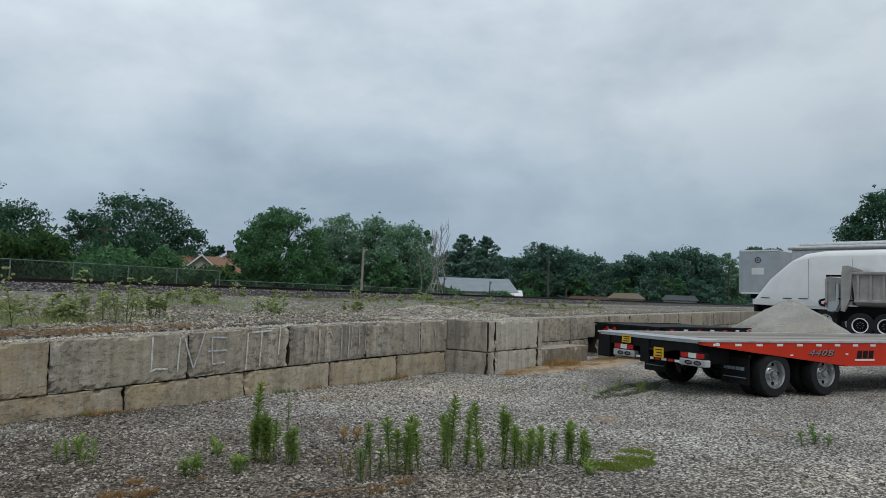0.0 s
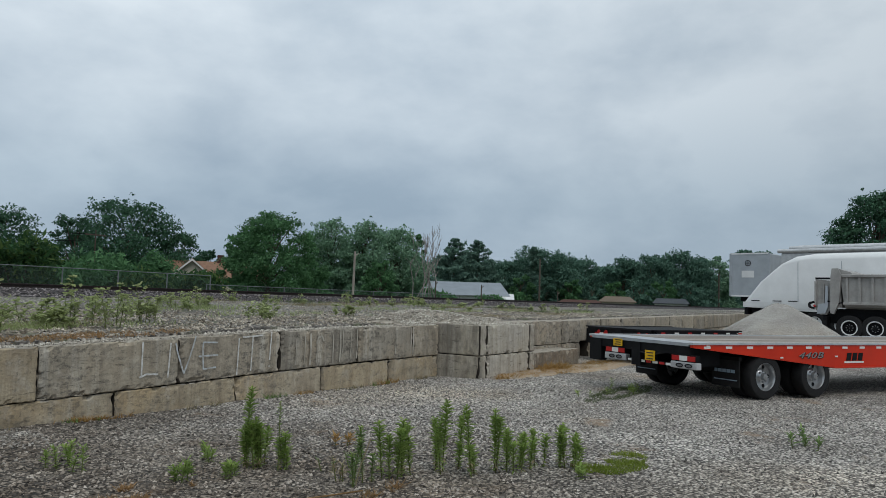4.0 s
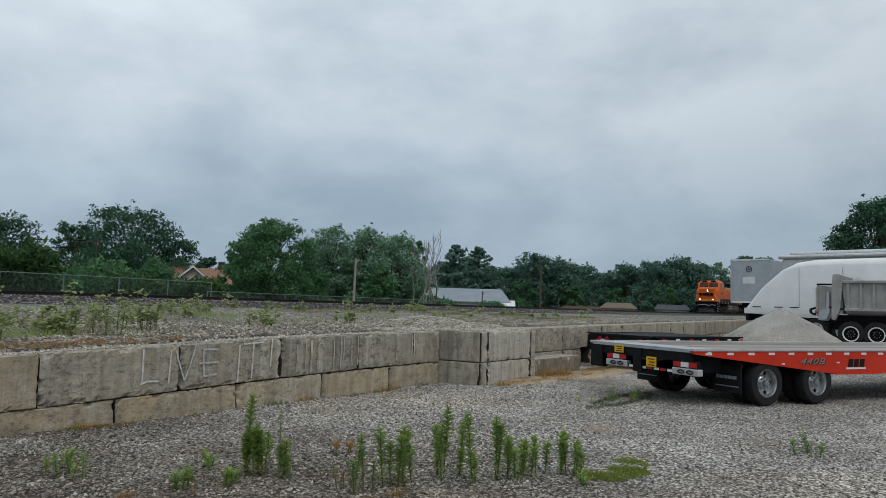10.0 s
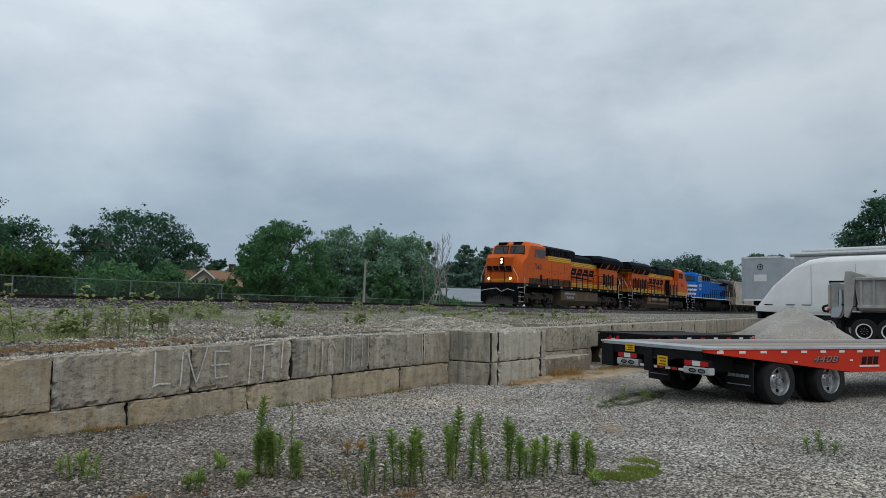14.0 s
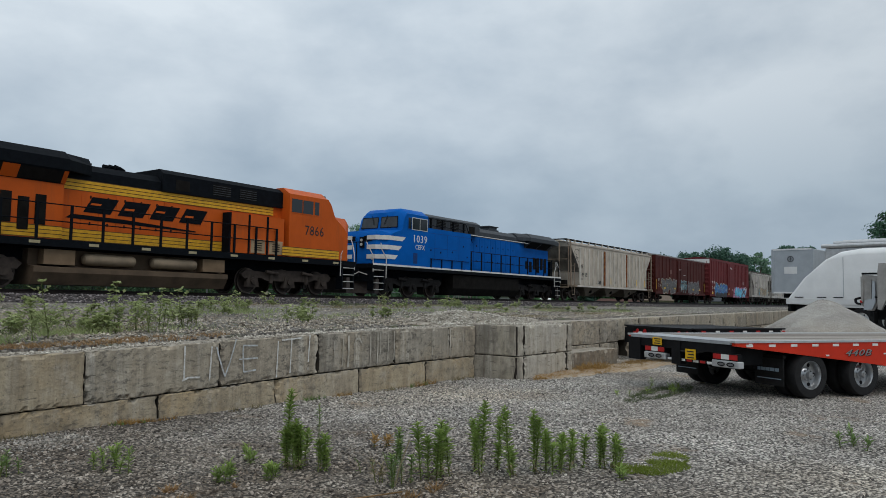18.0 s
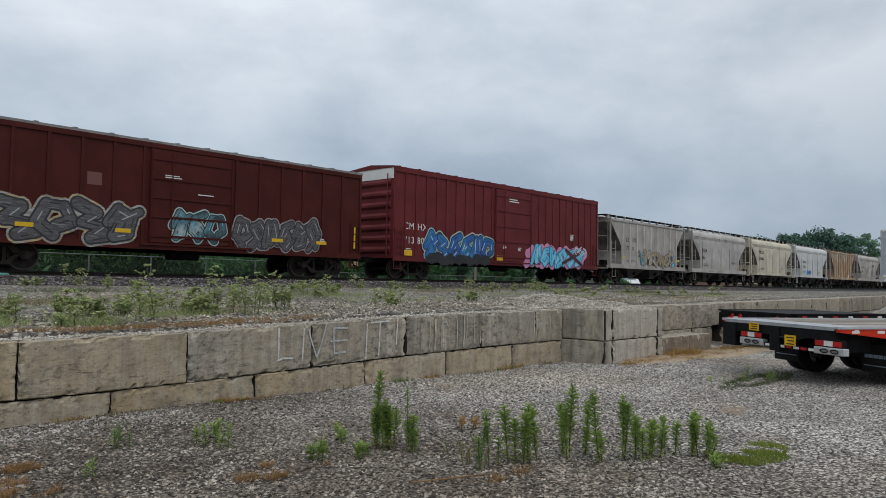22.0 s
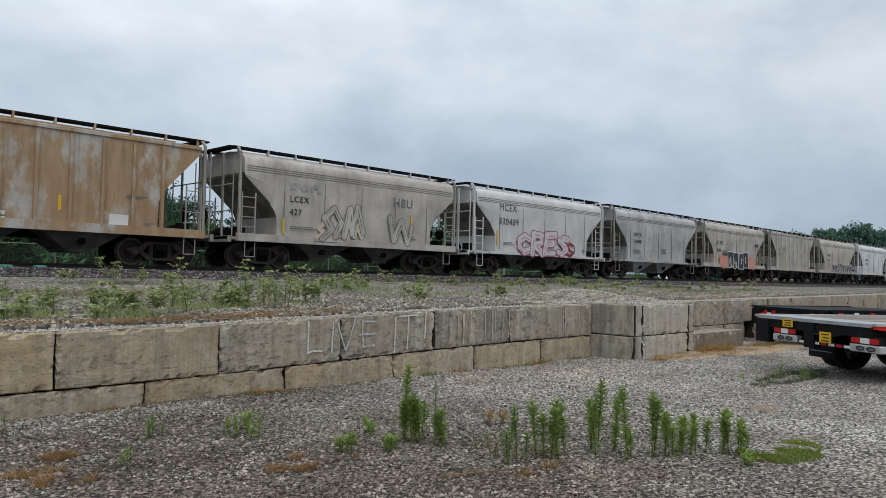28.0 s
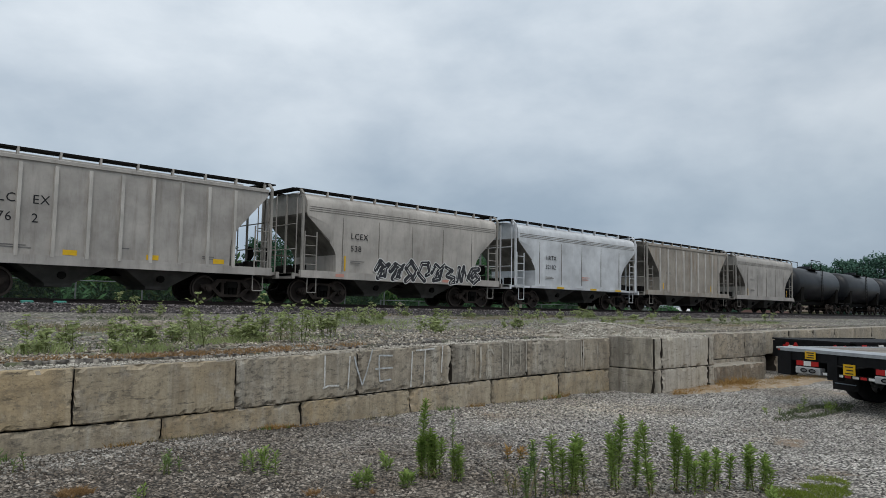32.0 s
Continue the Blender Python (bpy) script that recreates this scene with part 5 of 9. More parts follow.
    freight_truck(car, x1 - 1.75)
    return car, L


P_OXIDE = car_paint("oxide_brown_boxcar_paint", (0.068, 0.0138, 0.0108), (0.045, 0.013, 0.010), 0.0, 0.4, fade=0.2)
P_MAROON = car_paint("maroon_boxcar_paint", (0.135, 0.025, 0.027), (0.065, 0.015, 0.016), 0.0, 0.3, fade=0.18)
M_GALV = plain("galvanised_roof", (0.28, 0.26, 0.25), 0.5, 0.4, vary=0.4, scale=2)

car, L = boxcar("boxcar", "oxide-brown boxcar with silver and black spray paint", 4.6, 20.5, P_OXIDE, 4.5, (6, 6), (6.5, 9.55), 0.35, 15.75, M_GALV)
marks(car, 1.2, 2.0, ["CP", "224"], 0.36, y=-1.504, mat=SP_WHITE); marks(car, 2.2, 1.48, ["046"], 0.36, y=-1.504, mat=SP_WHITE)
SP_SILV = brushed_spray("patchy_silver_spray", (0.09, 0.03, 0.026), (0.20, 0.17, 0.17), (0.36, 0.35, 0.36), (0.10, 0.05, 0.045), (0.44, 0.43, 0.42))
SP_SILVY = brushed_spray("patchy_silver_yellow_spray", (0.12, 0.11, 0.10), (0.48, 0.47, 0.44), (0.20, 0.19, 0.19), (0.50, 0.38, 0.14), (0.55, 0.54, 0.52))
spray(car, 2.0, 6.2, 1.0, 2.15, 4, SP_GRAPH, SP_BLACK, SP_SILVY, -1.545, 71, 0.15, shine=SP_GREY)
spray(car, 7.3, 9.2, 1.1, 2.1, 3, SP_TEALW, SP_BLACK, SP_CREAM, -1.58, 75, 0.10, shine=SP_CYAN)
spray(car, 9.7, 13.6, 1.0, 2.1, 6, SP_GRAPH, SP_BLACK, SP_SILV, -1.545, 78, 0.12, shine=SP_GREY)
reflectors(car, (0.55, 15.35), 1.2, 0.09, 0.95, y=-1.547); reflectors(car, (2.5, 5.4, 11.3, 13.4), 1.3, 0.5, 0.13, y=-1.562)
small_print(car, 7.0, 3.3, 0.6, 2, SP_WHITE, y=-1.58); small_print(car, 8.2, 2.75, 0.7, 1, SP_WHITE, y=-1.61); small_print(car, 13.5, 1.5, 0.4, 2, SP_WHITE, y=-1.547)
bm = bmesh.new(); box(bm, 4.5, 4.95, -1.504, -1.5, 2.75, 3.15); part("faded_patch", bm, spray_mat("faded_patch", (0.17, 0.07, 0.055), (0.14, 0.05, 0.04)), car)

car, L = boxcar("boxcar", "tall maroon boxcar with blue, cyan and pink spray paint", 20.5, 38.9, P_MAROON, 5.10, (10, 10), (8.15, 11.25), 0.95, 18.35, P_MAROON, SP_WHITE)
marks(car, 1.62, 2.25, ["CM", "713"], 0.44, y=-1.504, mat=SP_WHITE); marks(car, 2.5, 2.25, ["HX", "80"], 0.44, y=-1.504, mat=SP_WHITE)
spray(car, 2.95, 7.9, 0.95, 2.1, 6, SP_DEEPB, SP_BLACK, SP_CREAM, -1.545, 83, 0.14, 0.15, shine=SP_WHITE)
spray(car, 10.8, 16.7, 0.95, 1.85, 8, SP_PINK, SP_PINK, SP_PINK, -1.572, 94, 0.16, 0.2)
spray(car, 11.3, 16.4, 0.85, 1.95, 6, SP_CYAN, SP_NAVY, None, -1.596, 90, 0.13, 0.2, shine=SP_WHITE)
spray(car, 14.3, 16.2, 0.95, 1.9, 1, SP_BLACK, SP_RED, None, -1.615, 92, 0.075, 0.1, shapes="X")
spray(car, 15.6, 16.9, 1.6, 2.1, 3, SP_WHITE, SP_WHITE, None, -1.62, 93, 0.015)
small_print(car, 15.2, 2.75, 0.35, 6, SP_WHITE, y=-1.58)
spray(car, 3.1, 7.7, 0.80, 1.15, 7, SP_BLACK, SP_BLACK, None, -1.57, 91, 0.10)
reflectors(car, (1.6, 8.3), 1.05, 0.5, 0.25, y=-1.579); small_print(car, 9.3, 4.4, 0.85, 3, SP_WHITE, y=-1.58, h=0.06); small_print(car, 8.8, 1.8, 0.3, 3, SP_WHITE, y=-1.58); small_print(car, 10.1, 1.75, 0.3, 3, SP_WHITE, y=-1.58)
small_print(car, 1.65, 1.35, 0.5, 2, SP_WHITE, y=-1.504)

# ---------------------------------------------------------------- train: tank cars
M_TANK = plain("black_tank_paint", (0.018, 0.020, 0.024), 0.38, vary=0.3, scale=1.2)


def tank_car(a, b):
    car = thing("tank_car", "glossy black tank car with a top walkway", "tank car", group="tank cars in the train")
    L = (b - a) * S
    MOVING.append((car, a * S, 0.0))
    bm = bmesh.new()
    r, zc = 1.42, 2.62
    rings = []
    for x, k in ((0.75, 0.05), (0.80, 0.4), (0.92, 0.7), (1.12, 0.9), (1.4, 1.0), (L - 1.4, 1.0), (L - 1.12, 0.9), (L - 0.92, 0.7), (L - 0.80, 0.4), (L - 0.75, 0.05)):
        rings.append([(x, r * k * math.cos(j * math.tau / 28), zc + r * k * math.sin(j * math.tau / 28)) for j in range(28)])
    loft(bm, rings)
    part("tank", bm, M_TANK, car, smooth=True)
    bm = bmesh.new()
    tube(bm, (L / 2, 0, zc + r - 0.05), (L / 2, 0, zc + r + 0.22), 0.55, 16)
    part("dome", bm, M_TANK, car)
    bm = bmesh.new()
    box(bm, L / 2 - 1.1, L / 2 + 1.1, -1.0, 1.0, zc + r - 0.12, zc + r - 0.07)
    for s in (-1, 1):
        rail_of(bm, [(L / 2 - 1.1, s, zc + r - 0.1), (L / 2 - 1.1, s, zc + r + 0.7), (L / 2 + 1.1, s, zc + r + 0.7), (L / 2 + 1.1, s, zc + r - 0.1)], 0.03)
    part("walkway", bm, M_UNDER, car)
    for x in (2.0, L - 2.0):
        bm = bmesh.new()
        prism(bm, [(-1.3, 1.0), (1.3, 1.0), (1.38, 2.3), (0.8, 1.55), (0, 1.3), (-0.8, 1.55), (-1.38, 2.3)], x - 0.3, x + 0.3, "yz")
        part("saddle", bm, M_UNDER, car)
    bm = bmesh.new()
    box(bm, 0.4, L - 0.4, -0.25, 0.25, 0.78, 1.08)
    box(bm, 0.35, 1.6, -1.4, 1.4, 0.98, 1.06)
    box(bm, L - 1.6, L - 0.35, -1.4, 1.4, 0.98, 1.06)
    part("underframe", bm, M_UNDER, car)
    ladder(car, L / 2 - 0.2, L / 2 + 0.2, -1.5, 0.9, 3.9, 10, M_UNDER)
    coupler(car, 0.0, 1)
    coupler(car, L, -1)
    freight_truck(car, 1.9)
    freight_truck(car, L - 1.9)


for k in range(7):
    tank_car(201.6 + k * 11.8, 213.4 + k * 11.8)

# ---------------------------------------------------------------- train: locomotives


M_DULLREF = plain("faded_reflector", (0.42, 0.36, 0.22), 0.5, vary=0.3)


M_DUSTTAN = plain("dust_faded_tan_panel", (0.40, 0.29, 0.18), 0.7, vary=0.3, scale=2)
M_RESERVOIR = plain("dusty_tan_reservoir", (0.26, 0.20, 0.135), 0.6, vary=0.35, scale=2)


m = Mat("tinted_screen", 0.08)
m.b.inputs["Specular IOR Level"].default_value = 0.5
m.color(m.ramp(m.noise(2, 2), (0.3, (0.010, 0.013, 0.016)), (0.7, (0.03, 0.036, 0.04))))
M_SCREEN = m.m


M_PLOUGH = plain("dusty_plough_steel", (0.055, 0.046, 0.042), 0.7, vary=0.4, scale=3)
M_SEAMB = plain("dark_blue_seam", (0.002, 0.040, 0.17), 0.7, vary=0.3)
M_SEAM = plain("dark_orange_seam", (0.22, 0.045, 0.008), 0.7, vary=0.3)


def cab_shell(nose_x, glass_x, roof_x, rear_x, rise=0.0):
    """Safety cab with its nose: outlines lofted across, corners cut back."""
    def outline(y):
        k = smoothstep(1.05, 1.5, abs(y))
        n = nose_x + 0.48 * k
        top = 4.60 - 0.28 * k
        r = rise * (1 - 0.6 * k)
        d = 0.34 * k if rise else 0.16 * k
        return [(n, y, 1.62), (n, y, 3.0 + r - d), (n + 0.22, y, 3.32 + 0.8 * r - d), (glass_x + 0.08 * k + 0.3 * r, y, 3.42 + 0.7 * r), (roof_x - 0.35 + 0.15 * k, y, top - 0.22), (roof_x, y, top), (rear_x, y, top), (rear_x, y, 1.62)]
    bm = bmesh.new()
    loft(bm, [outline(y) for y in (-1.5, -1.38, -1.05, 0, 1.05, 1.38, 1.5)])
    return bm


def loco(label, a, L, turned, body, roof, scheme, trim, lit, f0, hood_end, wing_end, rear, nose, glass, cab_front, cab_rear, wing_x, doors):
    car = thing("locomotive", label, "locomotive", group="locomotives of the train")
    MOVING.append((car, a * S, L if turned else 0.0))
    DECK = 1.60
    # the radiator section at the rear is wider on the orange type
    wide_x, hw = (wing_x + 0.5, 1.2) if scheme == "orange" else (wing_x, 0.95)
    lamp = M_LAMP if lit else M_HANDRAIL
    # underframe and deck
    bm = bmesh.new()
    box(bm, f0, rear, -1.5, 1.5, 1.36, DECK)
    box(bm, f0, rear, -0.6, 0.6, 0.95, 1.4)
    part("underframe", bm, M_BLACKP, car)
    if trim:
        for s in (-1, 1):
            bm = bmesh.new()
            box(bm, f0 + 0.05, rear - 0.05, s * 1.5, s * 1.508, DECK - 0.07, DECK + 0.02)
            part("sill_stripe", bm, trim, car)
    # cab and nose
    cab = part("cab", cab_shell(nose, glass, cab_front, cab_rear, 0.36 if scheme == "orange" else 0.0), body, car, smooth=True)
    for s in (-1, 1):
        rake = (cab_front - 0.35 - glass) / 0.96
        for name, mat, grow, off in (("windscreen_seal", M_BLACKP, 0.04, 0.012), ("windscreen", M_SCREEN, 0.0, 0.022)):
            bm = bmesh.new()
            za, zb = (3.72 if scheme == "orange" else 3.60) - grow, (4.24 if scheme == "orange" else 4.12) + grow
            xa, xb = glass + rake * (za - 3.42) - off, glass + rake * (zb - 3.42) - off
            quads(bm, [(xa, s * (0.12 - grow), za), (xa, s * (1.22 + grow), za), (xb, s * (1.16 + grow), zb), (xb, s * (0.12 - grow), zb)], [(0, 1, 2, 3)])
            part(name, bm, mat, cab)
        bm = bmesh.new()
        rail_of(bm, [(glass + rake * 0.8 - 0.05, s * 0.55, 4.25), (glass + rake * 0.3 - 0.05, s * 0.35, 3.75)], 0.014, 4)
        part("wiper", bm, M_BLACKP, cab)
        for x0, x1 in ((cab_rear - 1.72, cab_rear - 1.46), (cab_rear - 1.36, cab_rear - 0.76), (cab_rear - 0.70, cab_rear - 0.10)):
            bm = bmesh.new()
            box(bm, x0 - 0.04, x1 + 0.04, s * 1.5, s * 1.512, 3.50, 4.16)
            fr = part("window_frame", bm, M_HANDRAIL if scheme == "blue" and x0 > cab_rear - 1.4 else body, cab)
            bm = bmesh.new()
            box(bm, x0, x1, s * 1.512, s * 1.517, 3.54, 4.12)
            part("pane", bm, M_GLASS, fr)
        bm = bmesh.new()
        tube(bm, (nose - 0.05, s * 0.86, 1.90), (nose + 0.06, s * 0.86, 1.90), 0.075, 12)
        part("ditch_light", bm, lamp, cab)
        bm = bmesh.new()
        if scheme == "orange":
            box(bm, cab_front - 0.38, cab_front - 0.05, s * 0.28, s * 0.92, 4.36, 4.56)
        else:
            box(bm, nose - 0.03, nose + 0.08, s * 0.30, s * 0.80, 2.78, 3.02)
        part("number_board", bm, M_BLACKP, cab)
    bm = bmesh.new()
    hz = 3.0 if scheme == "orange" else 2.6
    box(bm, nose - 0.08, nose + 0.08, -0.32, -0.04, hz - 0.16, hz + 0.38)
    part("headlight_box", bm, M_BLACKP, cab)
    for z in (hz, hz + 0.22):
        bm = bmesh.new()
        tube(bm, (nose - 0.11, -0.18, z), (nose - 0.07, -0.18, z), 0.075, 12)
        part("headlight", bm, lamp, cab)
    bm = bmesh.new()
    box(bm, nose - 0.02, nose + 0.04, 0.15, 0.75, 1.7, 2.95)
    part("nose_door", bm, body, cab)
    bm = bmesh.new()
    box(bm, cab_rear - 1.4, cab_rear - 0.6, -0.35, 0.35, 4.45, 4.62)
    box(bm, cab_front + 0.2, cab_front + 0.35, 0.5, 0.65, 4.45, 4.58)
    part("roof_unit", bm, roof, cab)
    # wide lower body on the one side, narrow hood on the other
    bm = bmesh.new()
    box(bm, cab_rear, 9.5, -1.49, 0.95, DECK, 3.72)
    part("equipment_hood", bm, body, car)
    bm = bmesh.new()
    box(bm, 9.5, wide_x, -0.95, 0.95, DECK, 3.72)
    part("hood", bm, body, car)
    bm = bmesh.new()
    box(bm, wide_x, hood_end, -hw, hw, DECK, 3.72)
    part("radiator_hood", bm, body, car)
    bm = bmesh.new()
    prism(bm, [(-1.28, 3.70), (1.05, 3.70), (1.05, 4.36), (0.8, 4.54), (-1.0, 4.54), (-1.28, 4.38)], cab_rear, 10.75, "yz")
    part("blower_hood", bm, roof, car)
    bm = bmesh.new()
    prism(bm, [(-0.97, 3.70), (0.97, 3.70), (0.97, 4.02), (0.7, 4.26), (-0.7, 4.26), (-0.97, 4.02)], 10.75, hood_end, "yz")
    part("engine_hood", bm, roof, car)
    for s in (-1, 1):
        for x in (6.4, 7.7):
            bm = bmesh.new()
            box(bm, x, x + 0.85, s * (1.29 if s < 0 else 1.06), s * (1.27 if s < 0 else 1.04), 3.82, 4.26)
            g = part("grille", bm, M_UNDER, car)
            for k in range(5):
                bm = bmesh.new()
                box(bm, x, x + 0.85, s * (1.30 if s < 0 else 1.07), s * (1.28 if s < 0 else 1.05), 3.85 + k * 0.085, 3.87 + k * 0.085)
                part("louvre", bm, M_GREYROOF, g)
        bm = bmesh.new()
        box(bm, 9.6, 10.2, s * (1.29 if s < 0 else 1.06), s * (1.27 if s < 0 else 1.04), 3.8, 4.2)
        part("vent", bm, M_UNDER, car)
    # radiator wings
    rx0, rx1 = wing_x, wing_end
    low = 0.12 if scheme == "blue" else 0.0
    bm = bmesh.new()
    prism(bm, [(-1.5, 3.86), (-hw, 3.42), (hw, 3.42), (1.5, 3.86), (1.5, 4.22 - low), (1.15, 4.50 - low), (-1.15, 4.50 - low), (-1.5, 4.22 - low)], rx0 + 0.5, hood_end, "yz")
    loft(bm, [[(x, y * w, z) for y, z in ((-1.5, 3.86), (1.5, 3.86), (1.5, 4.20 - low), (1.15, 4.46 - low), (-1.15, 4.46 - low), (-1.5, 4.20 - low))] for x, w in ((rx0 - 0.5, 0.66), (rx0 + 0.5, 1.0))])
    loft(bm, [[(x, y * w, z + dz) for y, z in ((-1.5, 3.84), (1.5, 3.84), (1.5, 4.20 - low), (1.15, 4.46 - low), (-1.15, 4.46 - low), (-1.5, 4.20 - low))] for x, w, dz in ((hood_end, 1.0, 0), (rx1, 0.98, -0.05))])
    part("radiator_housing", bm, roof, car)
    for s in (-1, 1):
        w_ = (hood_end - wing_x - 0.8) / 3
        for x0, x1 in ((wing_x + 0.65, wing_x + 0.5 + w_), (wing_x + 1.0 + w_, wing_x + 0.75 + 2 * w_), (wing_x + 0.9 + 2 * w_, hood_end - 0.25)) if scheme == "orange" else ((wing_x + 0.6, wing_x + 2.0), (wing_x + 2.1, wing_x + 3.5)):
            bm = bmesh.new()
            quads(bm, [(x0, s * (hw + 0.05), 3.465), (x1, s * (hw + 0.05), 3.465), (x1, s * 1.46, 3.815), (x0, s * 1.46, 3.815)], [(0, 1, 2, 3)])
            for v in bm.verts:
                v.co.y += s * 0.012
                v.co.z -= 0.012
            part("radiator_intake", bm, M_UNDER, car)
        if scheme == "orange":
            for x0, x1 in ((wing_x + 0.5, wing_x + 0.65), (wing_x + 0.5 + w_, wing_x + 1.0 + w_), (wing_x + 0.75 + 2 * w_, wing_x + 0.9 + 2 * w_), (hood_end - 0.25, hood_end)):
                bm = bmesh.new()
                quads(bm, [(x0, s * (hw + 0.03), 3.45), (x1, s * (hw + 0.03), 3.45), (x1, s * 1.48, 3.83), (x0, s * 1.48, 3.83)], [(0, 1, 2, 3)])
                for v in bm.verts:
                    v.co.y += s * 0.016
                    v.co.z -= 0.016
                part("intake_frame", bm, body, car)
        # louvred doors low on the rear hood
        for k in range(doors[1]):
            x = doors[0] + k * 0.52
            bm = bmesh.new()
            z0 = 1.85 if k % 2 else 2.05
            box(bm, x, x + 0.33, s * hw, s * (hw + 0.028), z0, (3.0 - 0.12 * (k % 2)) if scheme == "orange" else (2.85 if k > 1 else 2.55))
            part("louvre_door", bm, M_UNDER, car)
        for x in [10.0 + 0.62 * k for k in range(int((wide_x - 10) / 0.62))]:
            bm = bmesh.new()
            box(bm, x, x + 0.58, s * 0.95, s * 0.962, 1.75, 3.62)
            part("hood_door", bm, body, car)
        for x in [10.25 + 0.62 * k for k in range(int((wide_x - 10.2) / 0.62))]:
            for z in (2.2, 3.1):
                bm = bmesh.new()
                box(bm, x, x + 0.05, s * 0.955, s * 0.978, z, z + 0.10)
                part("latch", bm, M_UNDER, car)
        # handrails and posts on the walkway edge
        xs = [9.6 + 1.12 * k for k in range(11)] if s < 0 else [5.6 + 1.08 * k for k in range(15)]
        for x in xs:
            bm = bmesh.new()
            box(bm, x - 0.045, x + 0.045, s * 1.45, s * 1.49, DECK - 0.2, 2.74)
            part("post", bm, M_BLACKP, car)
        for z in (2.72, 2.18):
            bm = bmesh.new()
            tube(bm, (xs[0], s * 1.47, z), (xs[-1], s * 1.47, z), 0.022)
            part("handrail", bm, M_BLACKP, car)
        if s < 0:
            # panel joints, latches and the low rail along the wide body
            for x in (6.0, 7.15, 8.3):
                bm = bmesh.new()
                box(bm, x - 0.008, x + 0.008, -1.496, -1.488, 2.05, 3.45)
                part("panel_joint", bm, M_SEAM if scheme == "orange" else M_SEAMB, car)
            for z, x0, x1 in ((2.66, 5.1, 8.3), (3.46, cab_rear + 0.1, 9.4)):
                bm = bmesh.new()
                box(bm, x0, x1, -1.496, -1.488, z, z + 0.014)
                part("panel_joint", bm, M_SEAM if scheme == "orange" else M_SEAMB, car)
            for x, z in ((5.6, 2.5), (6.5, 2.42), (7.6, 2.5), (8.7, 2.9), (9.1, 2.3)):
                bm = bmesh.new()
                box(bm, x, x + 0.07, -1.51, -1.49, z, z + 0.09)
                part("latch", bm, M_UNDER, car)
            bm = bmesh.new()
            tube(bm, (cab_rear + 0.2, -1.53, 2.08), (9.3, -1.53, 2.08), 0.018)
            part("handrail", bm, M_BLACKP, car)
            for x in [cab_rear + 0.3 + k * 0.98 for k in range(5)]:
                bm = bmesh.new()
                box(bm, x - 0.025, x + 0.025, -1.54, -1.49, 1.6, 2.10)
                part("post", bm, M_BLACKP, car)
            for k in range(4):
                bm = bmesh.new()
                box(bm, 5.8 + k * 1.05, 5.88 + k * 1.05, -1.36, -1.29, 3.58, 4.3)
                part("post", bm, M_BLACKP, car)
            bm = bmesh.new()
            rail_of(bm, [(5.4, -1.38, 4.28), (9.1, -1.38, 4.28), (10.1, -1.2, 3.3)], 0.022)
            part("handrail", bm, M_BLACKP, car)
            bm = bmesh.new()
            tube(bm, (5.4, -1.40, 3.9), (9.1, -1.40, 3.9), 0.02)
            part("handrail", bm, M_BLACKP, car)
        # corner steps
        for x, w in ((f0 + 0.1, 1), (rear - 0.1, -1)):
            bm = bmesh.new()
            box(bm, x, x + w * 0.05, s * 1.1, s * 1.48, 0.3, 1.45)
            part("step_side", bm, M_BLACKP, car)
            bm = bmesh.new()
            box(bm, x + w * 0.78, x + w * 0.84, s * 1.1, s * 1.5, 0.3, 1.45)
            st_ = part("stepwell", bm, M_BLACKP, car)
            for k in range(4):
                bm = bmesh.new()
                box(bm, x + w * 0.05, x + w * 0.78, s * 1.12, s * 1.5, 0.32 + k * 0.32, 0.35 + k * 0.32)
                part("tread", bm, M_HANDRAIL, st_)
            bm = bmesh.new()
            rail_of(bm, [(x + w * 0.95, s * 1.5, 0.9), (x + w * 0.95, s * 1.5, 1.9), (x + w * 0.62, s * 1.45, 2.35), (x + w * 0.6, s * 1.42, 2.65)], 0.025)
            part("grab_rail", bm, M_HANDRAIL, car)
            bm = bmesh.new()
            rail_of(bm, [(x, s * 1.48, 1.2), (x, s * 1.45, 2.0), (x - w * 0.12, s * 1.2, 2.5), (x - w * 0.12, s * 1.1, 2.7)], 0.025)
            part("grab_rail", bm, M_HANDRAIL, car)
    # ends
    for x, w in ((f0 - 0.12, 1), (rear + 0.12, -1)):
        bm = bmesh.new()
        prism(bm, [(-1.45, 0.72), (1.45, 0.72), (1.45, 1.5), (-1.45, 1.5)], x + w * 0.18, x + w * 0.30, "yz")
        part("pilot", bm, M_BLACKP, car)
        bm = bmesh.new()
        loft(bm, [[(x + w * (0.02 + 0.36 * abs(y) / 1.45), y, 0.14), (x + w * (0.10 + 0.36 * abs(y) / 1.45), y, 0.42), (x + w * (0.20 + 0.30 * abs(y) / 1.45), y, 0.86), (x + w * (0.55 + 0.1 * abs(y)), y, 0.86), (x + w * (0.55 + 0.1 * abs(y)), y, 0.14)] for y in (-1.45, -0.75, 0.0, 0.75, 1.45)])
        part("snow_plough", bm, M_PLOUGH, car)
        bm = bmesh.new()
        rail_of(bm, [(x - w * 0.02, -1.3, 1.05), (x - w * 0.06, -0.8, 1.18), (x - w * 0.10, -0.35, 0.98), (x - w * 0.10, 0.0, 1.22), (x - w * 0.06, 0.7, 1.14), (x - w * 0.02, 1.3, 1.05)], 0.022)
        part("uncoupling_lever", bm, M_HANDRAIL, car)
        bm = bmesh.new()
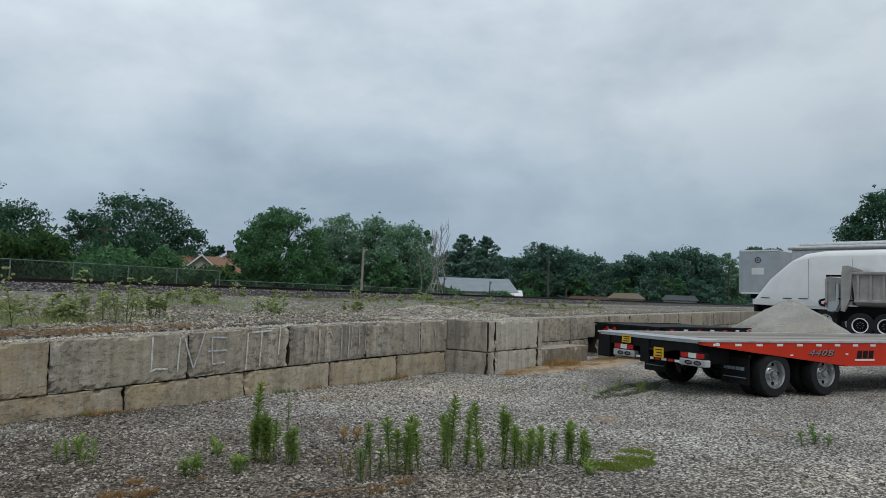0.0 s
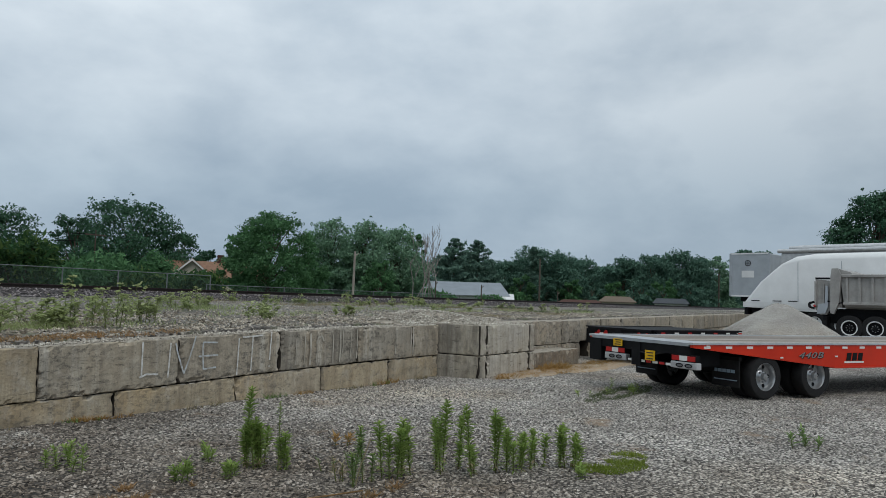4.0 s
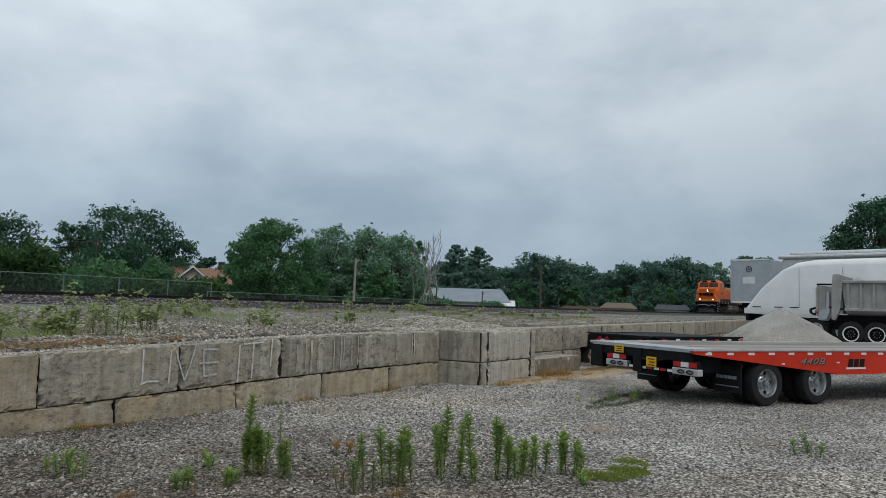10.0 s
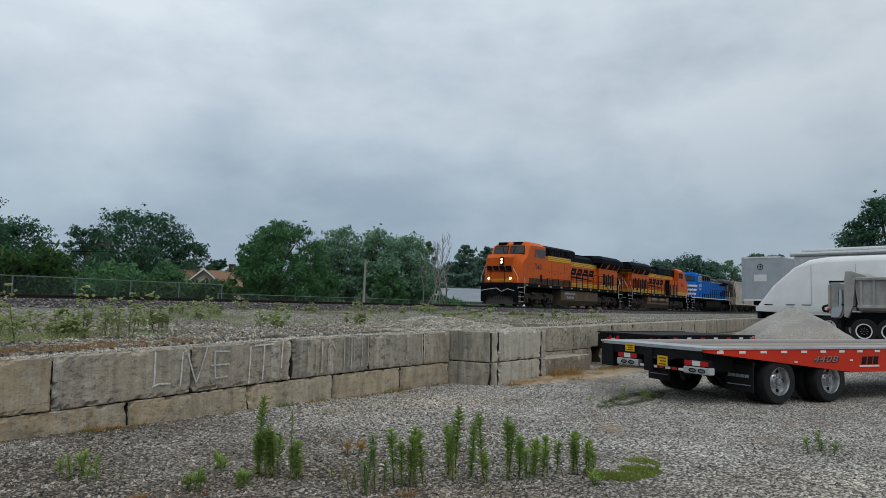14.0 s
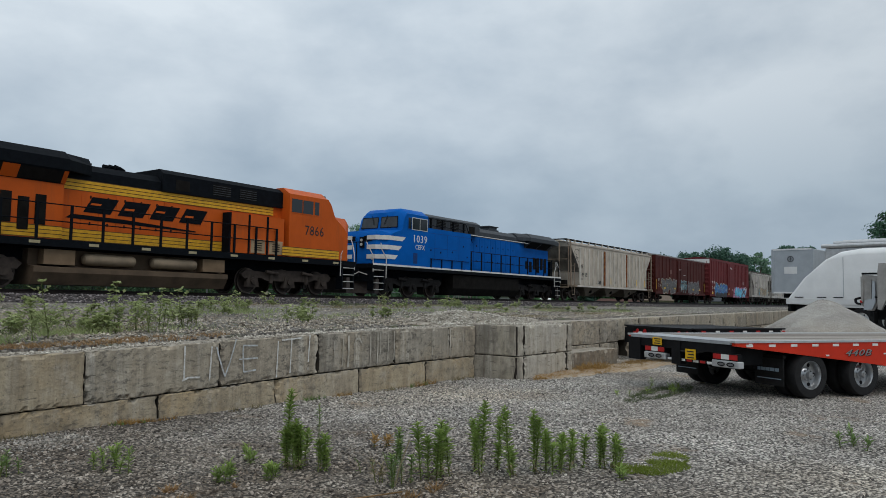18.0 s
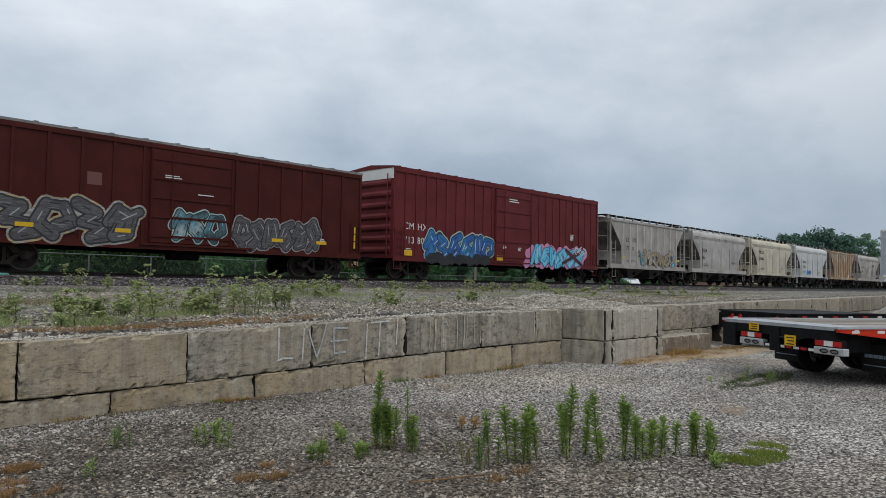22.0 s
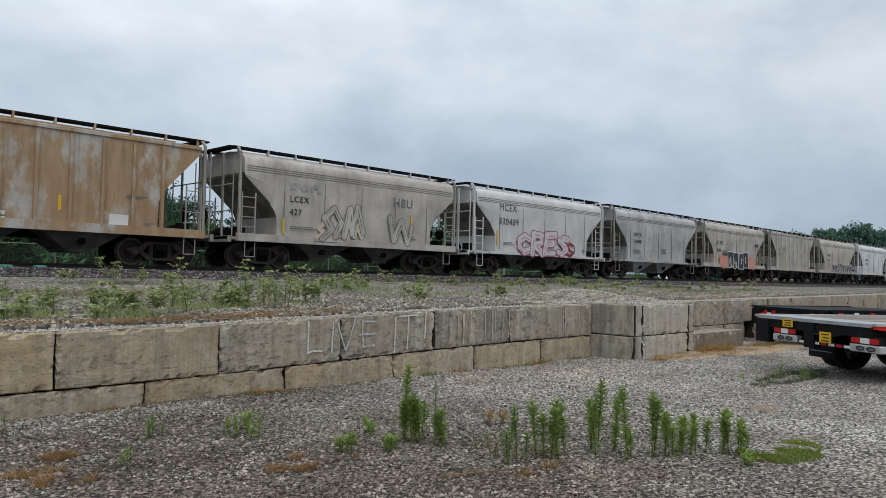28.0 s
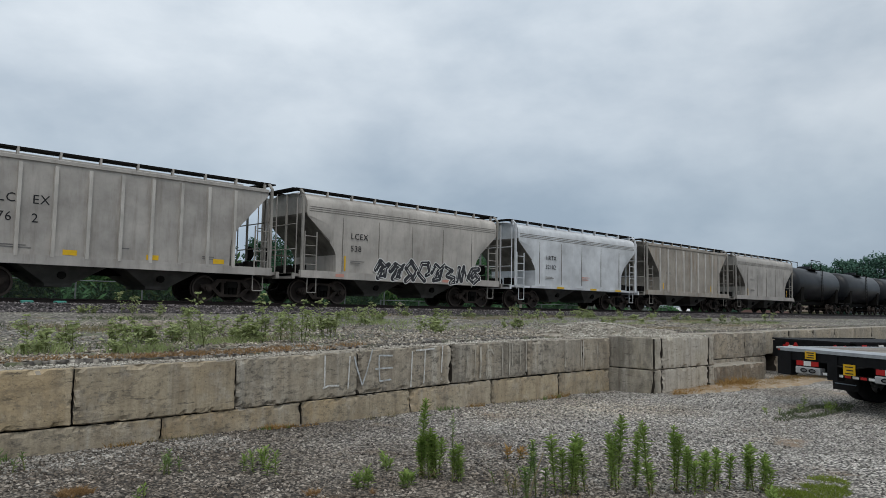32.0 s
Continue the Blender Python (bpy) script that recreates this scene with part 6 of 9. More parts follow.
        for y in (-0.5, -0.3, 0.3, 0.5):
            rail_of(bm, [(x, y, 1.1), (x - w * 0.2, y * 1.05, 0.85), (x - w * 0.25, y * 1.1, 0.5)], 0.025)
        part("air_hoses", bm, M_UNDER, car)
        bm = bmesh.new()
        for y in (-0.55, 0.55):
            tube(bm, (x, y, 1.6), (x, y, 2.65), 0.025)
        tube(bm, (x, -1.3, 2.65), (x, 1.3, 2.65), 0.022)
        part("end_rail", bm, M_BLACKP, car)
        coupler(car, x - w * (f0 - 0.12 if w > 0 else L - rear - 0.12), w)
    for y in (-0.5, 0.5):
        bm = bmesh.new()
        box(bm, rear - 0.05, rear + 0.05, y - 0.16, y + 0.16, 1.7, 2.75)
        part("end_panel", bm, M_BLACKP, car)
    if scheme != "orange":
      bm = bmesh.new()
      tube(bm, (hood_end, -0.16, 3.3), (hood_end + 0.1, -0.16, 3.3), 0.11, 12)
      tube(bm, (hood_end, 0.16, 3.3), (hood_end + 0.1, 0.16, 3.3), 0.11, 12)
      part("rear_headlight", bm, M_HANDRAIL, car)
    if scheme == "orange":
        for z0, z1 in ((3.44, 3.54), (3.57, 3.67), (3.70, 3.80), (1.66, 1.78), (1.82, 1.94)):
            bm = bmesh.new()
            box(bm, hood_end, hood_end + 0.008, -hw + 0.03, hw - 0.03, z0, z1)
            part("yellow_stripe", bm, M_YELLOW, car)
        bm = bmesh.new()
        box(bm, hood_end, hood_end + 0.34, -0.52, 0.0, 3.45, 3.82)
        part("headlight_box", bm, M_BLACKP, car)
        for y in (-0.39, -0.13):
            bm = bmesh.new()
            tube(bm, (hood_end + 0.34, y, 3.63), (hood_end + 0.37, y, 3.63), 0.10, 12)
            part("headlight", bm, M_HANDRAIL, car)
        bm = bmesh.new()
        rail_of(bm, [(hood_end, 0.3, 2.95), (hood_end + 0.07, 0.3, 2.93), (hood_end + 0.07, 0.3, 2.05), (hood_end, 0.3, 2.03)], 0.02)
        part("grab_rail", bm, M_HANDRAIL, car)
    # roof fittings
    bm = bmesh.new()
    for y in (-0.14, 0.0, 0.14):
        tube(bm, (11.7 + y, y, 4.42), (12.25 - y, y, 4.44), 0.05, 8, 0.10)
        tube(bm, (11.95, y, 4.25), (11.95, y, 4.42), 0.03)
    part("air_horn", bm, M_BLACKP, car)
    bm = bmesh.new()
    box(bm, 13.1, 14.35, -0.4, 0.4, 4.24, 4.40)
    if scheme == "blue":
        part("exhaust_base", bm, roof, car)
        bm = bmesh.new()
        loft(bm, [[(x0, -y0, z), (x1, -y0, z), (x1, y0, z), (x0, y0, z)] for x0, x1, y0, z in ((13.3, 14.2, 0.35, 4.38), (13.3, 14.2, 0.35, 4.56), (13.2, 14.3, 0.42, 4.57), (13.2, 14.3, 0.42, 4.62))])
    part("exhaust_stack", bm, roof, car)
    # fuel tank with chamfers, air reservoirs on the other side
    bm = bmesh.new()
    prism(bm, [(-1.38, 0.55), (-1.15, 0.16), (1.15, 0.16), (1.38, 0.55), (1.38, 0.72), (0.95, 0.78), (0.95, 1.3), (-1.38, 1.3)], 7.95, 15.3, "yz")
    part("fuel_tank", bm, M_TANKDARK if scheme == "orange" else M_UNDER, car)
    for x in (9.3, 11.8):
        bm = bmesh.new()
        rings = [[(x + u, 1.2 + 0.2 * k * math.cos(j * math.tau / 14), 1.02 + 0.2 * k * math.sin(j * math.tau / 14)) for j in range(14)] for u, k in ((0, 0.3), (0.05, 0.8), (0.15, 1), (1.75, 1), (1.85, 0.8), (1.9, 0.3))]
        loft(bm, rings)
        part("air_reservoir", bm, M_RESERVOIR, car, smooth=True)
    for x in (8.1, 14.0):
        bm = bmesh.new()
        box(bm, x, x + 1.0, 0.96, 1.36, 0.80, 1.28)
        part("battery_box", bm, M_TANKGREY, car)
    loco_truck(car, 4.57, scheme == "blue")
    loco_truck(car, 18.1, scheme == "blue")
    # paint details
    if scheme == "orange":
        for s in (-1, 1):
            for x0, x1, yy, z0 in ((5.4, 9.45, 1.49, 3.42), (10.0, wide_x, 0.963, 3.32)) if s < 0 else ((5.4, wide_x, 0.963, 3.34),):
                bm = bmesh.new()
                box(bm, x0, x1, s * yy, s * (yy + 0.004), z0 - 0.02, z0 + 0.37)
                part("stripe_ground", bm, M_STRIPEBED, car)
                for k in range(3):
                    bm = bmesh.new()
                    box(bm, x0, x1, s * (yy + 0.004), s * (yy + 0.008), z0 + k * 0.12, z0 + 0.095 + k * 0.12)
                    part("yellow_stripe", bm, M_YELLOW, car)
            for x0, x1, yy in ((10.0, wide_x, 0.967), (wide_x, hood_end - 0.05, hw + 0.004)) if s < 0 else ((1.9, 5.3, 1.50), (5.6, wide_x, 0.967), (wide_x, hood_end - 0.05, hw + 0.004)):
                bm = bmesh.new()
                box(bm, x0, x1, s * yy, s * (yy + 0.004), 1.64, 2.04)
                part("stripe_ground", bm, M_STRIPEBED, car)
                for k in range(3):
                    bm = bmesh.new()
                    box(bm, x0, x1, s * (yy + 0.004), s * (yy + 0.008), 1.66 + k * 0.125, 1.76 + k * 0.125)
                    part("yellow_stripe", bm, M_YELLOW, car)
            if s < 0:
                bm = bmesh.new()
                box(bm, 2.4, 9.45, -1.50, -1.506, 1.63, 2.02)
                part("soot_band", bm, M_GRIMEBAND, car, "soot-dark grime along the sill")
            for x in [1.9 + 1.9 * k for k in range(10)]:
                bm = bmesh.new()
                box(bm, x, x + 0.34, s * 1.5, s * 1.507, 1.44, 1.53)
                part("sill_reflector", bm, M_DULLREF, car)
            # the emblem: four slanted blocks over a tapering bar
            lx = 10.6 if s < 0 else 9.0
            for k in range(4):
                x = lx + k * 1.22 * (1 if s < 0 else 1)
                bm = bmesh.new()
                lean = 0.3 * (1 if s < 0 else -1)
                prism(bm, [(x, 2.62), (x + 0.95, 2.62), (x + 0.95 + lean, 3.16), (x + lean, 3.16)], s * 0.966, s * 0.972)
                em = part("emblem", bm, M_BLACKP, car)
                bm = bmesh.new()
                z = 2.83 + 0.05 * (k % 2)
                prism(bm, [(x + 0.36, z), (x + 0.72, z), (x + 0.72 + lean * 0.15, z + 0.07), (x + 0.36 + lean * 0.15, z + 0.07)], s * 0.972, s * 0.976)
                part("emblem_gap", bm, body, em)
            bm = bmesh.new()
            prism(bm, [(lx - 0.4, 2.38), (lx + 4.4, 2.30), (lx + 4.4, 2.34), (lx + 1.5, 2.50), (lx - 0.2, 2.52)] if s < 0 else [(lx + 5.2, 2.38), (lx + 0.2, 2.30), (lx + 0.2, 2.34), (lx + 3.2, 2.50), (lx + 5.0, 2.52)], s * 0.966, s * 0.972)
            part("emblem_bar", bm, M_BLACKP, car)
    else:
        # three white bands round the nose
        for z, x1 in ((1.88, 2.85), (2.36, 3.15), (2.84, 3.45)):
            for s in (-1, 1):
                bm = bmesh.new()
                prism(bm, [(nose + 0.5, z), (x1 - 0.25, z), (x1, z + 0.22), (nose + 0.5, z + 0.22)], s * 1.503, s * 1.507)
                part("white_band", bm, M_WHITEP, car)
                bm = bmesh.new()
                g0 = nose - 0.02
                pts = [(g0, s * 0.5), (g0, s * 1.06), (g0 + 0.35, s * 1.40), (g0 + 0.50, s * 1.52)]
                loft(bm, [[(x, y, z), (x - 0.02, y * 1.004, z), (x - 0.02, y * 1.004, z + 0.22), (x, y, z + 0.22)] for x, y in pts])
                part("white_band", bm, M_WHITEP, car)
        bm = bmesh.new()
        for s in (-1, 1):
            box(bm, cab_rear, hood_end, s * (1.293 if s < 0 else 0.98), s * (1.28 if s < 0 else 0.96), 3.69, 3.73)
        part("hood_stripe", bm, M_WHITEP, car)
    bm = bmesh.new()
    box(bm, 4.1, 4.45, -1.508, -1.50, 1.75, 2.3)
    part("side_hatch", bm, M_BLACKP if scheme == "orange" else M_SEAMB, car)
    return car


car1 = loco("orange diesel locomotive with black roof and yellow stripes, lights on", -74.25, 21.7, False, M_ORANGE, M_BLACKP, "orange", None, True, 0.70, 20.4, 21.2, 21.0, 0.85, 2.05, 2.65, 4.95, 15.6, (17.0, 5))
for k in range(4):
    bm = bmesh.new()
    prism(bm, [(-0.95 + k * 0.5, 2.48), (-0.55 + k * 0.5, 2.48), (-0.46 + k * 0.5, 2.78), (-0.86 + k * 0.5, 2.78)], 0.80, 0.828, "yz")
    part("emblem", bm, M_BLACKP, car1)
bm = bmesh.new(); prism(bm, [(-1.0, 2.38), (0.9, 2.41), (0.9, 2.44), (-1.0, 2.45)], 0.80, 0.828, "yz"); part("emblem_bar", bm, M_BLACKP, car1)
for z in (1.68, 1.80):
    bm = bmesh.new(); prism(bm, [(-1.04, z), (1.04, z), (1.04, z + 0.08), (-1.04, z + 0.08)], 0.82, 0.838, "yz"); part("yellow_stripe", bm, M_YELLOW, car1)
marks(car1, 3.15, 2.66, ["7560"], 0.60, y=-1.504, squeeze=0.9)
spray(car1, 8.6, 10.6, 0.98, 1.18, 9, SP_GREY, SP_GREY, None, -1.384, 5, 0.012)
spray(car1, 9.0, 10.3, 0.68, 0.86, 6, SP_GREY, SP_GREY, None, -1.384, 6, 0.012)
car2 = loco("orange diesel locomotive running long hood first, yellow stripes", -53.53, 21.7, True, M_ORANGE, M_BLACKP, "orange", None, False, 0.70, 19.2, 20.0, 21.0, 0.85, 2.05, 2.65, 4.95, 13.9, (14.95, 8))
writing("road_number", "7866", 0.60, M_INK, car2, pose(4.05, 1.504, 2.62, 90, 0, 180), 0.9)
writing("road_number", "7866", 0.42, M_INK, car2, pose(19.215, 0.02, 3.05, 90, 0, 90), 0.95)
bm = bmesh.new(); box(bm, 18.5, 19.6, 0.95, 0.975, 1.65, 3.4); part("rear_cabinet", bm, M_ORANGE, car2)
for x0, x1 in ((5.15, 6.0), (6.1, 6.95), (7.05, 7.9)):
    bm = bmesh.new(); box(bm, x0, x1, 0.97, 1.40, 1.62, 3.20); cabinet_ = part("cabinet", bm, M_ORANGE, car2)
    bm = bmesh.new(); box(bm, x1 + 0.01, x1 + 0.09, 0.97, 1.43, 1.62, 3.20); part("cabinet_post", bm, M_BLACKP, cabinet_)
    if x0 < 6.5:
        bm = bmesh.new(); box(bm, x0 + 0.08, x1 - 0.05, 1.40, 1.425, 1.66, 2.22); part("lower_panel", bm, M_DUSTTAN, cabinet_, "dust-faded tan louvred panel")
        for k in range(4):
            bm = bmesh.new(); box(bm, x0 + 0.25, x1 - 0.22, 1.425, 1.44, 1.78 + 0.09 * k, 1.81 + 0.09 * k); part("louvre", bm, M_UNDER, cabinet_)
car3 = loco("blue diesel locomotive with white nose bands and grey roof", -33.3, 22.3, False, M_BLUE, M_GREYROOF, "blue", M_WHITEP, False, 0.90, 20.1, 20.75, 21.1, 1.62, 3.05, 3.55, 5.35, 16.2, (16.9, 6))
writing("road_number", "1039", 0.56, M_WHITEP, car3, pose(4.02, -1.504, 2.86, 90, 0, 0), 1.05)
writing("road_mark", "CEFX", 0.36, M_WHITEP, car3, pose(4.25, -1.504, 2.50, 90, 0, 0), 0.9)

# ---------------------------------------------------------------- parked trailers
M_RED = car_paint("red_trailer_paint", (0.55, 0.035, 0.015), (0.20, 0.03, 0.02), 0.0, 0.15, 0.35, 0.1)
m = Mat("worn_deck_wood", 0.85)
c_ = m.ramp(m.rand(), (0.0, (0.15, 0.122, 0.10)), (0.3, (0.34, 0.315, 0.285)), (0.6, (0.25, 0.225, 0.195)), (1.0, (0.40, 0.375, 0.345)))
m.color(m.mix(m.mask(m.noise(3.0, 6, 0.65, (0.15, 3, 1), offset=True), 0.42, 0.66), c_, m.mix(1.0, c_, (0.58, 0.55, 0.52), "MULTIPLY")))
m.bump(m.noise(24, 4, 0.6, (0.1, 3, 1)), 0.4, 0.01)
M_DECK = m.m
M_ALU = plain("galvanised_edge", (0.52, 0.53, 0.54), 0.45, 0.5, vary=0.2)
M_TAILTOP = plain("pale_worn_steel", (0.36, 0.38, 0.40), 0.5, 0.2, vary=0.25)
M_TYRE = plain("tyre_rubber", (0.016, 0.016, 0.017), 0.85, vary=0.4, scale=10)
M_RIM = plain("polished_rim", (0.40, 0.41, 0.42), 0.28, 0.85, vary=0.2)
M_BLK = plain("black_chassis_paint", (0.010, 0.0105, 0.012), 0.65, vary=0.4, gloss=0.12)
M_TAPEW = plain("white_reflective_tape", (0.72, 0.72, 0.70), 0.35, vary=0.1)
M_LENS = plain("dull_lamp_lens", (0.17, 0.17, 0.175), 0.3, vary=0.2)
M_PRINT = spray_mat("pale_blue_print", (0.26, 0.34, 0.42))
M_SIGN = plain("yellow_sign", (0.72, 0.42, 0.01), 0.45, vary=0.15)


def road_wheel(parent, x, y, r, out=-1, rim=None):
    """A tyre with shoulders and a dished rim with hand holes and nuts."""
    w = 0.11
    bm = bmesh.new()
    prof = [(0.62 * r, -w), (0.80 * r, -w * 1.08), (0.95 * r, -w), (r, -w * 0.75), (r, w * 0.75), (0.95 * r, w), (0.80 * r, w * 1.08), (0.62 * r, w)]
    loft(bm, [[(rr * math.cos(k * math.tau / 28), yy, rr * math.sin(k * math.tau / 28)) for k in range(28)] for rr, yy in prof], caps=False)
    ty = part("tyre", bm, M_TYRE, parent, at=pose(x, y, r), smooth=True)
    bm = bmesh.new()
    prof = [(0.64 * r, -w * 0.95), (0.61 * r, -w * 0.98), (0.58 * r, -w * 0.8), (0.54 * r, -w * 0.1), (0.36 * r, -w * 0.05), (0.30 * r, -w * 0.35), (0.16 * r, -w * 0.5), (0.13 * r, -w * 0.95), (0.02 * r, -w * 0.98)]
    loft(bm, [[(rr * math.cos(k * math.tau / 24), yy * -out, rr * math.sin(k * math.tau / 24)) for k in range(24)] for rr, yy in prof], caps=False)
    rim_ = part("rim", bm, rim or M_RIM, ty, smooth=True)
    for k in range(8):
        a = k * math.tau / 8
        bm = bmesh.new()
        tube(bm, (0.25 * r * math.cos(a), out * w * 0.3, 0.25 * r * math.sin(a)), (0.25 * r * math.cos(a), out * w * 0.62, 0.25 * r * math.sin(a)), 0.018, 6)
        part("wheel_nut", bm, M_RIM, ty)
    for k in range(5):
        a = k * math.tau / 5
        bm = bmesh.new()
        tube(bm, (0.44 * r * math.cos(a), out * w * 0.02, 0.44 * r * math.sin(a)), (0.44 * r * math.cos(a), out * w * 0.10, 0.44 * r * math.sin(a)), 0.035, 8)
        part("hand_hole", bm, M_BLK, ty)
    return ty


def flatbed(at, label, length, red):
    """A low flatbed: tapering side beams, plank deck, tail with lights, tandem axles."""
    tr = thing("flatbed_trailer", label, "trailer", at=at, group="parked flatbed trailers")
    W, D = (2.60, 0.95) if red else (2.45, 0.90)
    side = M_RED if red else M_BLK
    for s, y in ((0, 0.0), (1, W)):
        bm = bmesh.new()
        o = [(0.05, D - 0.02), (length, D - 0.02), (length, 0.50)] if red else [(0.05, D - 0.02), (length - 0.25, D - 0.02), (length, 0.72), (length, 0.62), (0.3, 0.70)]
        if red:
            o = [(0.02, D - 0.02), (length, D - 0.02), (length, 0.53), (3.34, 0.53), (0.02, 0.88)]
        prism(bm, o, y - 0.035 if s == 0 else y - 0.035, y + 0.035)
        part("side_beam", bm, side, tr)
        bm = bmesh.new()
        box(bm, 0.0, length, y - 0.05, y + 0.05, D - 0.02, D + 0.015)
        part("edge_rail", bm, M_ALU if red else M_BLK, tr)
        if s == 0:
            bm = bmesh.new()
            box(bm, 3.4 if red else 1.0, length - 0.1, y - 0.06, y + 0.04, 0.515, 0.535)
            part("bottom_flange", bm, side, tr)
            n = 0
            x = 0.25
            while x < length:
                bm = bmesh.new()
                box(bm, x, x + 0.14, y - 0.041, y - 0.035, D - 0.085, D - 0.045)
                part("reflective_tape", bm, M_TAPEW if red or int(x * 2) % 2 else M_REDREF, tr)
                x += 0.485
    # plank deck
    n = 14
    for k in range(n):
        y0 = 0.06 + k * (W - 0.12) / n
        bm = bmesh.new()
        box(bm, 0.66, length, y0, y0 + (W - 0.12) / n - 0.008, D - 0.05, D - 0.002)
        part("plank", bm, M_DECK if red else M_BLK, tr)
    bm = bmesh.new()
    box(bm, 0.0, 0.65, 0.05, W - 0.05, D - 0.05, D + 0.004)
    part("tail_plate", bm, M_TAILTOP if red else M_BLK, tr)
    # tail
    bm = bmesh.new()
    box(bm, 0.02, 0.10, 0.05, W - 0.05, D - 0.20, D - 0.05)
    box(bm, 0.1, 0.9, 0.25, 0.33, D - 0.40, D - 0.05)
    box(bm, 0.1, 0.9, W - 0.33, W - 0.25, D - 0.40, D - 0.05)
    part("tail_frame", bm, M_BLK, tr)
    for y0, y1 in ((W - 0.32, W + 0.02), (W * 0.5 - 0.1, W * 0.5 + 0.12)):
        bm = bmesh.new()
        prism(bm, [(0.0, D - 0.05), (0.0, D - 0.46), (0.12, D - 0.46), (0.55, D - 0.05)], y0, y1)
        part("tail_bracket", bm, M_BLK, tr)
    if not red:
        for k, y in enumerate((0.20, 0.48, W - 0.75, W - 0.47)):
            bm = bmesh.new()
            tube(bm, (0.0, y, D - 0.13), (0.02, y, D - 0.13), 0.055, 12)
            part("tail_lamp", bm, M_REDREF, tr)
    # two light boxes with a thin taped bar between them
    for y0, y1, za, zb in ((-0.12, 0.46, 0.53, 0.64), (1.59, 2.17, 0.54, 0.655)):
        lb = part("light_box", bevel_box(0.0, 0.12, y0, y1, za, zb, 0.012), M_ALU, tr)
        for k in (0, 1):
            c_ = y0 + 0.16 + k * 0.20
            bm = bmesh.new()
            loft(bm, [[(xx, c_ + ry * math.cos(j * math.tau / 14), (za + zb) / 2 + rz * math.sin(j * math.tau / 14)) for j in range(14)] for xx, ry, rz in ((-0.012, 0.085, 0.036), (-0.012, 0.066, 0.022), (-0.004, 0.060, 0.018))], caps=False)
            part("lamp_bezel", bm, M_BLK, lb)
            bm = bmesh.new()
            prism(bm, [(c_ + 0.064 * math.cos(j * math.tau / 14), (za + zb) / 2 + 0.021 * math.sin(j * math.tau / 14)) for j in range(14)], -0.006, -0.002, "yz")
            part("lamp", bm, M_LENS, lb)
        bm = bmesh.new()
        box(bm, 0.01, 0.09, y0 + 0.02, y1 - 0.02, zb + 0.006, zb + 0.115)
        pn = part("tape_panel", bm, M_BLK, tr)
        for k, mt in enumerate((M_REDREF, M_TAPEW, M_REDREF)):
            bm = bmesh.new()
            box(bm, 0.004, 0.01, y0 + 0.03 + k * 0.175, y0 + 0.20 + k * 0.175, zb + 0.02, zb + 0.10)
            part("reflective_tape", bm, mt, pn)
    bm = bmesh.new()
    box(bm, 0.04, 0.10, 0.46, 1.59, 0.545, 0.60)
    bar = part("bumper", bm, M_BLK, tr)
    for k in range(7):
        bm = bmesh.new()
        box(bm, 0.034, 0.04, 0.48 + k * 0.16, 0.60 + k * 0.16, 0.552, 0.592)
        part("reflective_tape", bm, M_REDREF if k % 2 else M_TAPEW, bar)
    for y in (0.30, W - 0.62):
        bm = bmesh.new()
        box(bm, 0.05, 0.12, y, y + 0.08, 0.6, D - 0.1)
        part("bumper_hanger", bm, M_BLK, tr)
    bm = bmesh.new()
    rail_of(bm, [(0.06, 0.55, 0.78), (0.02, 0.9, 0.70), (0.02, 1.35, 0.74), (0.06, 1.62, 0.86)], 0.018)
    part("air_hose", bm, M_TYRE, tr)
    if red:
        for y, z in ((1.67, 0.79), (0.82, 0.60)):
            sz = 0.13 if z > 0.7 else 0.17
            bm = bmesh.new()
            box(bm, -0.012, 0.0, y, y + 0.24, z, z + sz)
            sg = part("yellow_sign", bm, M_SIGN, tr)
            for k in range(3):
                bm = bmesh.new()
                box(bm, -0.014, -0.013, y + 0.03, y + 0.20 - 0.03 * (k % 2), z + 0.02 + k * sz * 0.3, z + 0.02 + k * sz * 0.3 + 0.018)
                part("writing_bar", bm, M_INK, sg)
    # axles
    for x in (1.70, 2.965) if red else (1.3, 2.3):
        bm = bmesh.new()
        tube(bm, (x, 0.1, 0.385), (x, W - 0.1, 0.385), 0.06, 8)
        part("axle", bm, M_BLK, tr)
        for y, o in ((0.10, -1), (0.38, -1), (W - 0.38, 1), (W - 0.10, 1)):
            road_wheel(tr, x, y, 0.385, o)
    for y in (0.02, W - 0.62):
        bm = bmesh.new()
        box(bm, 1.11, 1.125, y, y + 0.60, 0.21, 0.66)
        fl = part("mud_flap", bm, M_TYRE, tr)
        bm = bmesh.new()
        box(bm, 1.08, 1.14, y - 0.02, y + 0.62, 0.66, 0.72)
        part("flap_hanger", bm, M_UNDER, fl)
        for k in range(5):
            bm = bmesh.new(); box(bm, 1.098, 1.104, y + 0.47 - 0.095 * k, y + 0.55 - 0.095 * k, 0.445, 0.50); part("pale_print", bm, M_PRINT, fl)
        bm = bmesh.new()
        box(bm, 1.105, 1.109, y + 0.05, y + 0.55, 0.315, 0.33)
        part("writing_bar", bm, M_PRINT, fl)
    for y in (0.55, W - 0.75):
        bm = bmesh.new()
        box(bm, 1.0, length, y, y + 0.2, 0.45, 0.88)
        part("main_beam", bm, M_BLK, tr)
        bm = bmesh.new()
        box(bm, length - 0.6, length - 0.4, y - 0.1, y + 0.1, 0.0, 0.9)
        part("landing_leg", bm, M_BLK, tr)
    bm = bmesh.new()
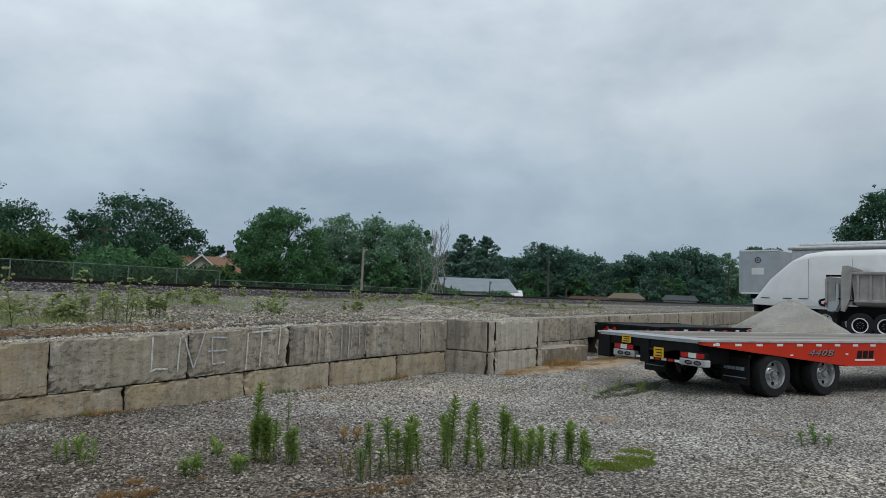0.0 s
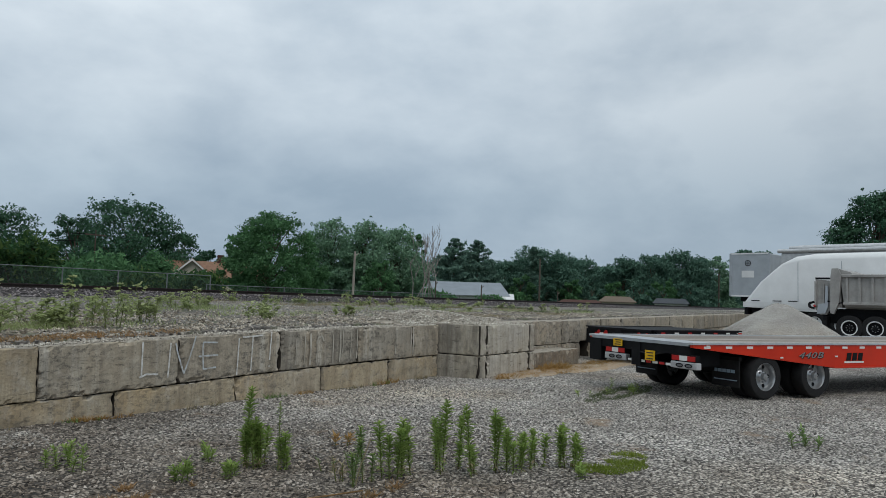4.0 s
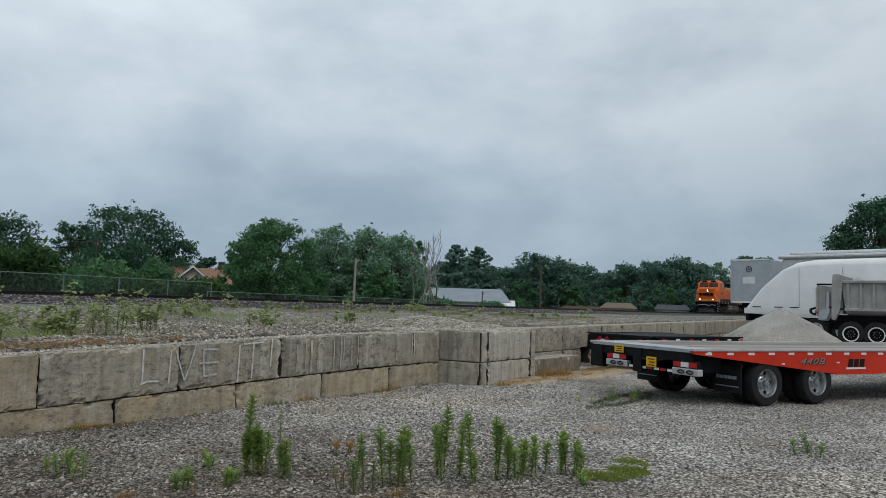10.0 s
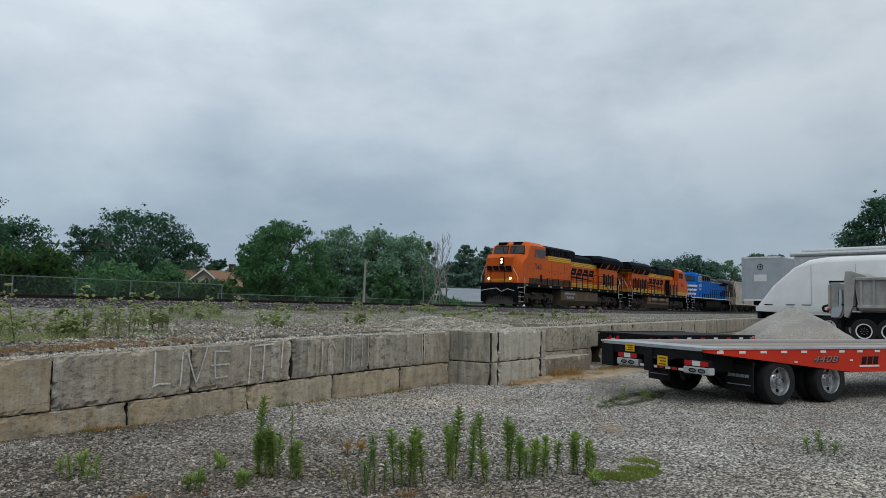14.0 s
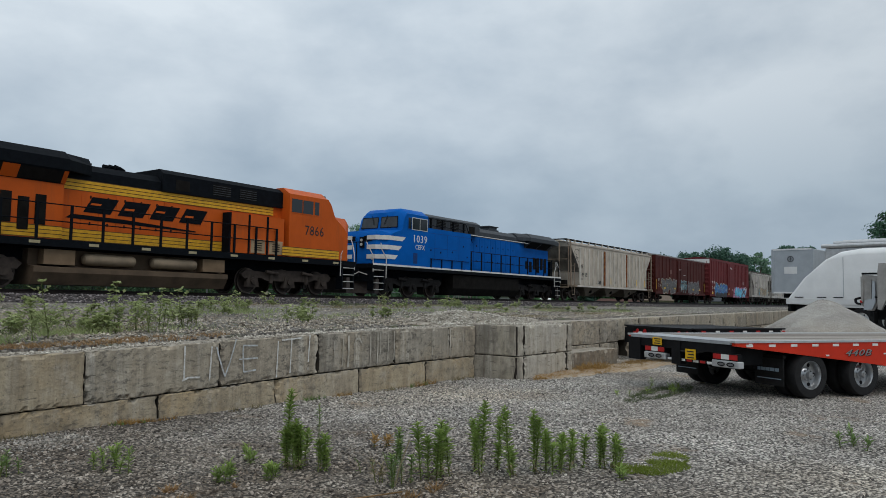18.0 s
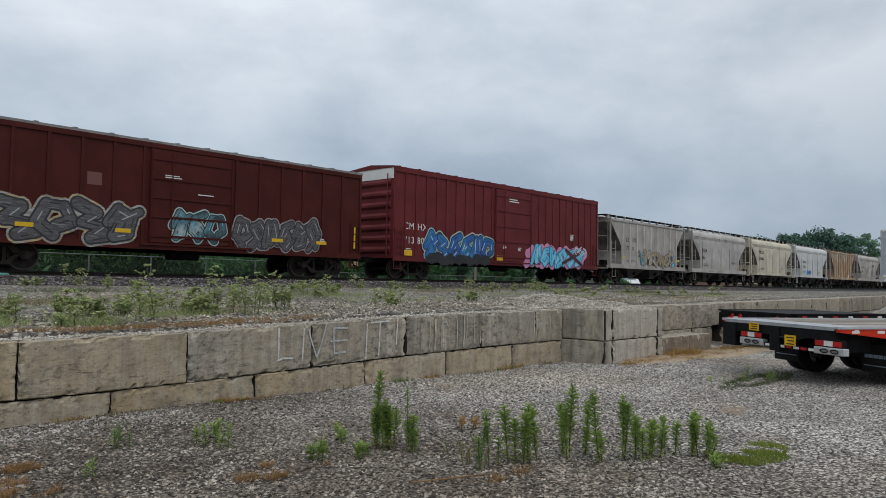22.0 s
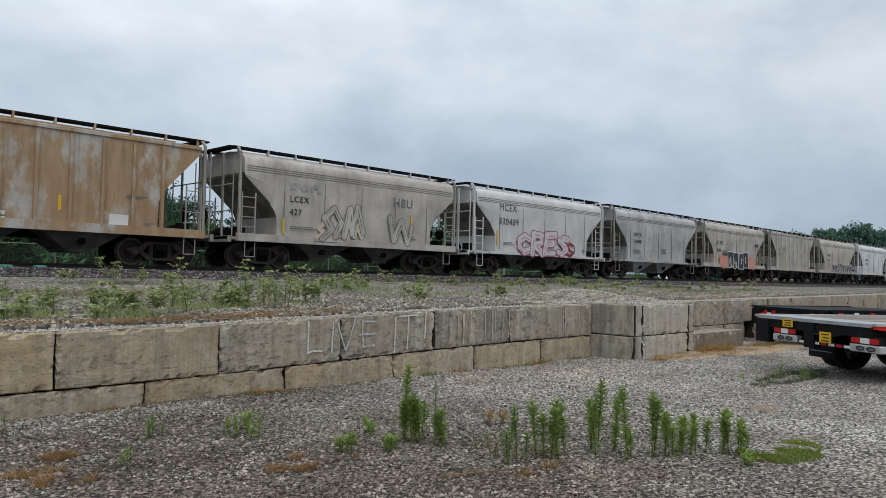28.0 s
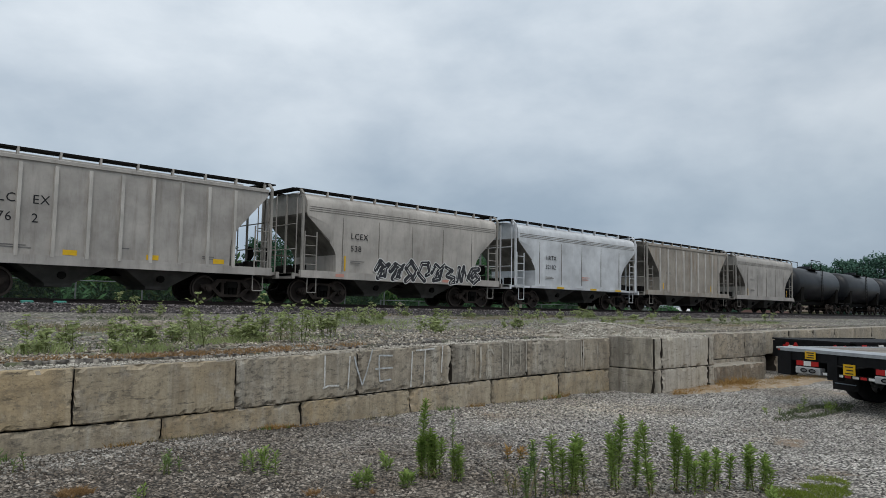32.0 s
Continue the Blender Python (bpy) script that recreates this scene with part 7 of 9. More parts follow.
    box(bm, 1.3, 4.2, 0.5, W - 0.5, 0.55, 0.75)
    part("axle_frame", bm, M_BLK, tr)
    if red:
        # number and badge as plain slanted shapes
        writing("number_shape", "440B", 0.155, M_BLK, tr, pose(2.485, -0.0385, 0.692, 90, 0, 0), 1.86, shear=0.35)
        writing("number_shape", "440B", 0.155, M_RIM, tr, pose(2.46, -0.044, 0.70, 90, 0, 0), 1.86, shear=0.35)
        for k in range(3):
            x = 3.75 + k * 0.16
            bm = bmesh.new()
            prism(bm, [(x, 0.648), (x + 0.12, 0.648), (x + 0.15, 0.79), (x + 0.03, 0.79)], -0.044, -0.036)
            part("badge_shape", bm, M_BLK, tr)
        bm = bmesh.new(); box(bm, 3.70, 4.24, -0.041, -0.036, 0.605, 0.637); part("badge_shape", bm, M_TAPEW, tr)
        for x, z in ((0.30, 0.895), (2.02, 0.70), (3.44, 0.715), (5.0, 0.725)):
            bm = bmesh.new(); box(bm, x, x + 0.07, -0.045, -0.036, z, z + 0.025); part("marker_lamp", bm, M_TAPEW, tr)
    return tr


flatbed(pose(12.114, 3.08, 0.01, 0, 0, -31), "bright red low flatbed trailer with wooden deck and tandem wheels", 9.5, True)
flatbed(pose(18.22, 5.56, 0.03, 0, 0, -27), "short black low flatbed trailer with red tail lamps", 3.3, False)

# ---------------------------------------------------------------- gravel heap
M_HEAP = gravel_mat("heap_gravel", ((0.0, (0.40, 0.385, 0.355)), (0.5, (0.50, 0.48, 0.445)), (1.0, (0.62, 0.60, 0.56))), 44, dark=0.75)


def heap(x, y, r, h):
    bm = bmesh.new()
    z0 = yard(x, y) - 0.1
    rings = []
    for k in range(15):
        f = k / 14
        rr = r * (1 - f) + 0.02
        zz = h * (1 - math.sqrt((1 - f) ** 2 + 0.012)) + 0.06
        rings.append([(x + rr * math.cos(a) * (1 + 0.06 * noise.noise((math.cos(a) * 2, math.sin(a) * 2, f * 2))), y + rr * math.sin(a), z0 + zz + 0.05 * noise.noise((math.cos(a) * 3, math.sin(a) * 3, k * 0.5))) for a in [j * math.tau / 48 for j in range(48)]])
    loft(bm, rings)
    ob = part("gravel_heap", bm, M_HEAP, smooth=True)
    return tagged(ob, "cone-shaped heap of pale grey gravel", "gravel heap")


heap(25.2, 3.67, 2.65, 1.70)

# ---------------------------------------------------------------- vehicles at the far side of the yard
M_VANW = plain("white_trailer_paint", (0.70, 0.71, 0.71), 0.4, vary=0.10, scale=1.5)
M_VANG = plain("grey_white_van_paint", (0.37, 0.405, 0.44), 0.5, vary=0.15, scale=1.5)
M_DUMP = plain("dusty_grey_steel", (0.36, 0.35, 0.335), 0.6, 0.2, vary=0.35, scale=2)


def white_trailer():
    g = 0.5
    tr = thing("hopper_trailer", "white round-nosed hopper trailer on black running gear", "trailer", at=pose(35.3, 6.75, g, 0, 0, -110))
    def ring(y, k):
        return [(0.0 + 0.35 * k, y, 1.12), (0.0 + 0.35 * k, y, 1.38), (0.75 + 0.3 * k, y, 2.25), (1.7 + 0.25 * k, y, 3.05 - 0.1 * k), (2.4 + 0.2 * k, y, 3.38 - 0.25 * k), (3.2, y, 3.48 - 0.3 * k), (12.0, y, 3.48 - 0.3 * k), (12.0, y, 1.0), (3.0, y, 1.0)]
    bm = bmesh.new()
    loft(bm, [ring(y, k) for y, k in ((0, 1), (0.08, 0.45), (0.3, 0.1), (0.6, 0), (1.9, 0), (2.2, 0.1), (2.42, 0.45), (2.5, 1))])
    part("body", bm, M_VANW, tr, smooth=True)
    bm = bmesh.new(); box(bm, 0.1, 12, -0.03, 0.0, 1.12, 1.36); part("lower_rail", bm, M_VANW, tr)
    for x in (2.6, 4.4, 6.2, 8.0):
        bm = bmesh.new(); box(bm, x, x + 0.02, -0.008, 0.03, 1.4, 3.1); part("seam", bm, M_VANG, tr)
    for x in (0.5, 1.5, 2.2, 4.0, 5.8):
        bm = bmesh.new(); box(bm, x, x + 0.4, -0.035, -0.03, 1.40, 1.44); part("marker_tape", bm, M_INK, tr)
    bm = bmesh.new()
    box(bm, 0.2, 12, 0.6, 0.8, 0.75, 1.12); box(bm, 0.2, 12, 1.7, 1.9, 0.75, 1.12)
    prism(bm, [(0.3, 1.1), (0.5, 0.35), (0.7, 0.35), (1.3, 1.1)], 0.3, 0.42)
    box(bm, 0.1, 0.25, 0.1, 2.4, 0.8, 1.12)
    box(bm, 0.7, 0.8, 0.35, 0.45, 0.0, 1.1); box(bm, 0.7, 0.8, 2.05, 2.15, 0.0, 1.1)
    part("chassis", bm, M_BLK, tr)
    for x in (3.3, 4.4):
        for y, o in ((0.12, -1), (2.38, 1)):
            road_wheel(tr, x, y, 0.5, o, M_VANW)
    return tr


def dump_truck():
    g = 0.5
    tr = thing("dump_truck", "dusty grey ribbed steel dump truck on black wheels", "truck", at=pose(31.1, 3.35, g, 0, 0, -100))
    bm = bmesh.new()
    loft(bm, [[(1.05, y, 1.42 - k), (0.98, y, 2.0), (0.92, y, 2.52), (6, y, 2.52), (6, y, 1.42 - k)] for y, k in ((0.0, 0.0), (0.12, 0.14), (0.4, 0.22), (2.0, 0.22), (2.28, 0.14), (2.4, 0.0))])
    part("dump_body", bm, M_DUMP, tr)
    for k in range(8):
        x = 1.12 + k * 0.42
        bm = bmesh.new(); prism(bm, [(x, 1.45), (x + 0.09, 1.45), (x + 0.08, 2.46), (x + 0.01, 2.46)], -0.07, 0.0); part("rib", bm, M_DUMP, tr)
    bm = bevel_box(0.95, 6, -0.09, 0.0, 2.46, 2.58, 0.02); part("top_rail", bm, M_DUMP, tr)
    bm = bevel_box(1.02, 6, -0.06, 0.0, 1.36, 1.48, 0.02); part("bottom_rail", bm, M_DUMP, tr)
    # tailgate with its hinge posts and hood
    for y in (-0.10, 2.32):
        bm = bmesh.new(); prism(bm, [(0.60, 1.02), (0.72, 0.98), (0.90, 1.45), (0.98, 2.55), (0.88, 2.82), (0.66, 2.82), (0.62, 2.5)], y, y + 0.18); part("hinge_post", bm, M_DUMP, tr)
    bm = bmesh.new(); prism(bm, [(0.64, 2.60), (0.95, 2.60), (1.35, 2.58), (1.30, 2.66), (0.9, 2.80), (0.64, 2.80)], -0.02, 2.4); part("tailgate_hood", bm, M_DUMP, tr)
    bm = bmesh.new(); prism(bm, [(0.72, 1.25), (0.95, 1.25), (0.92, 2.50), (0.72, 2.45)], 0.08, 2.32); part("tailgate", bm, M_DUMP, tr)
    for z in (1.6, 2.05):
        bm = bmesh.new(); box(bm, 0.66, 0.72, 0.08, 2.32, z, z + 0.09); part("rib", bm, M_DUMP, tr)
    # rear frame: pale brackets, lamps, chains and air line
    bm = bmesh.new(); prism(bm, [(0.12, 0.98), (0.40, 1.0), (0.52, 1.30), (0.50, 2.10), (0.42, 2.12), (0.40, 1.42), (0.16, 1.36)], -0.02, 0.06); part("rear_bracket", bm, M_VANG, tr)
    # added plate, stands in for the bed of a second dump truck behind
    bm = bmesh.new(); prism(bm, [(0.04, 1.18), (0.20, 0.95), (0.44, 0.95), (0.62, 1.30), (0.66, 2.28), (0.52, 2.34), (0.05, 2.38)], 0.08, 0.16); part("gate_arm", bm, M_DUMP, tr)
    bm = bmesh.new(); box(bm, 0.03, 0.10, 0.0, 0.08, 1.30, 2.30); box(bm, 0.32, 0.37, 0.03, 0.08, 1.1, 2.2); part("arm_edge", bm, M_DUMP, tr)
    bm = bmesh.new(); tube(bm, (0.0, 0.04, 1.30), (0.07, 0.04, 1.30), 0.06, 10); part("tail_lamp", bm, M_REDREF, tr)
    bm = bmesh.new(); rail_of(bm, [(0.03, 0.02, 1.20), (-0.14, 0.02, 1.24), (-0.16, 0.02, 1.40), (0.03, 0.02, 1.46)], 0.05, 6); part("latch_arm", bm, M_BLK, tr)
    bm = bmesh.new(); box(bm, 0.05, 0.6, 0.06, 0.18, 2.385, 2.46); part("arm_cap", bm, M_BLK, tr)
    bm = bmesh.new(); rail_of(bm, [(0.5, -0.03, 1.5), (0.85, -0.06, 1.42), (1.02, -0.08, 1.45)], 0.03); part("air_line", bm, M_BLK, tr)
    bm = bmesh.new(); box(bm, 0.35, 6, 0.5, 1.9, 0.6, 1.2); box(bm, 0.30, 0.42, 0.1, 2.3, 0.72, 0.90); part("chassis", bm, M_BLK, tr)
    bm = bmesh.new(); box(bm, 0.42, 0.44, 0.02, 0.55, 0.22, 0.9); part("mud_flap", bm, M_TYRE, tr)
    # the whole body sits a little low on its springs
    for ob in tr.children:
        ob.data.transform(Matrix.Translation((0, 0, 0.03)) @ Matrix.Diagonal((1, 1, 0.93, 1)))
    for x in (1.22, 2.06):
        for y, o in ((0.1, -1), (2.3, 1)):
            ty = road_wheel(tr, x, y, 0.455, o, M_BLK)
            bm = bmesh.new()
            loft(bm, [[(rr * math.cos(k * math.tau / 28), yy, rr * math.sin(k * math.tau / 28)) for k in range(28)] for rr, yy in ((0.285, o * 0.10), (0.28, o * 0.125), (0.245, o * 0.12), (0.24, o * 0.08))], caps=False)
            part("rim_ring", bm, M_VANW, ty, smooth=True)
    return tr


def van_trailer():
    g = 1.25
    tr = thing("van_trailer", "grey-white box van trailer seen from its flat end", "trailer", at=pose(51.2, 8.1, g, 0, 0, -10))
    tr_w = 2.5
    bm = bevel_box(0, 13, 0, tr_w, 1.1, 3.95, 0.05)
    part("body", bm, M_VANG, tr)
    for y in (0.0, tr_w):
        bm = bmesh.new(); box(bm, -0.03, 0.0, y - 0.06, y + 0.06, 1.1, 3.95); part("corner_post", bm, M_VANG, tr)
    for z in (1.08, 3.88):
        bm = bmesh.new(); box(bm, -0.025, 0.0, 0, tr_w, z, z + 0.1); part("end_rail", bm, M_VANW, tr)
    bm = bmesh.new(); box(bm, -0.012, 0.0, 0.95, 1.75, 2.35, 2.8); part("notice", bm, M_VANW, tr)
    bm = bmesh.new()
    loft(bm, [[(xx, 1.35 + rr * math.cos(k * math.tau / 18), 3.3 + rr * math.sin(k * math.tau / 18)) for k in range(18)] for rr, xx in ((0.20, 0.0), (0.20, -0.012), (0.15, -0.012), (0.15, 0.0))], caps=False)
    mark = part("round_mark", bm, M_INK, tr)
    bm = bmesh.new(); box(bm, -0.012, 0.0, 1.24, 1.46, 3.28, 3.33); box(bm, -0.012, 0.0, 1.32, 1.37, 3.20, 3.42); part("mark_stroke", bm, M_INK, mark)
    bm = bmesh.new(); box(bm, 0.5, 12, 0.5, 2.0, 0.8, 1.1); box(bm, 2.2, 2.35, 0.4, 0.55, 0, 1.0); box(bm, 2.2, 2.35, 1.95, 2.1, 0, 1.0); part("chassis", bm, M_BLK, tr)
    for x in (10.5, 11.75):
        for y, o in ((0.1, -1), (2.4, 1)):
            road_wheel(tr, x, y, 0.5, o)


def silver_trailer():
    g = 0.75
    tr = thing("silver_trailer", "ribbed silver trailer with a rolled grey cover", "trailer", at=pose(41.6, 6.0, g, 0, 0, -105))
    bm = bevel_box(0, 13, 0, 2.5, 1.0, 3.75, 0.05)
    part("body", bm, M_ALU, tr)
    bm = bmesh.new()
    for y, z in ((0.0, 3.85), (0.12, 3.99), (1.25, 4.12)):
        tube(bm, (-0.15 if z < 3.9 else 0.4, y, z), (13, y, z), 0.11, 10)
    part("rolled_cover", bm, M_ALU, tr)
    bm = bmesh.new(); box(bm, 1, 1.2, 0.3, 0.5, 0, 1.0); box(bm, 1, 1.2, 2.0, 2.2, 0, 1.0); part("leg", bm, M_BLK, tr)
    for x in (10.5, 11.75):
        for y, o in ((0.1, -1), (2.4, 1)):
            road_wheel(tr, x, y, 0.5, o)


white_trailer()
dump_truck()
van_trailer()
silver_trailer()

# ---------------------------------------------------------------- plants


def leaf_mat(name, dark, light, tip=None, thin=0.25):
    m = Mat(name, 0.6)
    c = m.ramp(m.rand(True), (0.0, dark), (0.55, light), (1.0, tip or tuple(min(1, v * 1.3) for v in light)))
    m.color(m.mix(m.mask(m.noise(0.5, 3), 0.35, 0.65), c, m.mix(1.0, c, (0.6, 0.65, 0.6), "MULTIPLY")))
    b = m.b
    b.inputs["Roughness"].default_value = 0.7
    b.inputs["Specular IOR Level"].default_value = 0.12
    tl = m.n.new("ShaderNodeBsdfTranslucent")
    tl.inputs[0].default_value = (*[min(1, v * 1.4) for v in light], 1)
    mx = m.n.new("ShaderNodeMixShader"); mx.inputs[0].default_value = thin
    m.l.new(b.outputs[0], mx.inputs[1]); m.l.new(tl.outputs[0], mx.inputs[2])
    m.l.new(mx.outputs[0], m.n["Material Output"].inputs[0])
    return m.m


L_DARK = leaf_mat("dark_leaves", (0.024, 0.062, 0.041), (0.062, 0.135, 0.080))
L_MID = leaf_mat("mid_green_leaves", (0.037, 0.092, 0.046), (0.090, 0.195, 0.086))
L_LIGHT = leaf_mat("pale_green_leaves", (0.085, 0.165, 0.112), (0.18, 0.30, 0.195))
L_SUMAC = leaf_mat("sumac_leaves", (0.018, 0.046, 0.022), (0.048, 0.108, 0.040), (0.11, 0.16, 0.045))
# far foliage bluer and paler: distance haze put into the leaf colour
L_HAZED = leaf_mat("hazed_far_leaves", (0.046, 0.098, 0.078), (0.094, 0.176, 0.132))
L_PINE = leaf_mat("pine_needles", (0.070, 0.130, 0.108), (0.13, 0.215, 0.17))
L_WEED = leaf_mat("weed_leaves", (0.112, 0.168, 0.044), (0.235, 0.335, 0.090), (0.37, 0.44, 0.15), 0.35)
L_TIP = leaf_mat("pale_tip_leaves", (0.12, 0.19, 0.045), (0.22, 0.32, 0.075), (0.34, 0.42, 0.12))
L_FILLW = leaf_mat("fill_weed_leaves", (0.175, 0.205, 0.088), (0.335, 0.385, 0.175), (0.46, 0.50, 0.27), 0.35)
L_BANK = leaf_mat("bank_weed_leaves", (0.075, 0.125, 0.042), (0.17, 0.265, 0.085), (0.27, 0.36, 0.14))
L_DULL = leaf_mat("dull_green_growth", (0.055, 0.072, 0.035), (0.11, 0.135, 0.065))
L_MOSS = leaf_mat("yellow_green_grass", (0.115, 0.155, 0.024), (0.20, 0.255, 0.040), (0.27, 0.31, 0.07))
L_DRY = leaf_mat("dry_grass", (0.22, 0.12, 0.04), (0.36, 0.22, 0.08), (0.42, 0.30, 0.14))
L_RUSTY = leaf_mat("dead_rusty_plant", (0.15, 0.088, 0.040), (0.34, 0.205, 0.10))
L_STRAW = leaf_mat("pale_straw", (0.16, 0.13, 0.075), (0.30, 0.25, 0.15))
M_BARK = plain("bark", (0.10, 0.08, 0.06), 0.95, vary=0.5, scale=3, bump=0.5)
M_PALEBARK = plain("pale_dead_wood", (0.27, 0.25, 0.235), 0.9, vary=0.3, scale=3)
M_STEM = plain("weed_stem", (0.13, 0.15, 0.05), 0.8, vary=0.3)


def leaf_cloud(centres, outs, size, rng, material, name, parent, stretch=1.6, droop=0.2):
    """Leaves as small folded blades: arrays of centres and outward directions."""
    n = len(centres)
    nrm = outs + rng.normal(0, 0.7, (n, 3))
    nrm /= np.linalg.norm(nrm, axis=1)[:, None] + 1e-9
    a = np.cross(nrm, rng.normal(0, 1, (n, 3)))
    a /= np.linalg.norm(a, axis=1)[:, None] + 1e-9
    b = np.cross(nrm, a)
    a[:, 2] -= droop
    s = size * rng.uniform(0.6, 1.35, (n, 1))
    p0 = centres - a * s * stretch * 0.5
    p1 = centres + b * s * 0.42 + nrm * s * 0.12
    p2 = centres + a * s * stretch * 0.5
    p3 = centres - b * s * 0.42 + nrm * s * 0.12
    verts = np.stack([p0, p1, p2, p3], 1).reshape(-1, 3)
    i = np.arange(n)[:, None] * 4
    faces = np.concatenate([i + np.array([[0, 1, 2]]), i + np.array([[0, 2, 3]])], 0)
    me = bpy.data.meshes.new(name)
    me.from_pydata(verts.tolist(), [], faces.tolist())
    me.materials.append(material)
    return part(name, me, material, parent)


def limb(bm, a, b, r0, r1, rnd, bends=3):
    pts = [Vector(a)]
    for k in range(1, bends + 1):
        f = k / bends
        p = Vector(a).lerp(Vector(b), f)
        if k < bends:
            p += Vector((rnd.uniform(-1, 1), rnd.uniform(-1, 1), rnd.uniform(-0.5, 0.5))) * (Vector(b) - Vector(a)).length * 0.06
        pts.append(p)
    for k in range(bends):
        tube(bm, pts[k], pts[k + 1], r0 + (r1 - r0) * k / bends, 6, r0 + (r1 - r0) * (k + 1) / bends)


def tree(x, y, base, top, width, leaves, n=2600, size=0.42, seed=0, label="", lobes=11, low=0.22, slim=1.0, name="tree", category="tree", lobe=0.9, tips=0.1):
    """Trunk with limbs; the crown is made of boughs, each carrying many small leaf clumps with gaps between them."""
    rnd = random.Random(seed)
    rng = np.random.default_rng(seed)
    t = thing(name, label, category, at=pose(x, y, base), group="trees beyond the track")
    H = top - base
    bm = bmesh.new()
    limb(bm, (0, 0, -0.2), (rnd.uniform(-0.3, 0.3), 0, H * 0.75), H * 0.028 + 0.06, 0.05, rnd, 4)
    clumps, inner = [], []
    for k in range(lobes):
        a = k * 2.4 + rnd.uniform(-0.5, 0.5)
        f = (k + 0.5) / lobes
        zc = H * (low * 0.6 + (0.96 - low * 0.6) * f)
        spread = width * 0.5 * math.sqrt(max(0.05, 1 - ((f - 0.36) / 0.68) ** 2)) * slim
        r = width * rnd.uniform(0.12, 0.25) * (1.15 - 0.45 * f) * lobe
        d = max(0, spread - r * 0.7) * rnd.uniform(0.50, 1.10)
        c = np.array([d * math.cos(a), d * math.sin(a), min(zc, H - r * 0.75)])
        limb(bm, (0, 0, max(H * 0.12, c[2] * 0.55)), Vector(c), 0.04 + H * 0.004, 0.02, rnd)
        m_ = max(8, int(17 * (r / (width * 0.17)) ** 2))
        inner.append((c, r))
        v = rng.normal(0, 1, (m_, 3))
        v[:, 2] = np.where(v[:, 2] < -0.4, -0.5 * v[:, 2], v[:, 2])
        v /= np.linalg.norm(v, axis=1)[:, None]
        at = c + v * r * rng.uniform(0.45, 1.0, (m_, 1)) * np.array([[1, 1, 0.85]])
        at[:, 2] = np.minimum(at[:, 2], H - 0.02 * H * rng.random(m_))
        rc = r * rng.uniform(0.26, 0.50, m_)
        for q, w, o in zip(at, rc, v):
            clumps.append((q, w, o))
        # a few loose sprays stand out of the outline
        for _ in range(int(3 * tips + rnd.random())):
            w = rng.normal(0, 1, 3); w[2] = abs(w[2]) + 0.5; w /= np.linalg.norm(w)
            clumps.append((c + w * r * rng.uniform(1.0, 1.35), r * 0.16, w))
    part("trunk", bm, M_BARK, t)
    total = sum(w ** 2 for _, w, _ in clumps)
    cs, os_ = [], []
    for q, w, o in clumps:
        m_ = max(10, int(n * 0.74 * w ** 2 / total))
        v = rng.normal(0, 1, (m_, 3))
        v /= np.linalg.norm(v, axis=1)[:, None]
        cs.append(q + v * w * (rng.random((m_, 1)) ** 0.6) * np.array([[1.12, 1.12, 0.72]]))
        os_.append(v * 0.7 + o * 0.5 + np.array([0, 0, 0.65]))
    # the shaded inside of the boughs
    total = sum(r ** 2 for _, r in inner)
    for c, r in inner:
        m_ = max(10, int(n * 0.26 * r ** 2 / total))
        v = rng.normal(0, 1, (m_, 3))
        v /= np.linalg.norm(v, axis=1)[:, None]
        cs.append(c + v * r * 0.82 * (rng.random((m_, 1)) ** 0.33) * np.array([[1, 1, 0.85]]))
        os_.append(v)
    leaf_cloud(np.concatenate(cs), np.concatenate(os_), size, rng, leaves, "crown", t, 1.5, 0.25)
    return t


def polar(az, r):
    return r * math.cos(radians(az)), r * math.sin(radians(az))


def far_tree(az, r, el, wide_deg, leaves, seed, label, **kw):
    x, y = polar(az, r)
    top = 1.55 + r * math.tan(radians(el))
    w = r * radians(wide_deg)
    kw["size"] = max(0.10, r * 0.00235)
    kw["n"] = int(kw.get("n", 2600) * 5.7)
    kw["lobes"] = int(kw.get("lobes", 11) * 2.2)
    return tree(x, y, max(0.0, land(x, y)), top, w, leaves, seed=seed, label=label, **kw)


DARKT, MIDT, PALET = "dark green broadleaf tree with a dense uneven crown", "mid-green bushy broadleaf tree", "pale green loose-crowned tree with drooping twigs"
far_tree(68.5, 52, 7.3, 10, L_DARK, 1, DARKT, n=6200, lobe=1.15, low=0.1)
far_tree(64.5, 56, 5.3, 7.4, L_DARK, 2, DARKT, n=4400, lobe=1.15, low=0.05)
far_tree(66.3, 62, 5.5, 6.5, L_DARK, 19, DARKT, n=2600, lobe=1.2, low=0.0)
far_tree(75.5, 50, 6.2, 8, L_DARK, 3, DARKT, n=4000, lobe=1.15, low=0.1)
far_tree(83, 52, 5.8, 9, L_MID, 4, MIDT, n=2400)
far_tree(92, 55, 5.5, 9, L_MID, 5, MIDT, n=1800)
far_tree(56.4, 72, 6.45, 8.8, L_DARK, 6, DARKT, n=4600, lobes=16)
far_tree(59.9, 76, 5.0, 5, L_DARK, 7, DARKT, n=1800)
far_tree(52.9, 74, 4.4, 4.8, L_DARK, 8, DARKT, n=1800)
far_tree(51.0, 80, 3.1, 3, L_DARK, 9, DARKT, n=1200)
far_tree(46.4, 57, 6.25, 7.7, L_MID, 10, MIDT, n=5200, lobes=16, low=0.12)
far_tree(48.9, 60, 4.6, 2.6, L_MID, 11, MIDT, n=1400, low=0.15)
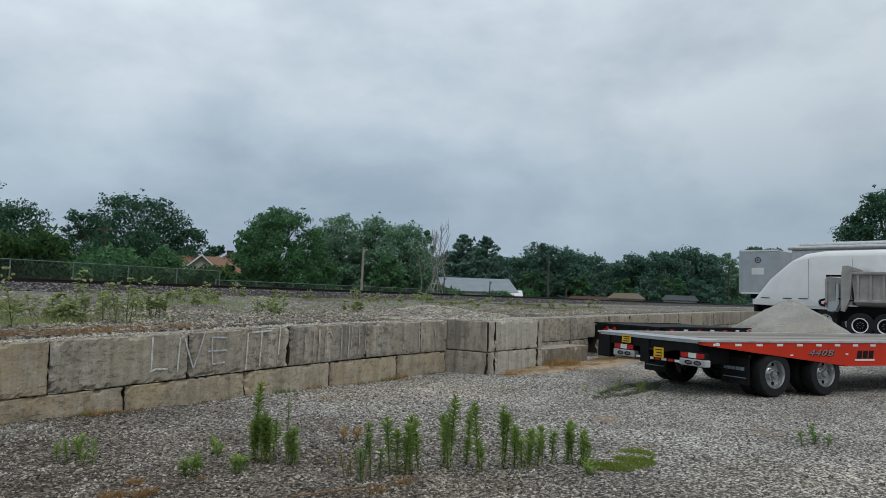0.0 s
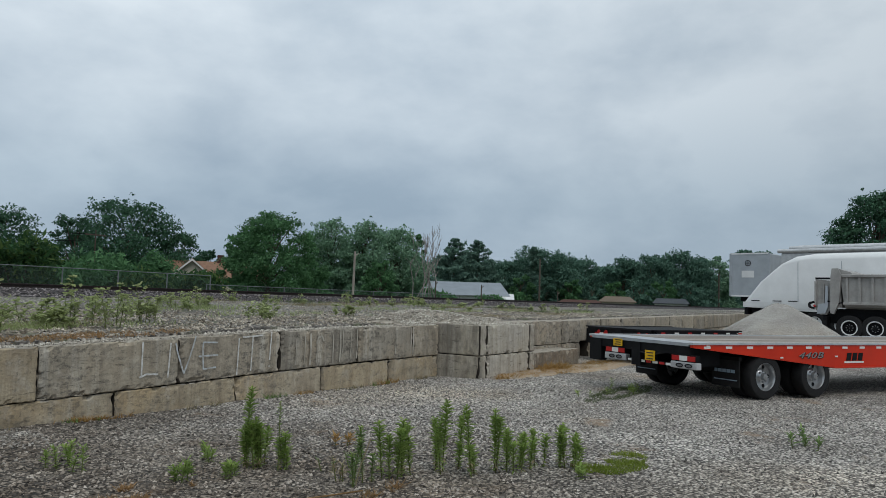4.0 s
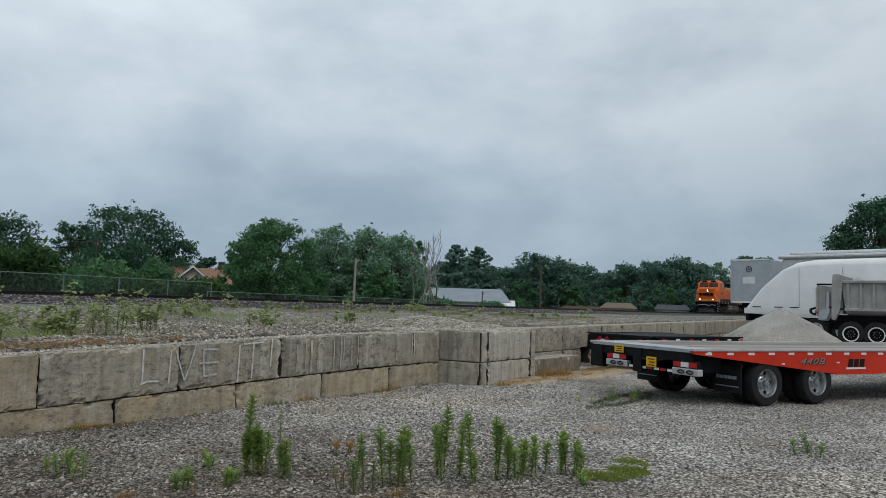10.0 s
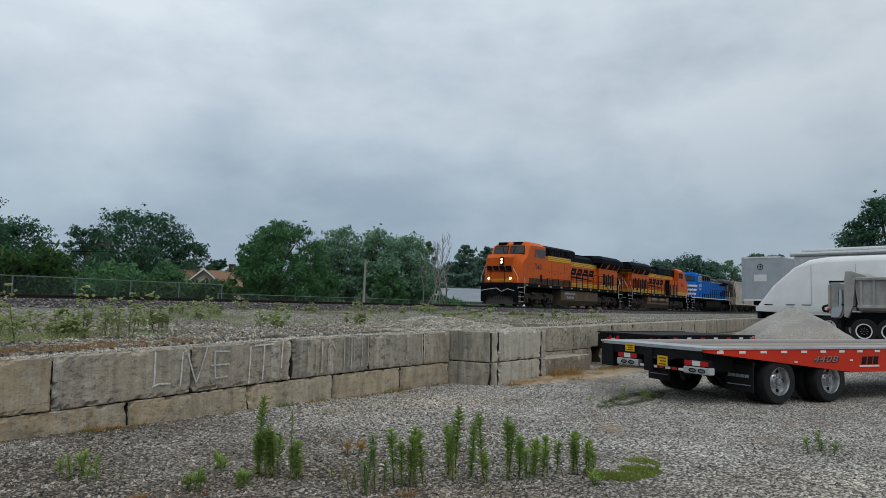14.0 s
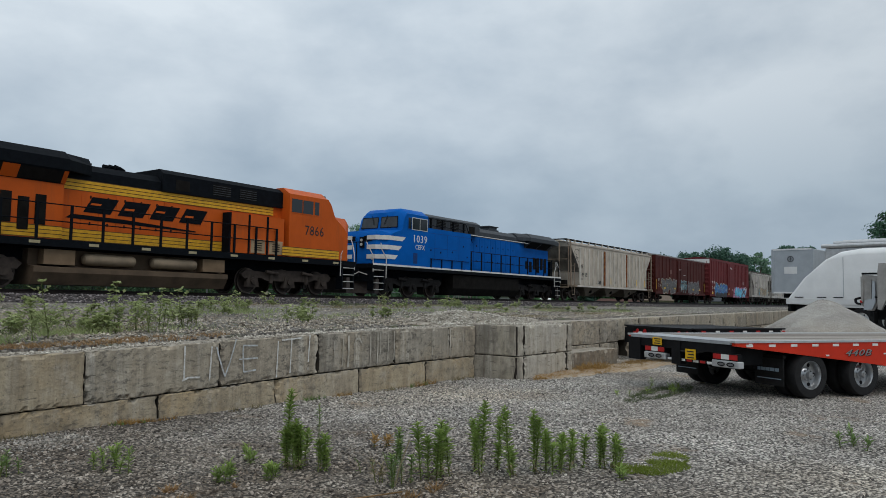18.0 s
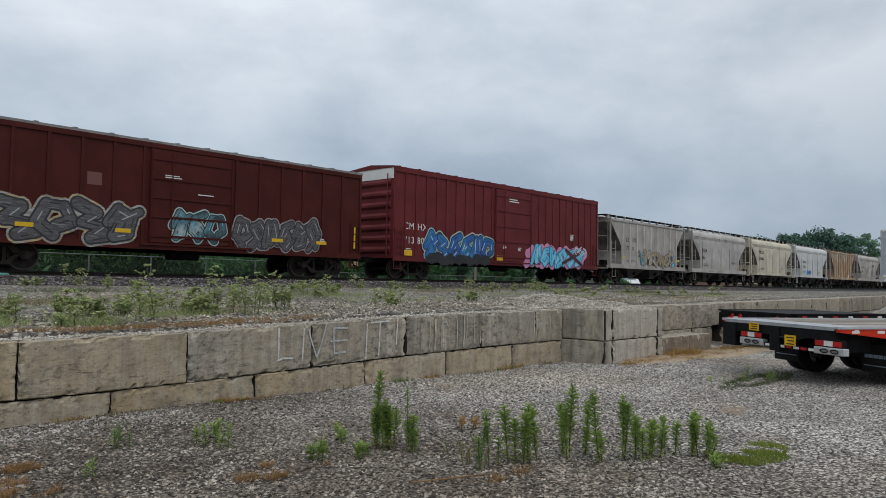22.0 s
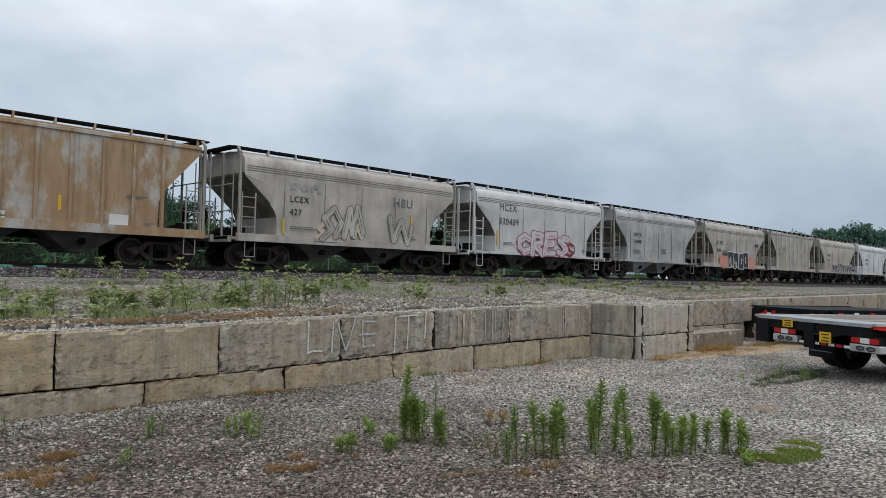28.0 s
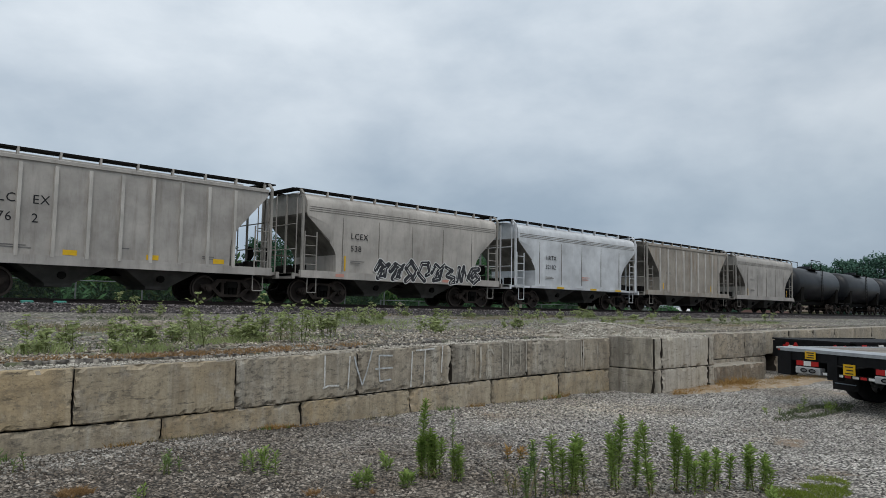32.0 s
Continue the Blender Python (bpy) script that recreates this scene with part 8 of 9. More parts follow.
far_tree(44.0, 60, 4.6, 4.2, L_MID, 12, MIDT, n=1800, low=0.1)
far_tree(41.8, 74, 5.95, 5.0, L_LIGHT, 13, PALET, n=3200, low=0.1, lobe=1.12, lobes=14)
far_tree(39.1, 72, 5.95, 4.8, L_LIGHT, 14, PALET, n=3000, low=0.1, lobe=1.12, lobes=14)
far_tree(36.8, 76, 5.5, 5.6, L_LIGHT, 15, PALET, n=3600, low=0.08, lobe=1.12, lobes=14)
far_tree(40.3, 80, 4.3, 4.5, L_MID, 16, MIDT, n=1800, low=0.08)
far_tree(35.4, 84, 5.1, 3.0, L_MID, 17, MIDT, n=1600, low=0.08)
far_tree(37.9, 66, 2.9, 3.4, L_MID, 18, "low rounded green shrub", n=1300, low=0.05)
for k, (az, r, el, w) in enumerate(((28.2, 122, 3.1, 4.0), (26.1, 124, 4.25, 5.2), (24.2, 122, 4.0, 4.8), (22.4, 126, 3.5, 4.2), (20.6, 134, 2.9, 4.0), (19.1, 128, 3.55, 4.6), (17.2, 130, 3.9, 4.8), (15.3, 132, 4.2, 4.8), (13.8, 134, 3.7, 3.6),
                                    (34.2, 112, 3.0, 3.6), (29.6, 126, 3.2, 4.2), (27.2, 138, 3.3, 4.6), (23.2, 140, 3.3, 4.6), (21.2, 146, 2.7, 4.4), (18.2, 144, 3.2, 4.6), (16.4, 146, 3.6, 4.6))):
    far_tree(az, r, el, w, L_HAZED, 30 + k, DARKT, n=2000, low=0.0, lobes=11, tips=0.0, lobe=1.15)
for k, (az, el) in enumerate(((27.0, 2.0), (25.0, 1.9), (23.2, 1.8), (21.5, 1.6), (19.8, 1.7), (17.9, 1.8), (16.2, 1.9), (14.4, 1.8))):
    far_tree(az, 118, el, 2.6, L_HAZED if k % 2 else L_MID, 70 + k, "low rounded green shrub", n=420, low=0.0, size=0.40, lobes=5)
far_tree(12.75, 148, 3.75, 3.6, L_LIGHT, 45, PALET, n=2000, low=0.0)
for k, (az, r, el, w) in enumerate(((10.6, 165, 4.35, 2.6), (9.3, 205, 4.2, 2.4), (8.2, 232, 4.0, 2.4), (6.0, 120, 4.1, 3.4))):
    far_tree(az, r, el, w, L_HAZED, 50 + k, DARKT, n=1300, low=0.0, tips=0.0, lobe=1.1)
far_tree(2.3, 56, 8.15, 6.2, L_DARK, 60, "tall dark oak with an open crown", n=7600, lobes=18, low=0.34, lobe=1.08)
far_tree(-6.0, 60, 7.4, 7.0, L_DARK, 61, DARKT, n=1500)


def conifer(az, r, el, w, seed):
    x, y = polar(az, r)
    top = 1.55 + r * math.tan(radians(el))
    rng = np.random.default_rng(seed)
    t = thing("conifer", "dark spiky conifer with layered boughs", "tree", at=pose(x, y, 0), group="trees beyond the track")
    bm = bmesh.new()
    tube(bm, (0, 0, -0.2), (0, 0, top), 0.22, 7, 0.03)
    part("trunk", bm, M_BARK, t)
    cs = []
    tiers = 14
    for k in range(tiers):
        f = (k + 0.6) / tiers
        for j in range(7):
            z = top * (0.14 + 0.84 * f) + rng.normal(0, 0.28) * (1 - f)
            reach = (w * 0.60 * (1 - f) ** 0.65 + 0.2) * rng.uniform(0.35, 1.2)
            a = rng.uniform(0, math.tau)
            m_ = int(30 + 90 * (1 - f))
            u = rng.random(m_) ** 0.6
            side = rng.normal(0, 0.10, m_) * reach * (1.2 - u)
            lift = rng.uniform(0.05, 0.30)
            cs.append(np.stack([u * reach * math.cos(a) - side * math.sin(a), u * reach * math.sin(a) + side * math.cos(a), z + u * reach * lift + rng.normal(0, 0.06, m_)], 1) + rng.normal(0, 0.07, (m_, 3)))
    c = np.concatenate(cs)
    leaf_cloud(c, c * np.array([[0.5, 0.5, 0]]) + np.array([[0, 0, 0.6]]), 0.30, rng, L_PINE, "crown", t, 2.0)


conifer(32.2, 106, 4.8, 8.6, 3)
conifer(30.35, 110, 4.7, 8.0, 4)
conifer(31.3, 114, 3.9, 6.5, 5)
conifer(33.2, 112, 3.4, 5.5, 7)
conifer(29.4, 116, 3.2, 5.0, 8)
conifer(26.0, 120, 4.3, 3.0, 6)


def dead_tree(az, r, el, seed):
    x, y = polar(az, r)
    H = 1.55 + r * math.tan(radians(el))
    rnd = random.Random(seed)
    t = thing("dead_tree", "bare pale dead tree with thin upright branches", "tree", at=pose(x, y, 0))
    bm = bmesh.new()
    for s in range(4):
        bx = rnd.uniform(-0.9, 0.9)
        tip = Vector((bx * 1.6, rnd.uniform(-0.5, 0.5), H * rnd.uniform(0.82, 1.0)))
        limb(bm, (bx * 0.3, 0, 0), tip, 0.065, 0.015, rnd, 5)
        for k in range(6):
            f = rnd.uniform(0.35, 0.92)
            p = Vector((bx * 0.3, 0, 0)).lerp(tip, f)
            q = p + Vector((rnd.uniform(-1, 1) * 0.9, rnd.uniform(-0.6, 0.6), rnd.uniform(0.7, 1.7)))
            limb(bm, p, q, 0.022, 0.010, rnd, 2)
            limb(bm, p.lerp(q, 0.5), p.lerp(q, 0.5) + Vector((rnd.uniform(-0.6, 0.6), 0, rnd.uniform(0.3, 0.8))), 0.025, 0.01, rnd, 2)
    part("trunk", bm, M_PALEBARK, t)


dead_tree(34.8, 70, 6.1, 2)
dead_tree(34.0, 71, 5.6, 5)


def bush(x, y, h, w, leaves, seed, label, n=2600, size=0.15):
    rng = np.random.default_rng(seed)
    rnd = random.Random(seed)
    t = thing("bush", label, "bush", at=pose(x, y, land(x, y)), group="bushes along the fence")
    cs, os_ = [], []
    bm = bmesh.new()
    for k in range(7):
        a = rnd.uniform(0, math.tau)
        r = w * rnd.uniform(0.18, 0.3)
        c = Vector((rnd.uniform(0.1, 0.35) * w * math.cos(a), rnd.uniform(0.1, 0.35) * w * math.sin(a), h * rnd.uniform(0.25, 0.85)))
        limb(bm, (0, 0, 0), c, 0.05, 0.02, rnd)
        m_ = n // 7
        v = rng.normal(0, 1, (m_, 3))
        v /= np.linalg.norm(v, axis=1)[:, None]
        cs.append(np.array(c)[None] + v * r * (0.4 + 0.7 * rng.random((m_, 1))) * np.array([[1, 1, min(1.2, h / w)]]))
        os_.append(v)
    tagged(part("stems", bm, M_BARK, t), kind="stuff")
    tagged(leaf_cloud(np.concatenate(cs), np.concatenate(os_), size, rng, leaves, "foliage", t, 2.2, 0.4), kind="stuff")


rnd = random.Random(8)
for k in range(26):
    x = 1.0 + k * 1.15 + rnd.uniform(-0.4, 0.4)
    bush(x, 37.5 + rnd.uniform(-1, 2.5), rnd.uniform(3.3, 5.0) * (1 if x < 20 else 0.72), rnd.uniform(3.2, 4.4), L_SUMAC if k % 3 else L_MID, 200 + k, "leafy green sumac bush behind the fence" if k % 3 else "dense mid-green bush behind the fence")
for k in range(22):
    x = 31 + k * 2.7 + rnd.uniform(-0.8, 0.8)
    bush(x, 44 + rnd.uniform(-2, 5), rnd.uniform(1.4, 2.4), rnd.uniform(2.6, 3.8), L_MID, 240 + k, "low green bush beyond the track", 520, 0.3)
for k in range(8):
    bush(-16 + k * 2.2, 38 + rnd.uniform(-1, 2), rnd.uniform(4, 5.2), 4.4, L_SUMAC, 270 + k, "dense mid-green bush behind the fence", 1500, 0.2)

# ---------------------------------------------------------------- fence, poles, houses beyond the track
M_GALVP = plain("galvanised_pipe", (0.17, 0.19, 0.195), 0.6, 0.2, vary=0.3)
m = Mat("chain_link", 0.6, 0.4)
m.color((0.16, 0.20, 0.20))
tr_ = m.n.new("ShaderNodeBsdfTransparent")
mx = m.n.new("ShaderNodeMixShader"); mx.inputs[0].default_value = 0.13
m.l.new(tr_.outputs[0], mx.inputs[1]); m.l.new(m.b.outputs[0], mx.inputs[2])
m.l.new(mx.outputs[0], m.n["Material Output"].inputs[0])
M_LINK = m.m


def fence(x0, x1, y, top, step):
    f = thing("chain_link_fence", "grey galvanised chain-link fence with pipe posts", "fence")
    x = x0
    while x <= x1 + 0.01:
        bm = bmesh.new()
        tube(bm, (x, y, land(x, y)), (x, y, top + 0.03), 0.035, 6)
        part("post", bm, M_GALVP, f)
        x += step
    bm = bmesh.new()
    tube(bm, (x0, y, top), (x1, y, top), 0.025, 6)
    part("top_rail", bm, M_GALVP, f)
    bm = bmesh.new()
    quads(bm, [(x0, y + 0.04, 0.3), (x1, y + 0.04, 0.3), (x1, y + 0.04, top), (x0, y + 0.04, top)], [(0, 1, 2, 3)])
    part("mesh_panel", bm, M_LINK, f)


fence(-12.17, 27.03, 33.0, 2.44, 2.8)
fence(27.6, 61.15, 34.0, 1.95, 3.05)

M_POLE = plain("weathered_pole_wood", (0.30, 0.27, 0.235), 0.9, vary=0.3, scale=2)
M_DARKPOLE = plain("dark_pole_wood", (0.09, 0.075, 0.06), 0.9, vary=0.3, scale=2)


def pole(az, r, el, w, mat, arm=False, lean=0.0):
    x, y = polar(az, r)
    top = 1.55 + r * math.tan(radians(el))
    p = thing("utility_pole", "weathered grey wooden utility pole" if mat is M_POLE else "dark wooden utility pole", "utility pole", at=pose(x, y, 0, 0, lean, 0), group="utility poles")
    bm = bmesh.new()
    tube(bm, (0, 0, -0.2), (0, 0, top), w, 8, w * 0.7)
    part("shaft", bm, mat, p)
    bm = bmesh.new()
    if arm:
        box(bm, -0.9, 0.9, -0.05, 0.05, top - 0.45, top - 0.33)
    else:
        tube(bm, (0, 0, top - 0.3), (0.35, 0, top - 0.1), 0.03, 6)
    part("cross_arm", bm, mat, p)
    return x, y, top


pole(40.05, 47, 3.5, 0.095, M_POLE, lean=1.2)
pole(25.5, 92, 3.35, 0.14, M_DARKPOLE)
pole(12.35, 132, 2.5, 0.16, M_DARKPOLE)
pole(18.4, 118, 1.5, 0.10, M_DARKPOLE)
pole(24.1, 60, 0.9, 0.06, M_DARKPOLE)
pole(33.6, 62, 1.4, 0.06, M_DARKPOLE)
pole(30.0, 66, 1.2, 0.07, M_DARKPOLE)
a_ = pole(58.62, 67, 4.1, 0.07, M_DARKPOLE, True)
b_ = pole(78.0, 60, 4.6, 0.11, M_DARKPOLE, True)
bm = bmesh.new()
for dz in (-0.3, -0.9):
    rail_of(bm, [(a_[0] + (b_[0] - a_[0]) * k / 8, a_[1] + (b_[1] - a_[1]) * k / 8, a_[2] + dz - 0.5 * math.sin(math.pi * k / 8)) for k in range(9)], 0.018, 4)
tagged(part("power_line", bm, M_BLK), "thin black overhead wires between two poles", "wire")

M_ROOFT = plain("orange_brown_shingles", (0.235, 0.135, 0.088), 0.9, vary=0.35, scale=6, bump=0.3)
M_SIDING = plain("cream_siding", (0.52, 0.47, 0.40), 0.7, vary=0.15)
M_ROOFG = plain("grey_metal_roof", (0.205, 0.235, 0.265), 0.6, 0.0, vary=0.15, scale=1)
M_WALLW = plain("white_metal_wall", (0.62, 0.63, 0.63), 0.6, vary=0.12, scale=1)
M_ROOFH = plain("tan_shingles", (0.15, 0.118, 0.09), 0.9, vary=0.3)
M_BRICK = plain("red_brick", (0.08, 0.04, 0.032), 0.9, vary=0.4, scale=12)


def house(az, r, wide, deep, eave, ridge, wall, roof, label, turn=None, gable=False, windows=2, chimney=False, hip=0.0):
    x, y = polar(az, r)
    h = thing("house", label, "house", at=pose(x, y, 0, 0, 0, az - 90 if turn is None else turn), group="houses beyond the track")
    bm = bmesh.new(); box(bm, -wide / 2, wide / 2, 0, deep, -0.2, eave); part("wall", bm, wall, h)
    bm = bmesh.new()
    prism(bm, [(-0.35, eave - 0.1), (deep / 2, ridge), (deep + 0.35, eave - 0.1), (deep + 0.35, eave), (deep / 2, ridge + 0.14), (-0.35, eave)], -wide / 2 - 0.3, wide / 2 + 0.3, "yz")
    for v in bm.verts:
        if hip and v.co.z > eave + 0.05:
            v.co.x *= 1 - hip
    part("roof", bm, roof, h)
    if not hip:
        bm = bmesh.new(); prism(bm, [(0, eave - 0.1), (deep, eave - 0.1), (deep / 2, ridge - 0.02)], -wide / 2, wide / 2, "yz"); part("gable_wall", bm, wall, h)
    if gable:
        gx = -wide / 2 + 2.4
        bm = bmesh.new(); prism(bm, [(gx - 1.6, 0), (gx + 1.6, 0), (gx + 1.6, eave), (gx, ridge - 0.1), (gx - 1.6, eave)], -1.2, 0.5); part("front_gable", bm, wall, h)
        bm = bmesh.new(); prism(bm, [(gx - 1.95, eave - 0.25), (gx, ridge), (gx + 1.95, eave - 0.25), (gx + 1.95, eave - 0.1), (gx, ridge + 0.17), (gx - 1.95, eave - 0.1)], -1.5, deep / 2); part("gable_roof", bm, roof, h)
        bm = bmesh.new(); prism(bm, [(gx - 1.95, eave - 0.3), (gx, ridge - 0.05), (gx + 1.95, eave - 0.3), (gx + 1.95, eave - 0.14), (gx, ridge + 0.13), (gx - 1.95, eave - 0.14)], -1.56, -1.5); part("bargeboard", bm, M_WHITEP, h)
    for k in range(windows):
        wx = -wide / 2 + (k + 0.7) * wide / (windows + 0.4)
        bm = bmesh.new(); box(bm, wx - 0.5, wx + 0.5, -0.03, 0.03, eave - 1.6, eave - 0.6)
        w_ = part("window", bm, M_WHITEP, h)
        bm = bmesh.new(); box(bm, wx - 0.42, wx + 0.42, -0.04, -0.031, eave - 1.52, eave - 0.68); part("pane", bm, M_GLASS, w_)
    if chimney:
        bm = bmesh.new(); box(bm, 0.1, 0.7, deep / 2 - 0.3, deep / 2 + 0.3, ridge - 0.6, ridge + 0.75); part("chimney", bm, M_BRICK, h)


house(50.35, 66, 8.6, 7, 2.75, 4.15, M_SIDING, M_ROOFT, "cream house with an orange-brown shingle roof and front gable", gable=True, chimney=True)
house(32.1, 92, 13.4, 9, 2.15, 3.75, M_WALLW, M_ROOFG, "long low white shed with a blue-grey metal roof", windows=0, turn=-58, hip=0.14)
house(28.3, 91, 2.2, 4, 1.75, 2.3, M_WALLW, M_WALLW, "small white lean-to at the shed's end", windows=0, hip=0.05)
house(19.6, 112, 5.0, 6, 1.95, 2.65, M_SIDING, M_ROOFH, "low pale house with a tan hipped roof", windows=1, hip=0.35)
house(15.7, 112, 4.6, 5, 1.95, 2.55, M_WALLW, M_GREYROOF, "small white garage with a grey roof", windows=0, hip=0.2)
house(22.4, 110, 6.4, 3, 1.55, 1.95, M_BRICK, M_BRICK, "low red-brown shed beyond the track", windows=0, hip=0.3)

# ---------------------------------------------------------------- weeds in the yard


def weed(x, y, stems, seed, leaves, label, spread=0.12, leaf=0.075, dens=110, name="weed", group="tall weeds in the yard", joined=False, lift=(0.25, 1.25), broad=0.17):
    """Upright stems set round with narrow leaves, closer towards the tip."""
    rnd = random.Random(seed)
    rng = np.random.default_rng(seed)
    w = thing(name, label, "weed", at=pose(x, y, land(x, y) - 0.01), group=group)
    bm = bmesh.new()
    V, F = [], []
    for h in stems:
        bx, by = rnd.uniform(-spread, spread), rnd.uniform(-spread, spread)
        tx, ty = bx + rnd.uniform(-0.11, 0.11) * h * 2, by + rnd.uniform(-0.11, 0.11) * h * 2
        tube(bm, (bx, by, 0), (tx, ty, h), 0.006, 5, 0.003)
        if not joined:
            part("stem", bm, M_STEM, w)
            bm = bmesh.new()
        n = int(dens * h / 0.5)
        for k in range(n):
            f = 0.12 + 0.88 * (k / n) ** 0.8
            a = k * 2.4 + rnd.uniform(-0.4, 0.4)
            ln = leaf * (1.0 - 0.3 * f) * rnd.uniform(0.5, 1.5) * (1.0 if f > 0.25 else 0.6)
            up = rnd.uniform(*lift) if f > 0.3 else rnd.uniform(-0.3, 0.5)
            p = np.array([bx + (tx - bx) * f, by + (ty - by) * f, h * f])
            d = np.array([math.cos(a), math.sin(a), up])
            s = np.array([-math.sin(a), math.cos(a), 0]) * ln * broad
            i = len(V)
            V += [p, p + d * ln * 0.5 + s, p + d * ln - np.array([0, 0, ln * 0.15]), p + d * ln * 0.5 - s]
            F += [(i, i + 1, i + 2), (i, i + 2, i + 3)]
    if joined:
        tagged(part("stem", bm, M_STEM, w), kind="stuff")
    else:
        bm.free()
    me = bpy.data.meshes.new("leaves")
    me.from_pydata([tuple(v) for v in V], [], F)
    tagged(part("leaves", me, leaves, w), kind="stuff")
    me.materials.append(leaves)
    return w


TALL = "tall green weed with narrow leaves on upright stems"
LOW = "low straggling green weed"


def column_weed(x, y, stems, seed, leaves=None, label=TALL, spread=0.065, leaf=0.070, dens=135):
    """Upright stems clothed in narrow rising leaves, with a pale tuft at the tip and dry leaves at the foot."""
    rnd = random.Random(seed)
    w = thing("weed", label, "weed", at=pose(x, y, land(x, y) - 0.01), group="tall weeds in the yard")
    sets = {"leaves": ([], [], leaves or L_WEED), "tip_leaves": ([], [], L_TIP), "dry_leaves": ([], [], L_STRAW)}
    for h in stems:
        bx, by = rnd.uniform(-spread, spread), rnd.uniform(-spread, spread)
        tx, ty = bx + rnd.uniform(-0.09, 0.09) * h * 1.6, by + rnd.uniform(-0.09, 0.09) * h * 1.6
        bm = bmesh.new()
        tube(bm, (bx, by, 0), ((bx + tx) / 2 + rnd.uniform(-0.012, 0.012), (by + ty) / 2, h * 0.5), 0.006, 5, 0.005)
        tube(bm, ((bx + tx) / 2, (by + ty) / 2, h * 0.5), (tx, ty, h), 0.005, 5, 0.003)
        part("stem", bm, M_STEM, w)
        n = int(dens * h / 0.5)
        for k in range(n):
            f = 0.06 + 0.94 * (k / n) ** 0.85
            a = k * 2.4 + rnd.uniform(-0.5, 0.5)
            key = "tip_leaves" if f > 0.90 else "dry_leaves" if f < 0.22 and rnd.random() < 0.45 else "leaves"
            V, F, _ = sets[key]
            ln = leaf * rnd.uniform(0.6, 1.3) * (0.62 + 0.75 * f if f < 0.9 else 0.85)
            rise = rnd.uniform(0.3, 1.3) if f > 0.25 else rnd.uniform(-0.5, 0.8)
            d = Vector((math.cos(a), math.sin(a), rise)).normalized() * ln
            s_ = Vector((-math.sin(a), math.cos(a), 0)) * ln * 0.165
            q = Vector((bx + (tx - bx) * f, by + (ty - by) * f, h * f))
            i = len(V)
            V += [q, q + d * 0.45 + s_, q + d - Vector((0, 0, ln * 0.22)), q + d * 0.45 - s_]
            F += [(i, i + 1, i + 2), (i, i + 2, i + 3)]
    for key, (V, F, mat) in sets.items():
        if V:
            me = bpy.data.meshes.new(key)
            me.from_pydata([tuple(v) for v in V], [], F)
            me.materials.append(mat)
            tagged(part(key, me, mat, w), kind="stuff")
    return w


THIN = "thin pale weed with few leaves"
YELL = "yellowing weed with a bent dry stem"
for k, (x, y, stems) in enumerate((
        (4.59, 5.02, (0.72,)), (4.69, 4.94, (0.45, 0.42, 0.40)), (4.62, 5.06, (0.38, 0.36, 0.30)), (4.77, 4.99, (0.37, 0.33, 0.28, 0.22)),
        (4.81, 4.74, (0.32, 0.28, 0.20)), (5.14, 3.83, (0.49, 0.36)), (5.20, 3.77, (0.50, 0.44, 0.30)), (5.29, 3.79, (0.45, 0.33)), (5.65, 3.68, (0.49, 0.46)),
        (5.62, 3.56, (0.66, 0.40)), (5.83, 3.57, (0.49, 0.24)), (5.70, 3.36, (0.62, 0.25, 0.2)), (5.98, 3.24, (0.57, 0.50)), (6.09, 3.21, (0.39, 0.34)),
        (6.03, 3.07, (0.28, 0.26)), (6.30, 3.10, (0.33, 0.32, 0.28)), (6.38, 3.03, (0.34, 0.31)), (6.48, 2.81, (0.40, 0.38, 0.30)), (6.52, 2.71, (0.32, 0.28, 0.22)))):
    column_weed(x, y, stems, 500 + k)
column_weed(4.73, 4.78, (0.60,), 530, L_BANK, THIN, 0.02, 0.04, 60)
column_weed(4.69, 3.87, (0.40, 0.30), 531, L_BANK, YELL, 0.05, 0.05, 150)
column_weed(4.92, 3.91, (0.48, 0.24), 532, L_BANK, YELL, 0.05, 0.05, 150)
weed(4.35, 4.95, (0.14, 0.13, 0.12, 0.10), 4, L_WEED, LOW, 0.10, 0.06, 170)
weed(4.60, 5.55, (0.15, 0.13, 0.11), 5, L_WEED, LOW, 0.10, 0.06, 150)
weed(3.58, 6.10, (0.22, 0.20, 0.18, 0.21, 0.17, 0.14), 6, L_WEED, LOW, 0.16, 0.06, 130)
weed(3.99, 5.12, (0.19, 0.16, 0.12, 0.14), 7, L_WEED, LOW, 0.08, 0.06, 150)
weed(4.85, 3.98, (0.22, 0.16, 0.12), 8, L_STRAW, "small dry straw-coloured weed", 0.14, 0.05, 70)
weed(2.90, 6.57, (0.20, 0.18, 0.15, 0.12), 17, L_BANK, LOW, 0.13, 0.05, 90)
weed(1.9, 7.6, (0.22, 0.18, 0.14), 18, L_BANK, LOW, 0.14, 0.05, 60)
weed(2.35, 5.75, (0.14, 0.10), 19, L_WEED, LOW, 0.10, 0.06, 70)
weed(9.3, 1.05, (0.2, 0.16, 0.14, 0.12), 20, L_BANK, LOW, 0.16)
weed(5.9, 5.0, (0.12, 0.1, 0.1), 21, L_DRY, "small dry straw-coloured weed", 0.12)
weed(5.1, 4.45, (0.16, 0.12, 0.1), 22, L_BANK, LOW, 0.14, 0.04, 40)
weed(6.25, 2.55, (0.10, 0.08, 0.08), 16, L_WEED, LOW, 0.08)
weed(12.5, 4.35, (0.2, 0.16, 0.14, 0.16, 0.1, 0.12), 23, L_WEED, LOW, 0.35, 0.07, 60)
